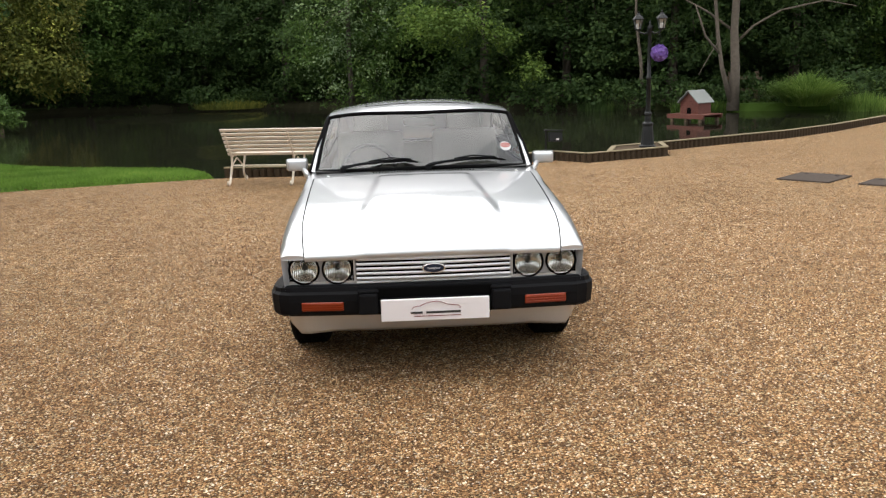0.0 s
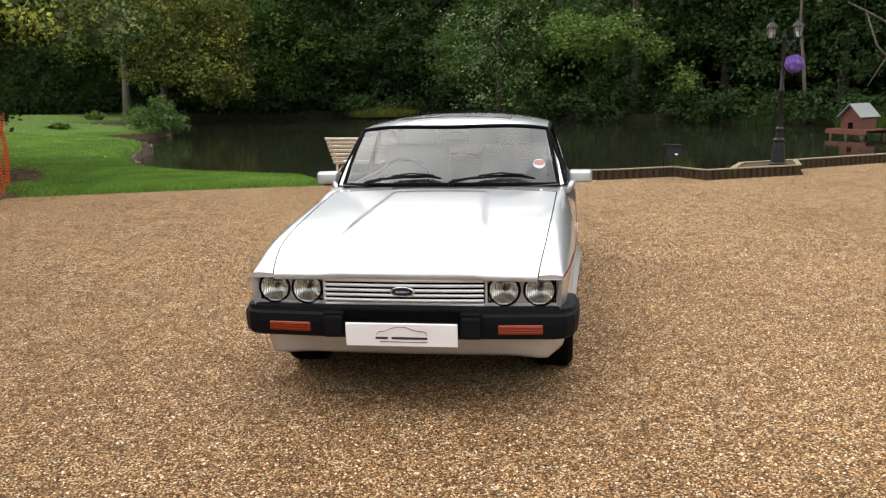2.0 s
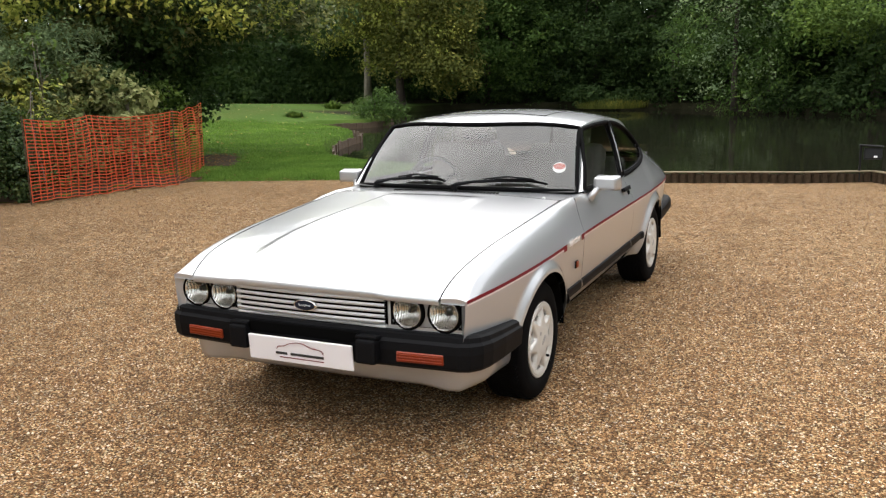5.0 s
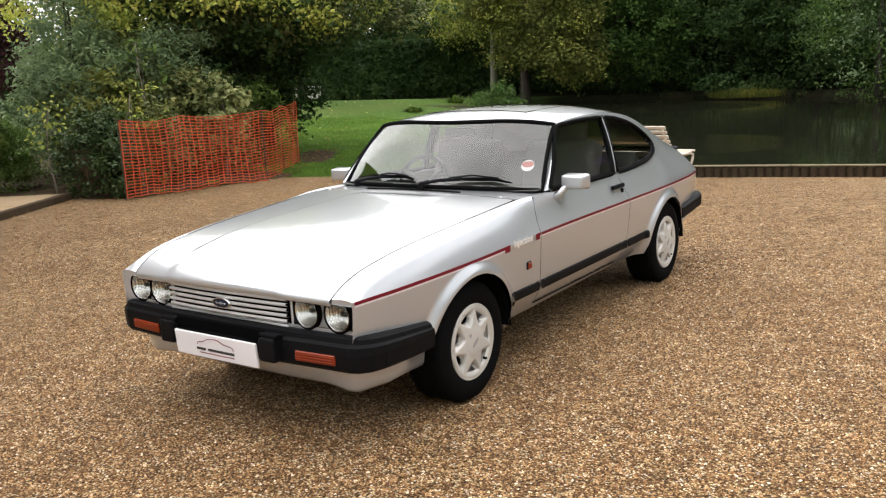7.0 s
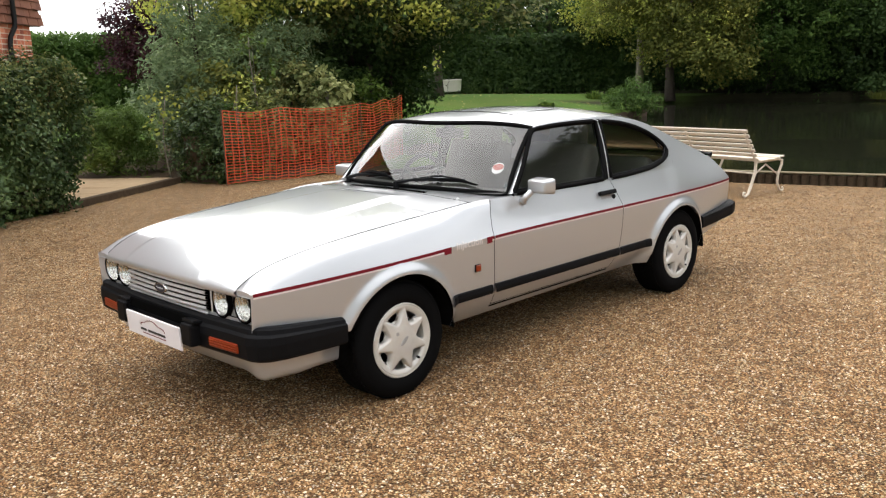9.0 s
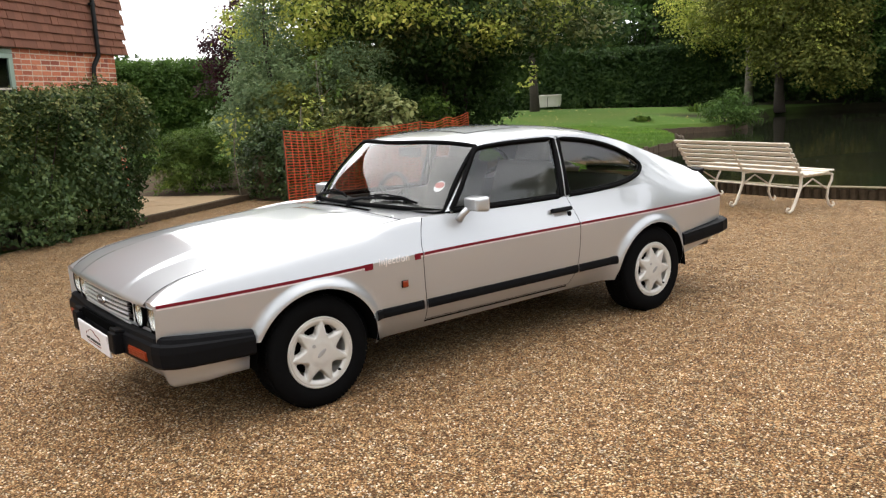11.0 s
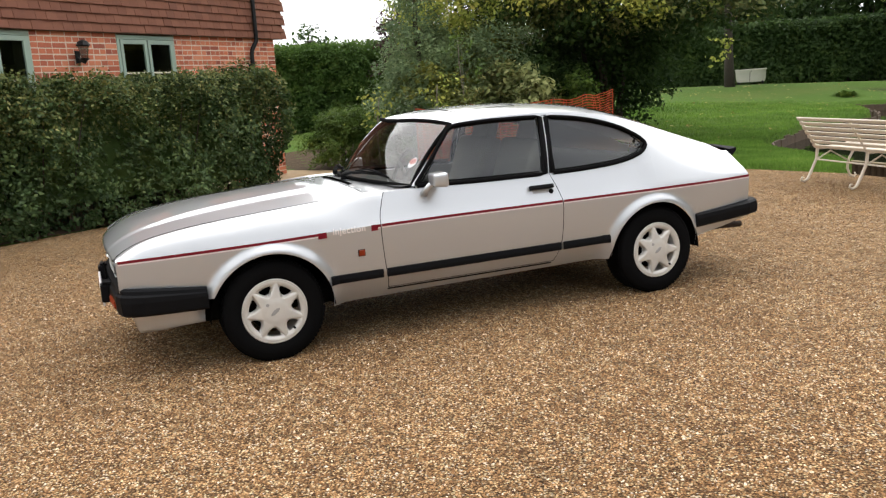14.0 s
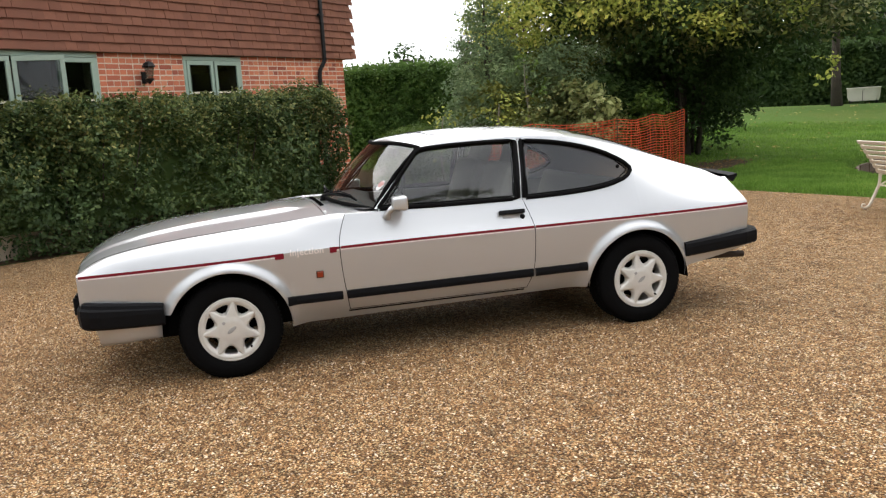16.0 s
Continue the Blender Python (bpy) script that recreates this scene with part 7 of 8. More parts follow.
# interior
part("cabin_floor", box(1.36, 2.3, 0.03, Matrix.Translation((0, 1.75, 0.385))), DASH, car)
bm = add_grid(bmesh.new(), [[(x, y - 0.10 * (1 - (x / 0.7) ** 2), z) for x in [-0.70 + 1.4 * k / 12 for k in range(13)]] for y, z in ((0.82, 0.885), (0.98, 0.895), (1.10, 0.86), (1.12, 0.70), (1.14, 0.45))])
part("dashboard", bm, DASH, car, smooth=True)
sw = bmesh.new()
wm = Matrix.Translation((-0.36, 1.22, 0.84)) @ pose(0, 0, 0, 68, 0, 0)
add_tube(sw, [wm @ Vector((0.185 * math.cos(2 * math.pi * k / 28), 0.185 * math.sin(2 * math.pi * k / 28), 0)) for k in range(29)], 0.015, 8, False)
for a in (30, 150, 270):
    add_tube(sw, [wm @ Vector((0, 0, -0.02)), wm @ Vector((0.18 * math.cos(radians(a)), 0.18 * math.sin(radians(a)), 0))], 0.016, 6)
part("steering_wheel", sw, DASH, car, smooth=True)
def seat(x, y):
    st = part("seat", box(0.50, 0.50, 0.17, Matrix.Translation((x, y, 0.50)) @ pose(0, 0, 0, 6, 0, 0), 0.05, 3), CLOTH, car, "grey cloth seat", True)
    part("seat_back", box(0.50, 0.15, 0.58, Matrix.Translation((x, y + 0.33, 0.79)) @ pose(0, 0, 0, -20, 0, 0), 0.05, 3), CLOTH, st, smooth=True)
    part("headrest", box(0.27, 0.09, 0.19, Matrix.Translation((x, y + 0.46, 1.10)) @ pose(0, 0, 0, -18, 0, 0), 0.035, 3), CLOTH, st, smooth=True)
seat(-0.36, 1.42)
seat(0.36, 1.42)
rs = part("rear_seat", box(1.18, 0.45, 0.16, Matrix.Translation((0, 2.18, 0.52)), 0.05, 3), CLOTH, car, "grey cloth rear bench seat", True)
part("rear_seat_back", box(1.18, 0.14, 0.42, Matrix.Translation((0, 2.45, 0.72)) @ pose(0, 0, 0, -22, 0, 0), 0.05, 3), CLOTH, rs, smooth=True)
for s in (1, -1):
    bm = add_grid(bmesh.new(), [[(s * (side_x(y, z) - 0.045), y, z) for y in [0.85 + 1.27 * k / 12 for k in range(13)]] for z in (0.40, 0.60, 0.75, 0.858)])
    add_grid(bm, [[(s * (side_x(y, z) - 0.045), y, z) for y in [2.12 + 0.58 * k / 6 for k in range(7)]] for z in (0.66, 0.75, 0.858)])
    part("door_trim", bm, CLOTH, car)
part("parcel_shelf", box(1.16, 0.75, 0.02, Matrix.Translation((0, 2.92, 0.80))), DASH, car)
hl_ = add_grid(bmesh.new(), [[(roof_pt(y, v)[0] * 0.97, roof_pt(y, v)[1] + 0.02, roof_pt(y, v)[2] - 0.022) for v in vs] for y in [1.08 + 1.08 * k / 10 for k in range(11)]])
part("headlining", hl_, PLASTER, car, smooth=True)
part("inner_mirror", box(0.22, 0.03, 0.06, Matrix.Translation((0, 1.16, 1.175)), 0.012, 2), DASH, car)
nrm = (ws_high(0.5) - ws_low(0.57)).cross(Vector((1, 0.2, 0))).normalized()
qm = Matrix.Translation(ws_low(0.62).lerp(ws_high(0.545), 0.33) + Vector((-0.02, 0.005, 0.008))) @ nrm.to_track_quat("Z", "Y").to_matrix().to_4x4()
stk = part("screen_sticker", add_cyl(bmesh.new(), 0.038, 0.038, 0.001, qm, 24), BOARD, car, "round red and white paper disc inside the windscreen")
part("red_half", add_cyl(bmesh.new(), 0.035, 0.035, 0.001, qm @ Matrix.Translation((0, 0.008, -0.0015)) @ Matrix.Diagonal((1, 0.62, 4.0, 1)), 24), mat("red_print", (0.50, 0.13, 0.11), 0.6), stk)

# wipers
for x0, x1 in ((-0.52, -0.02), (0.04, 0.56)):
    a = ws_low(x0) + Vector((0, -0.035, 0.022))
    def on(x, t):
        return ws_low(x).lerp(ws_high(x * 0.88), t) + Vector((0, -0.030, 0.022))
    e = on(x0 + 0.33, 0.09)
    wp = part("wiper_arm", add_tube(bmesh.new(), [a, a.lerp(e, 0.4) + Vector((0, -0.012, 0.012)), e], [0.013, 0.008, 0.006], 6), BLACK_PLASTIC, car)
    part("pivot", add_cyl(bmesh.new(), 0.020, 0.016, 0.035, Matrix.Translation(a - Vector((0, 0, 0.03))), 12), BLACK_PLASTIC, wp)
    part("blade", add_tube(bmesh.new(), [on(x0 + 0.12, 0.045), on(x0 + 0.24, 0.085), on(x0 + 0.42, 0.095), on(x1, 0.05)], [0.006, 0.011, 0.011, 0.005], 5), RUBBER, wp)
    part("yoke", add_tube(bmesh.new(), [on(x0 + 0.17, 0.075) + Vector((0, -0.01, 0.01)), on(x0 + 0.30, 0.115) + Vector((0, -0.012, 0.012)), on(x0 + 0.45, 0.09) + Vector((0, -0.01, 0.01))], 0.005, 5), BLACK_PLASTIC, wp)

# ---- things round the car ----
# log-roll edging along the pond
EDGE = [(-2.78, 8.18), (-1.5, 8.05), (0.28, 8.47), (1.55, 8.72), (2.39, 9.06), (2.80, 8.54), (4.27, 9.16), (4.42, 10.02), (5.80, 10.76), (7.45, 11.63), (8.92, 12.72), (11.05, 14.62), (14.5, 17.5), (18.0, 20.4)]
edging = hold("log_edging", None, "low split-log edging between gravel and pond", "edging")
bm = bmesh.new()
add_prism(bm, [(0.050 * math.cos(a), 0.030 * math.sin(a)) for a in [0, 0.6, 1.2, 1.9, 2.5, 3.14, 4.2, 5.2]], "z", -0.25, 0.125)
me_log = bpy.data.meshes.new("log")
bm.to_mesh(me_log)
bm.free()
me_log.materials.append(WOOD_LOG)
rb = random.Random(11)
for a, b in zip(EDGE, EDGE[1:]):
    L = math.hypot(b[0] - a[0], b[1] - a[1])
    n = max(1, int(L / 0.102))
    ang = math.degrees(math.atan2(b[1] - a[1], b[0] - a[0]))
    for k in range(n):
        t = (k + 0.5) / n
        share("log", me_log, Matrix.Translation((a[0] + (b[0] - a[0]) * t, a[1] + (b[1] - a[1]) * t, rb.uniform(-0.012, 0.012))) @ pose(0, 0, 0, rb.uniform(-2, 2), rb.uniform(-2, 2), ang), edging)
cap = bmesh.new()
for a, b in zip(EDGE, EDGE[1:]):
    ang = math.degrees(math.atan2(b[1] - a[1], b[0] - a[0]))
    L = math.hypot(b[0] - a[0], b[1] - a[1])
    nx, ny = -math.sin(radians(ang)) * 0.05, math.cos(radians(ang)) * 0.05
    add_box(cap, L, 0.07, 0.10, Matrix.Translation(((a[0] + b[0]) / 2 + nx, (a[1] + b[1]) / 2 + ny, 0.055)) @ pose(0, 0, 0, 0, 0, ang))
part("backing_board", cap, WOOD_LOG, edging)
for a, b in list(zip(EDGE, EDGE[1:])) + [((3.52, 9.60), (4.38, 10.0)), ((3.50, 9.58), (3.22, 8.78))]:
    ang = math.degrees(math.atan2(b[1] - a[1], b[0] - a[0]))
    part("capping", box(math.hypot(b[0] - a[0], b[1] - a[1]) - 0.01, 0.085, 0.018, Matrix.Translation(((a[0] + b[0]) / 2, (a[1] + b[1]) / 2, 0.143)) @ pose(0, 0, 0, 0, 0, ang), 0.004), WOOD_CAP, edging, "pale weathered capping board")
# raised bed with the lamp
plinth = [(3.22, 8.80), (4.22, 9.21), (4.37, 9.96), (3.50, 9.60)]
bm = bmesh.new()
add_prism(bm, plinth, "z", -0.4, 0.13)
tagged(obj("lamp_plinth", bm, WOOD_LOG), "low timber-edged plinth at the pond", "plinth")

# timber boards that hold the lawn at the inlet
boards = hold("bank_boards", None, "brown timber boards holding the lawn's edge", "retaining boards")
BANK = eased([(-6.0, 10.05), (-7.1, 10.85), (-8.02, 12.15), (-8.9, 13.6), (-9.4, 14.65), (-9.8, 15.9), (-10.05, 16.95), (-11.0, 18.2), (-12.8, 19.72), (-14.9, 21.15), (-13.15, 22.45), (-13.15, 24.5)])
for a, b in zip(BANK, BANK[1:]):
    L = math.hypot(b[0] - a[0], b[1] - a[1])
    n = max(1, int(L / 0.22))
    ang = math.degrees(math.atan2(b[1] - a[1], b[0] - a[0]))
    for k in range(n):
        t = (k + 0.5) / n
        x, y = a[0] + (b[0] - a[0]) * t, a[1] + (b[1] - a[1]) * t
        top = -0.02 + 0.004 * max(0.0, -x - 6)
        part("board", box(L / n - 0.006, 0.035, 0.85 + top, Matrix.Translation((x, y, (top - 0.85) / 2 + rb.uniform(-0.035, 0.02))) @ pose(0, 0, 0, rb.uniform(-4, 4), 0, ang)), WOOD_WET, boards)

# garden bench with iron legs, its back to the drive
BL = 1.85
bench = hold("garden_bench", Matrix.Translation((-1.595, 7.235, 0.0)) @ pose(0, 0, 0, 0, 0, -11), "cream painted slatted garden bench with scrolled iron legs", "bench")
for k in range(7):
    t = k / 6
    y, z = -0.14 - 0.22 * t, 0.43 + 0.34 * t
    part("back_slat", box(BL, 0.018, 0.044, Matrix.Translation((0, y, z)) @ pose(0, 0, 0, 28, 0, 0), 0.005), WHITE_PAINT, bench)
for k in range(6):
    part("seat_slat", box(BL, 0.052, 0.020, Matrix.Translation((0, -0.07 + 0.078 * k, 0.415 + 0.012 * (k > 3) + (0.010 if k == 5 else 0))), 0.005), WHITE_PAINT, bench)
for x in (-BL / 2 + 0.05, 0.02, BL / 2 - 0.05):
    bm = bmesh.new()
    add_tube(bm, [(x, -0.37, 0.79), (x, -0.28, 0.64), (x, -0.17, 0.48), (x, -0.12, 0.40), (x, -0.13, 0.28), (x, -0.20, 0.13), (x, -0.25, 0.04), (x, -0.30, 0.015), (x, -0.335, 0.035), (x, -0.325, 0.065), (x, -0.295, 0.06)], [0.012, 0.014, 0.016, 0.018, 0.018, 0.017, 0.016, 0.014, 0.013, 0.012, 0.009], 8)
    add_tube(bm, [(x, -0.12, 0.40), (x, 0.10, 0.402), (x, 0.30, 0.402), (x, 0.37, 0.385), (x, 0.365, 0.33), (x, 0.31, 0.24), (x, 0.29, 0.13), (x, 0.33, 0.04), (x, 0.38, 0.015), (x, 0.41, 0.04), (x, 0.39, 0.065)], [0.016, 0.015, 0.015, 0.015, 0.015, 0.015, 0.015, 0.014, 0.013, 0.012, 0.009], 8)
    add_tube(bm, [(x, -0.14, 0.26), (x, 0.06, 0.36), (x, 0.30, 0.22)], 0.010, 6)
    part("leg", bm, WHITE_PAINT, bench, "scrolled cast iron leg", True)
part("stretcher", add_tube(bmesh.new(), [(-BL / 2 + 0.05, -0.13, 0.27), (BL / 2 - 0.05, -0.13, 0.27)], 0.010, 6), WHITE_PAINT, bench)

# twin-headed lamp post with a ball of flowers
lp = hold("lamp_post", Matrix.Translation((4.0, 9.34, 0.13)) @ pose(0, 0, 0, 0, 0, -24) @ Matrix.Scale(0.92, 4), "black cast iron twin lantern lamp post", "lamp post")
part("base", add_lathe(bmesh.new(), [(0.0, 0.0), (0.15, 0.0), (0.15, 0.03), (0.125, 0.05), (0.115, 0.12), (0.10, 0.30), (0.085, 0.38), (0.10, 0.40), (0.10, 0.43), (0.06, 0.46), (0.055, 0.56), (0.07, 0.58), (0.07, 0.61), (0.045, 0.64)], 12), IRON, lp)
part("pole", add_lathe(bmesh.new(), [(0.043, 0.62), (0.038, 1.2), (0.050, 1.21), (0.050, 1.25), (0.034, 1.27), (0.030, 2.06), (0.045, 2.08), (0.045, 2.12), (0.02, 2.15), (0.026, 2.18), (0.0, 2.24)], 14), IRON, lp, smooth=True)
for s in (1, -1):
    part("arm", add_tube(bmesh.new(), [(0, 0, 2.06), (s * 0.08, 0, 2.00), (s * 0.16, 0, 2.02), (s * 0.205, 0, 2.06)], 0.013, 8), IRON, lp, smooth=True)
    L = Matrix.Translation((s * 0.205, 0, 2.05)) @ Matrix.Scale(0.88, 4)
    ln_ = part("lantern", add_lathe(bmesh.new(), [(0.0, 0.0), (0.05, 0.015), (0.065, 0.04), (0.06, 0.045)], 6, L), IRON, lp)
    part("glass", add_lathe(bmesh.new(), [(0.060, 0.045), (0.095, 0.225)], 6, L), STREET_GLASS, ln_)
    cage = bmesh.new()
    for k in range(6):
        a = 2 * math.pi * k / 6
        add_tube(cage, [L @ Vector((0.062 * math.cos(a), 0.062 * math.sin(a), 0.042)), L @ Vector((0.098 * math.cos(a), 0.098 * math.sin(a), 0.228))], 0.006, 5)
    part("cage", cage, IRON, ln_)
    part("hood", add_lathe(bmesh.new(), [(0.115, 0.222), (0.118, 0.235), (0.075, 0.29), (0.04, 0.32), (0.03, 0.345), (0.012, 0.355), (0.018, 0.375), (0.0, 0.395)], 6, L), IRON, ln_)
    part("bulb", add_lathe(bmesh.new(), [(0.0, 0.15), (0.03, 0.13), (0.035, 0.10), (0.015, 0.06), (0.015, 0.03)], 12, L), BOARD, ln_, "white lamp bulb", True)
ball = hold("flower_ball", Matrix.Translation((4.14, 9.26, 1.66)), "purple ball of flowers hung from the lamp post", "flower ball")
rng = np.random.default_rng(80)
u = rng.normal(0, 1, (1500, 3))
u /= np.linalg.norm(u, axis=1, keepdims=True)
v, f = leaves(rng, u * 0.128, u * 2.0, 0.033, 1, 0.008, 0.8)
o = new("petals", raw_mesh("petals", v, f, leafy("petal", [(0.0, (0.09, 0.05, 0.24)), (0.5, (0.19, 0.11, 0.42)), (1.0, (0.32, 0.22, 0.58))], 0.7)))
o.parent = ball
bm = bmesh.new()
bmesh.ops.create_icosphere(bm, subdivisions=2, radius=0.12)
part("core", bm, PURPLE, ball)
hang = bmesh.new()
for s in (-0.07, 0.0, 0.07):
    add_tube(hang, [(s, 0, 0.12), (0, 0, 0.33)], 0.003, 4)
part("chain", hang, IRON, ball)

# black garden floodlight on a stake at the water
fl = hold("floodlight", Matrix.Translation((2.36, 8.98, -0.3)), "black floodlight on a stake at the pond's edge", "floodlight")
part("stake", add_tube(bmesh.new(), [(-0.13, 0, -0.2), (-0.13, 0, 0.80)], 0.014, 8), IRON, fl)
part("housing", box(0.22, 0.13, 0.15, Matrix.Translation((0.02, 0, 0.68)) @ pose(0, 0, 0, -8, 0, 0), 0.015, 2), IRON, fl)
part("hood", box(0.29, 0.17, 0.022, Matrix.Translation((-0.005, 0, 0.785)) @ pose(0, 0, 0, -4, 3, 0), 0.006), IRON, fl)
part("white_label", box(0.045, 0.004, 0.03, Matrix.Translation((0.05, -0.070, 0.645))), BOARD, fl)

# duck house on a platform in the pond
dh = hold("duck_house", Matrix.Translation((8.35, 19.6, WATER_Z)) @ pose(0, 0, 0, 0, 0, -56) @ Matrix.Scale(0.77, 4), "red-brown timber duck house on a platform in the pond", "duck house")
for k in range(9):
    part("deck_board", box(1.62, 0.115, 0.035, Matrix.Translation((0, -0.52 + 0.13 * k, 0.27))), RED_WOOD, dh)
part("deck_beam", box(1.62, 0.05, 0.12, Matrix.Translation((0, -0.56, 0.19))), RED_WOOD, dh)
part("deck_beam", box(1.62, 0.05, 0.12, Matrix.Translation((0, 0.54, 0.19))), RED_WOOD, dh)
for x in (-0.62, 0.0, 0.62):
    for y in (-0.5, 0.5):
        part("post", box(0.10, 0.10, 1.2, Matrix.Translation((x, y, -0.45))), WOOD_OLD, dh)
bm = bmesh.new()
add_prism(bm, [(-0.40, 0.29), (0.40, 0.29), (0.40, 0.72), (0.0, 1.10), (-0.40, 0.72)], "y", -0.34, 0.42)
part("cabin", bm, RED_WOOD, dh)
for k in range(6):
    part("plank_joint", box(0.80, 0.004, 0.006, Matrix.Translation((0, -0.343, 0.36 + 0.075 * k))), GAP, dh)
# black slab on the solid cabin imitates the shaded inside
bm = bmesh.new()
add_prism(bm, [(-0.09, 0.30), (0.09, 0.30), (0.09, 0.46), (0.05, 0.52), (-0.05, 0.52), (-0.09, 0.46)], "y", -0.352, -0.335)
part("doorway", bm, GAP, dh, "dark arched doorway")
for s in (1, -1):
    part("roof_side", box(0.66, 0.98, 0.03, Matrix.Translation((s * 0.235, 0.03, 0.915)) @ pose(0, 0, 0, 0, 43.5 * s, 0)), SLATE, dh, "grey felt roof")

# inspection covers in the gravel
for m, w, d in ((Matrix.Translation((5.20, 5.92, 0.004)) @ pose(0, 0, 0, 0, 0, -48), 0.66, 0.78), (Matrix.Translation((5.80, 5.25, 0.003)) @ pose(0, 0, 0, 0, 0, -48), 0.5, 0.6)):
    cv = tagged(obj("manhole_cover", box(w, d, 0.03, m, 0.006), STEEL_COVER), "rusty steel inspection cover in the gravel", "manhole cover", "inspection covers in the gravel")
    for sx in (-0.3, 0.3):
        kh = box(0.05, 0.02, 0.002, m @ Matrix.Translation((sx * w, 0.3 * d, 0.016)))
        part("key_hole", kh, GAP, cv)

# white tub on the lawn
tub = hold("garden_tub", Matrix.Translation((-26.0, 27.4, 0.62)) @ pose(0, 0, 0, 0, 0, 42), "old white enamel tub by the far hedge", "tub")
tb_ = bmesh.new()
rim_ = []
for k, z in ((0.88, 0.06), (0.96, 0.20), (1.0, 0.58), (1.04, 0.60), (1.04, 0.63), (0.96, 0.63), (0.90, 0.30), (0.78, 0.12)):
    rim_.append([(k * 0.66 * math.copysign(abs(math.cos(a)) ** 0.5, math.cos(a)), k * 0.36 * math.copysign(abs(math.sin(a)) ** 0.75, math.sin(a)), z) for a in [2 * math.pi * q / 40 for q in range(41)]])
add_grid(tb_, rim_)
bmesh.ops.remove_doubles(tb_, verts=tb_.verts, dist=0.001)
bmesh.ops.recalc_face_normals(tb_, faces=tb_.faces)
part("shell", tb_, PLASTER, tub, smooth=True)
part("bottom", box(1.15, 0.45, 0.03, Matrix.Translation((0, 0, 0.14)), 0.01), PLASTER, tub)
for fx, fy in ((-0.5, -0.2), (0.5, -0.2), (-0.5, 0.2), (0.5, 0.2)):
    part("foot", add_tube(bmesh.new(), [(fx, fy, 0.14), (fx * 1.06, fy * 1.2, 0.06), (fx * 1.02, fy * 1.15, -0.02)], [0.03, 0.025, 0.035], 6), IRON, tub)
part("wire_arch", add_tube(bmesh.new(), [(0.0, -0.45, 0.0), (0.02, -0.46, 0.5), (0.10, -0.46, 0.56)], 0.012, 6), IRON, tub)

# orange safety net on stakes
NETP = [(-7.58, 4.08, 0.04), (-7.46, 5.00, 0.04), (-7.16, 6.38, 0.03), (-7.68, 7.30, 0.05), (-8.18, 8.16, 0.10)]
net = hold("safety_net", None, "orange plastic safety net on stakes, slightly sagging", "safety net")
def net_at(s, h):
    """s: metres along; h: 0 to 1 up."""
    for (a, b) in zip(NETP, NETP[1:]):
        L = math.hypot(b[0] - a[0], b[1] - a[1])
        if s <= L or b is NETP[-1]:
            t = min(s / L, 1.0)
            x, y, z = (a[k] + (b[k] - a[k]) * t for k in range(3))
            nx, ny = (b[1] - a[1]) / L, -(b[0] - a[0]) / L
            wob = 0.030 * math.sin(7 * s0 + 2 * h) + 0.016 * math.sin(19 * s0 - 2 * h) + 0.05 * math.sin(math.pi * h) * math.sin(2.2 * s0)
            hgt = 1.08 - 0.05 * math.sin(math.pi * t)
            return Vector((x + nx * wob, y + ny * wob, z + hgt * h + (1 - h) * (0.014 * math.sin(5 * s0) + 0.006 * math.sin(21 * s0)) + 0.003 * math.sin(8 * s0)))
        s -= L
total = sum(math.hypot(b[0] - a[0], b[1] - a[1]) for a, b in zip(NETP, NETP[1:]))
NV, NH = 44, 25
for k in range(NH):
    h = k / (NH - 1)
    pts = []
    for q in range(NV * 2 + 1):
        s0 = total * q / (NV * 2)
        pts.append(net_at(s0, h))
    rows = [[tuple(p - Vector((0, 0, 0.0065))), tuple(p + Vector((0, 0, 0.0065)))] for p in pts]
    ob = part("cross_strand", add_grid(bmesh.new(), rows), NET, net)
for q in range(NV + 1):
    pts = []
    for k in range(NH):
        s0 = total * q / NV
        pts.append(net_at(s0, k / (NH - 1)))
    s0 = min(total, total * q / NV + 0.02)
    d = (net_at(s0, 0.0) - pts[0])
    d = Vector((d.x, d.y, 0)).normalized() * 0.0065 if d.length > 0.001 else Vector((0, 0.0065, 0))
    part("upright_strand", add_grid(bmesh.new(), [[tuple(p - d), tuple(p + d)] for p in pts]), NET, net)
for x, y, z in NETP:
    part("stake", add_tube(bmesh.new(), [(x - 0.03, y, z - 0.2), (x - 0.03, y, z + 1.12)], 0.008, 6), WOOD_OLD, net)

# paving and its kerb by the house
pav = hold("paving", None, "buff stone paving slabs by the house corner", "paving", kind="structure")
rb = random.Random(5)
ax, ay = Vector((-8.72 + 7.25, 3.88 - 1.45)).normalized(), None
for i in range(5):
    for j in range(10):
        u, v_ = 0.30 + 0.60 * i, 0.29 + 0.46 * j
        x = -7.25 + ax.x * u * 1.0 - ax.y * v_
        y = 1.45 + ax.y * u * 1.0 + ax.x * v_
        part("slab", box(0.588, 0.448, 0.05, Matrix.Translation((x, y, 0.045 + rb.uniform(-0.004, 0.004))) @ pose(0, 0, 0, 0, 0, math.degrees(math.atan2(ax.y, ax.x))), 0.006), SLAB, pav)
ang = math.degrees(math.atan2(ax.y, ax.x))
tagged(obj("kerb", box(2.9, 0.10, 0.20, Matrix.Translation((-7.99, 2.66, 0.0)) @ pose(0, 0, 0, 0, 0, ang), 0.01), WOOD_LOG), "worn timber sleeper kerb along the paving", "kerb")
pier = tagged(obj("brick_pier", box(0.36, 0.36, 0.75, Matrix.Translation((-8.74, 4.32, 0.33)), 0.01), WOOD_OLD), "low weathered brown pier under ivy", "pier")

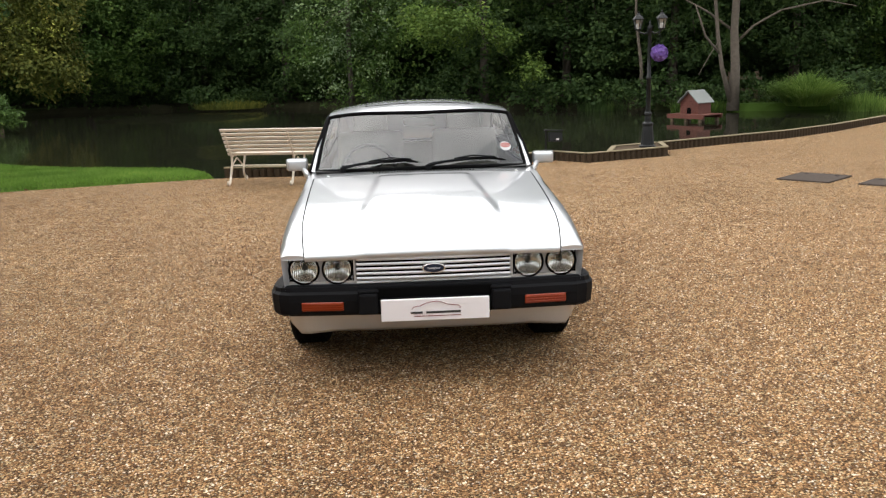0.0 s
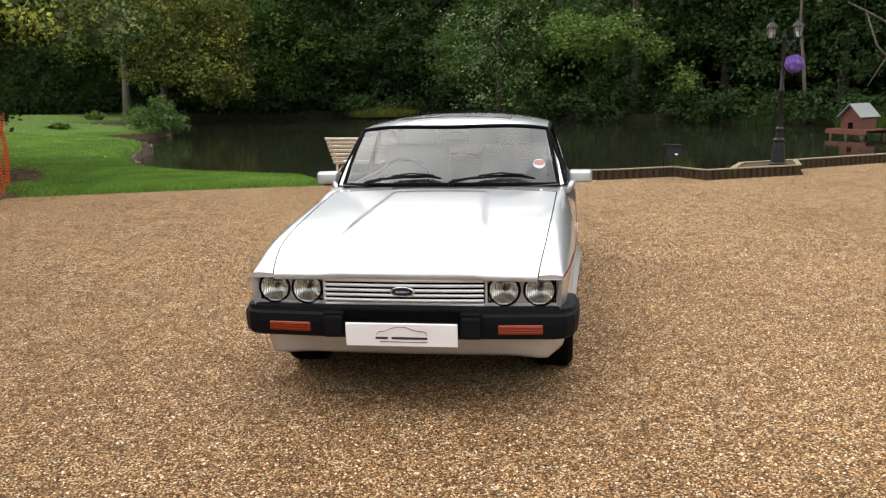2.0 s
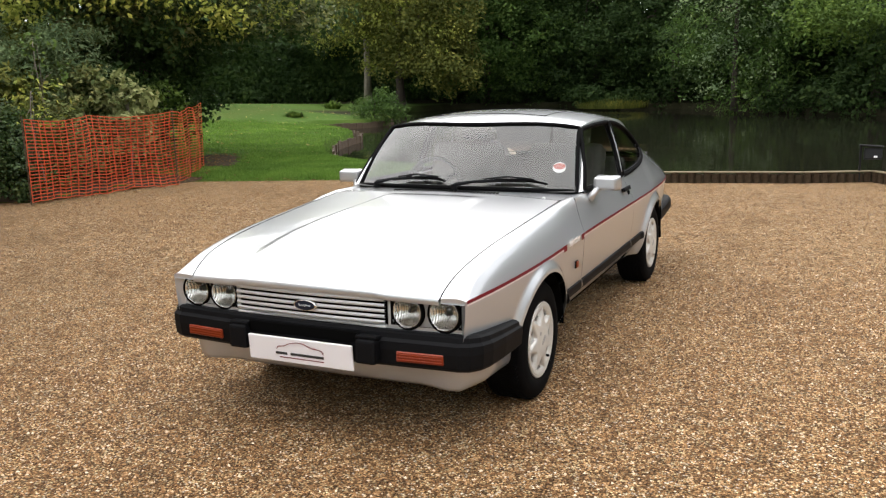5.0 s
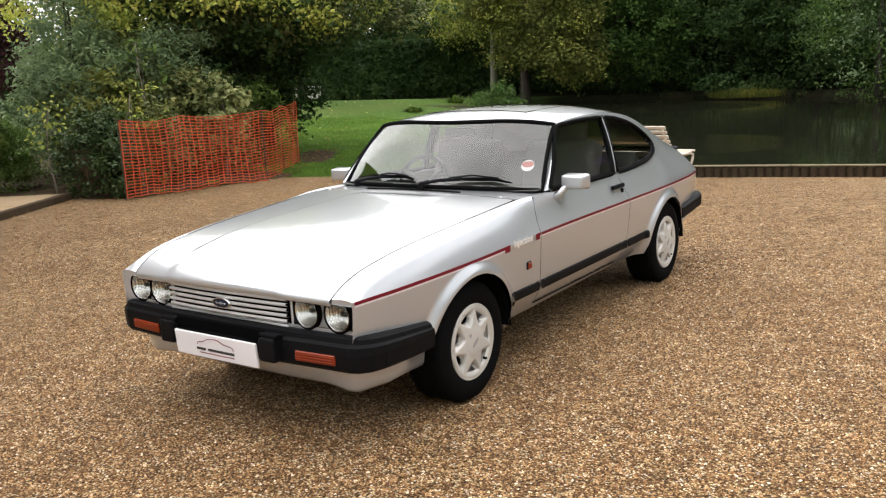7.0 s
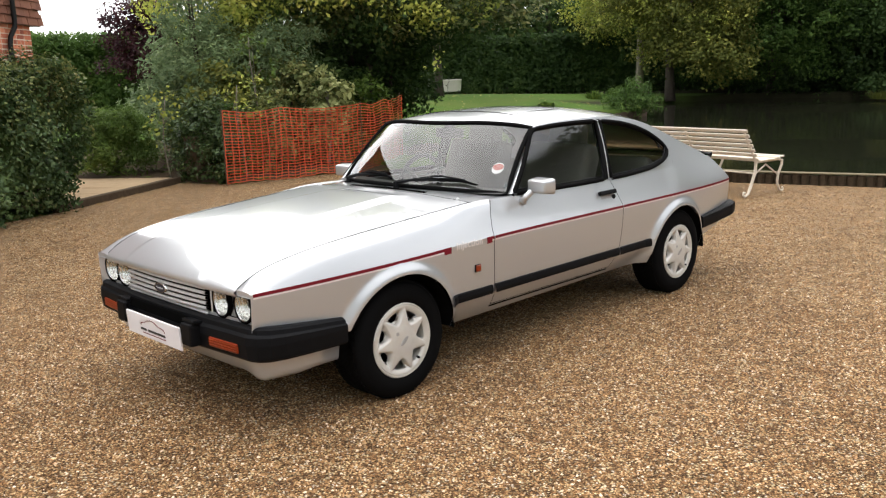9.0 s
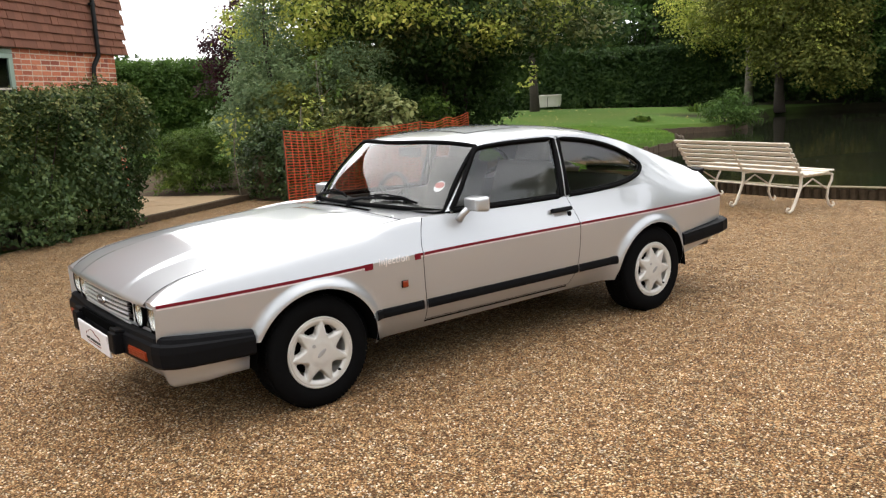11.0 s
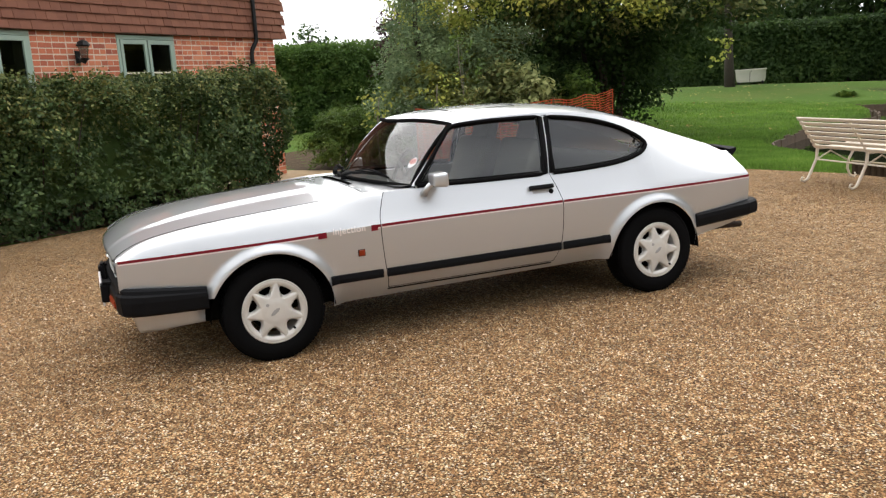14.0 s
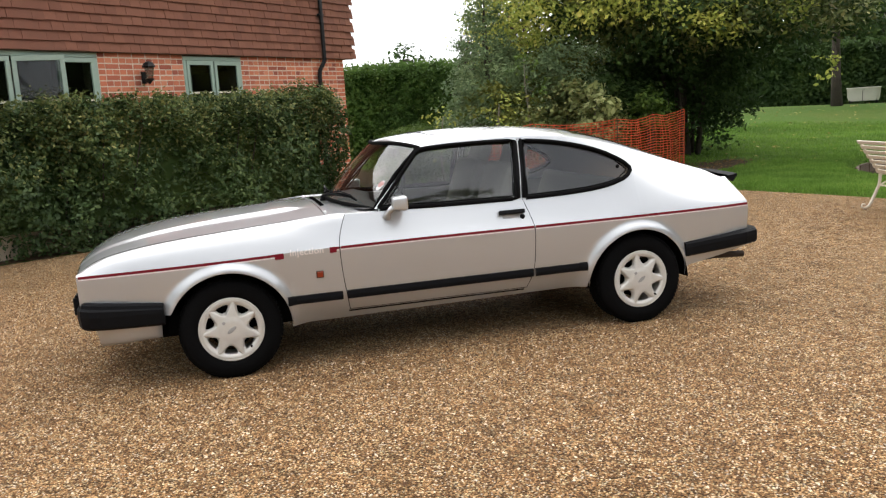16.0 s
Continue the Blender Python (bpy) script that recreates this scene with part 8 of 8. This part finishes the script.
# bare soil under the hedges and shrubs
BEDS = ([(-7.15, 6.68), (-7.62, 5.4), (-7.78, 4.25), (-8.6, 3.85), (-8.7, 2.2), (-12.5, 0.4), (-16.0, 3.0), (-14.5, 9.0), (-9.5, 9.2), (-8.05, 8.2), (-7.25, 7.2)], [(-7.05, 0.85), (-5.35, -2.0), (-2.2, -7.6), (-4.0, -8.0), (-7.0, -3.0), (-8.6, 0.6)], SOIL_PATCH)
bx, by = np.meshgrid(np.arange(-16.2, -2.0, 0.16), np.arange(-8.2, 10.2, 0.16))
bed_in = np.minimum(np.minimum(poly_dist(bx, by, BEDS[0]), poly_dist(bx, by, BEDS[1])), poly_dist(bx, by, BEDS[2])) < 0.05
bz = np.maximum(land_z(bx, by), 0.0) + 0.008 + 0.012 * np.sin(bx * 9.0) * np.sin(by * 7.0 + bx)
bi = np.arange(bx.size).reshape(bx.shape)
quad = bed_in[:-1, :-1] & bed_in[:-1, 1:] & bed_in[1:, 1:] & bed_in[1:, :-1]
faces = np.stack([bi[:-1, :-1], bi[:-1, 1:], bi[1:, 1:], bi[1:, :-1]], -1)[quad]
tagged(new("planting_bed", raw_mesh("planting_bed", np.stack([bx, by, bz], -1).reshape(-1, 3), faces, SOIL)), "bare dark soil and leaf litter under the shrubs", "soil", kind="structure")
n = 2600
rng = np.random.default_rng(81)
x, y = rng.uniform(-9.5, -4.5, n), rng.uniform(-4.0, 7.4, n)
dd = np.abs(poly_dist(x, y, DRIVE) - 0.05)
ok = rng.random(n) < np.exp(-(dd / 0.28) ** 2)
c = np.stack([x, y, np.maximum(land_z(x, y), 0.0) + 0.016], -1)[ok]
px_, py_ = rng.uniform(-9.9, -6.9, 2200), rng.uniform(5.0, 10.4, 2200)
ok = np.minimum(poly_dist(px_, py_, SOIL_PATCH), poly_dist(px_, py_, BEDS[0])) < rng.uniform(-0.3, 0.2, 2200)
c = np.concatenate([c, np.stack([px_, py_, np.maximum(land_z(px_, py_), 0.0) + 0.026], -1)[ok]])
v, f = leaves(rng, c, np.tile([0, 0, 3.0], (len(c), 1)), 0.055, 1, 0.0, 0.7)
tagged(new("leaf_litter", raw_mesh("leaf_litter", v, f, leafy("litter", [(0.0, (0.08, 0.045, 0.02)), (0.6, (0.22, 0.13, 0.05)), (1.0, (0.36, 0.27, 0.12))], 0.8))), "brown fallen leaves along the drive's edge", "leaves", kind="stuff")

# weathered rails on the bank beyond the duck house
rails = hold("garden_fence", Matrix.Translation((11.5, 25.2, -0.1)), "weathered two-rail timber fence on the far bank", "fence")
for x in (0.0, 0.95):
    part("post", box(0.10, 0.10, 1.35, Matrix.Translation((x, 0, 0.5)), 0.008), WOOD_OLD, rails)
for z in (0.55, 0.95):
    part("rail", box(1.25, 0.045, 0.10, Matrix.Translation((0.48, -0.075, z)) @ pose(0, 0, 0, 0, 1.2, 0), 0.006), WOOD_OLD, rails)

# things that repeat belong together
for ob in list(scene.objects):
    if ob.parent is None and "label" in ob:
        for words, together in (("at the pond's far bank", "trees on the far bank"), ("in the wood behind the pond", "tall trees in the wood"), ("tree behind the lawn", "trees behind the lawn"), ("across the drive", "trees across the drive"), ("at the water's edge", "shrubs along the far bank"), ("behind the orange net", "shrubs behind the net")):
            if words in ob["label"]:
                tagged(ob, group=together)
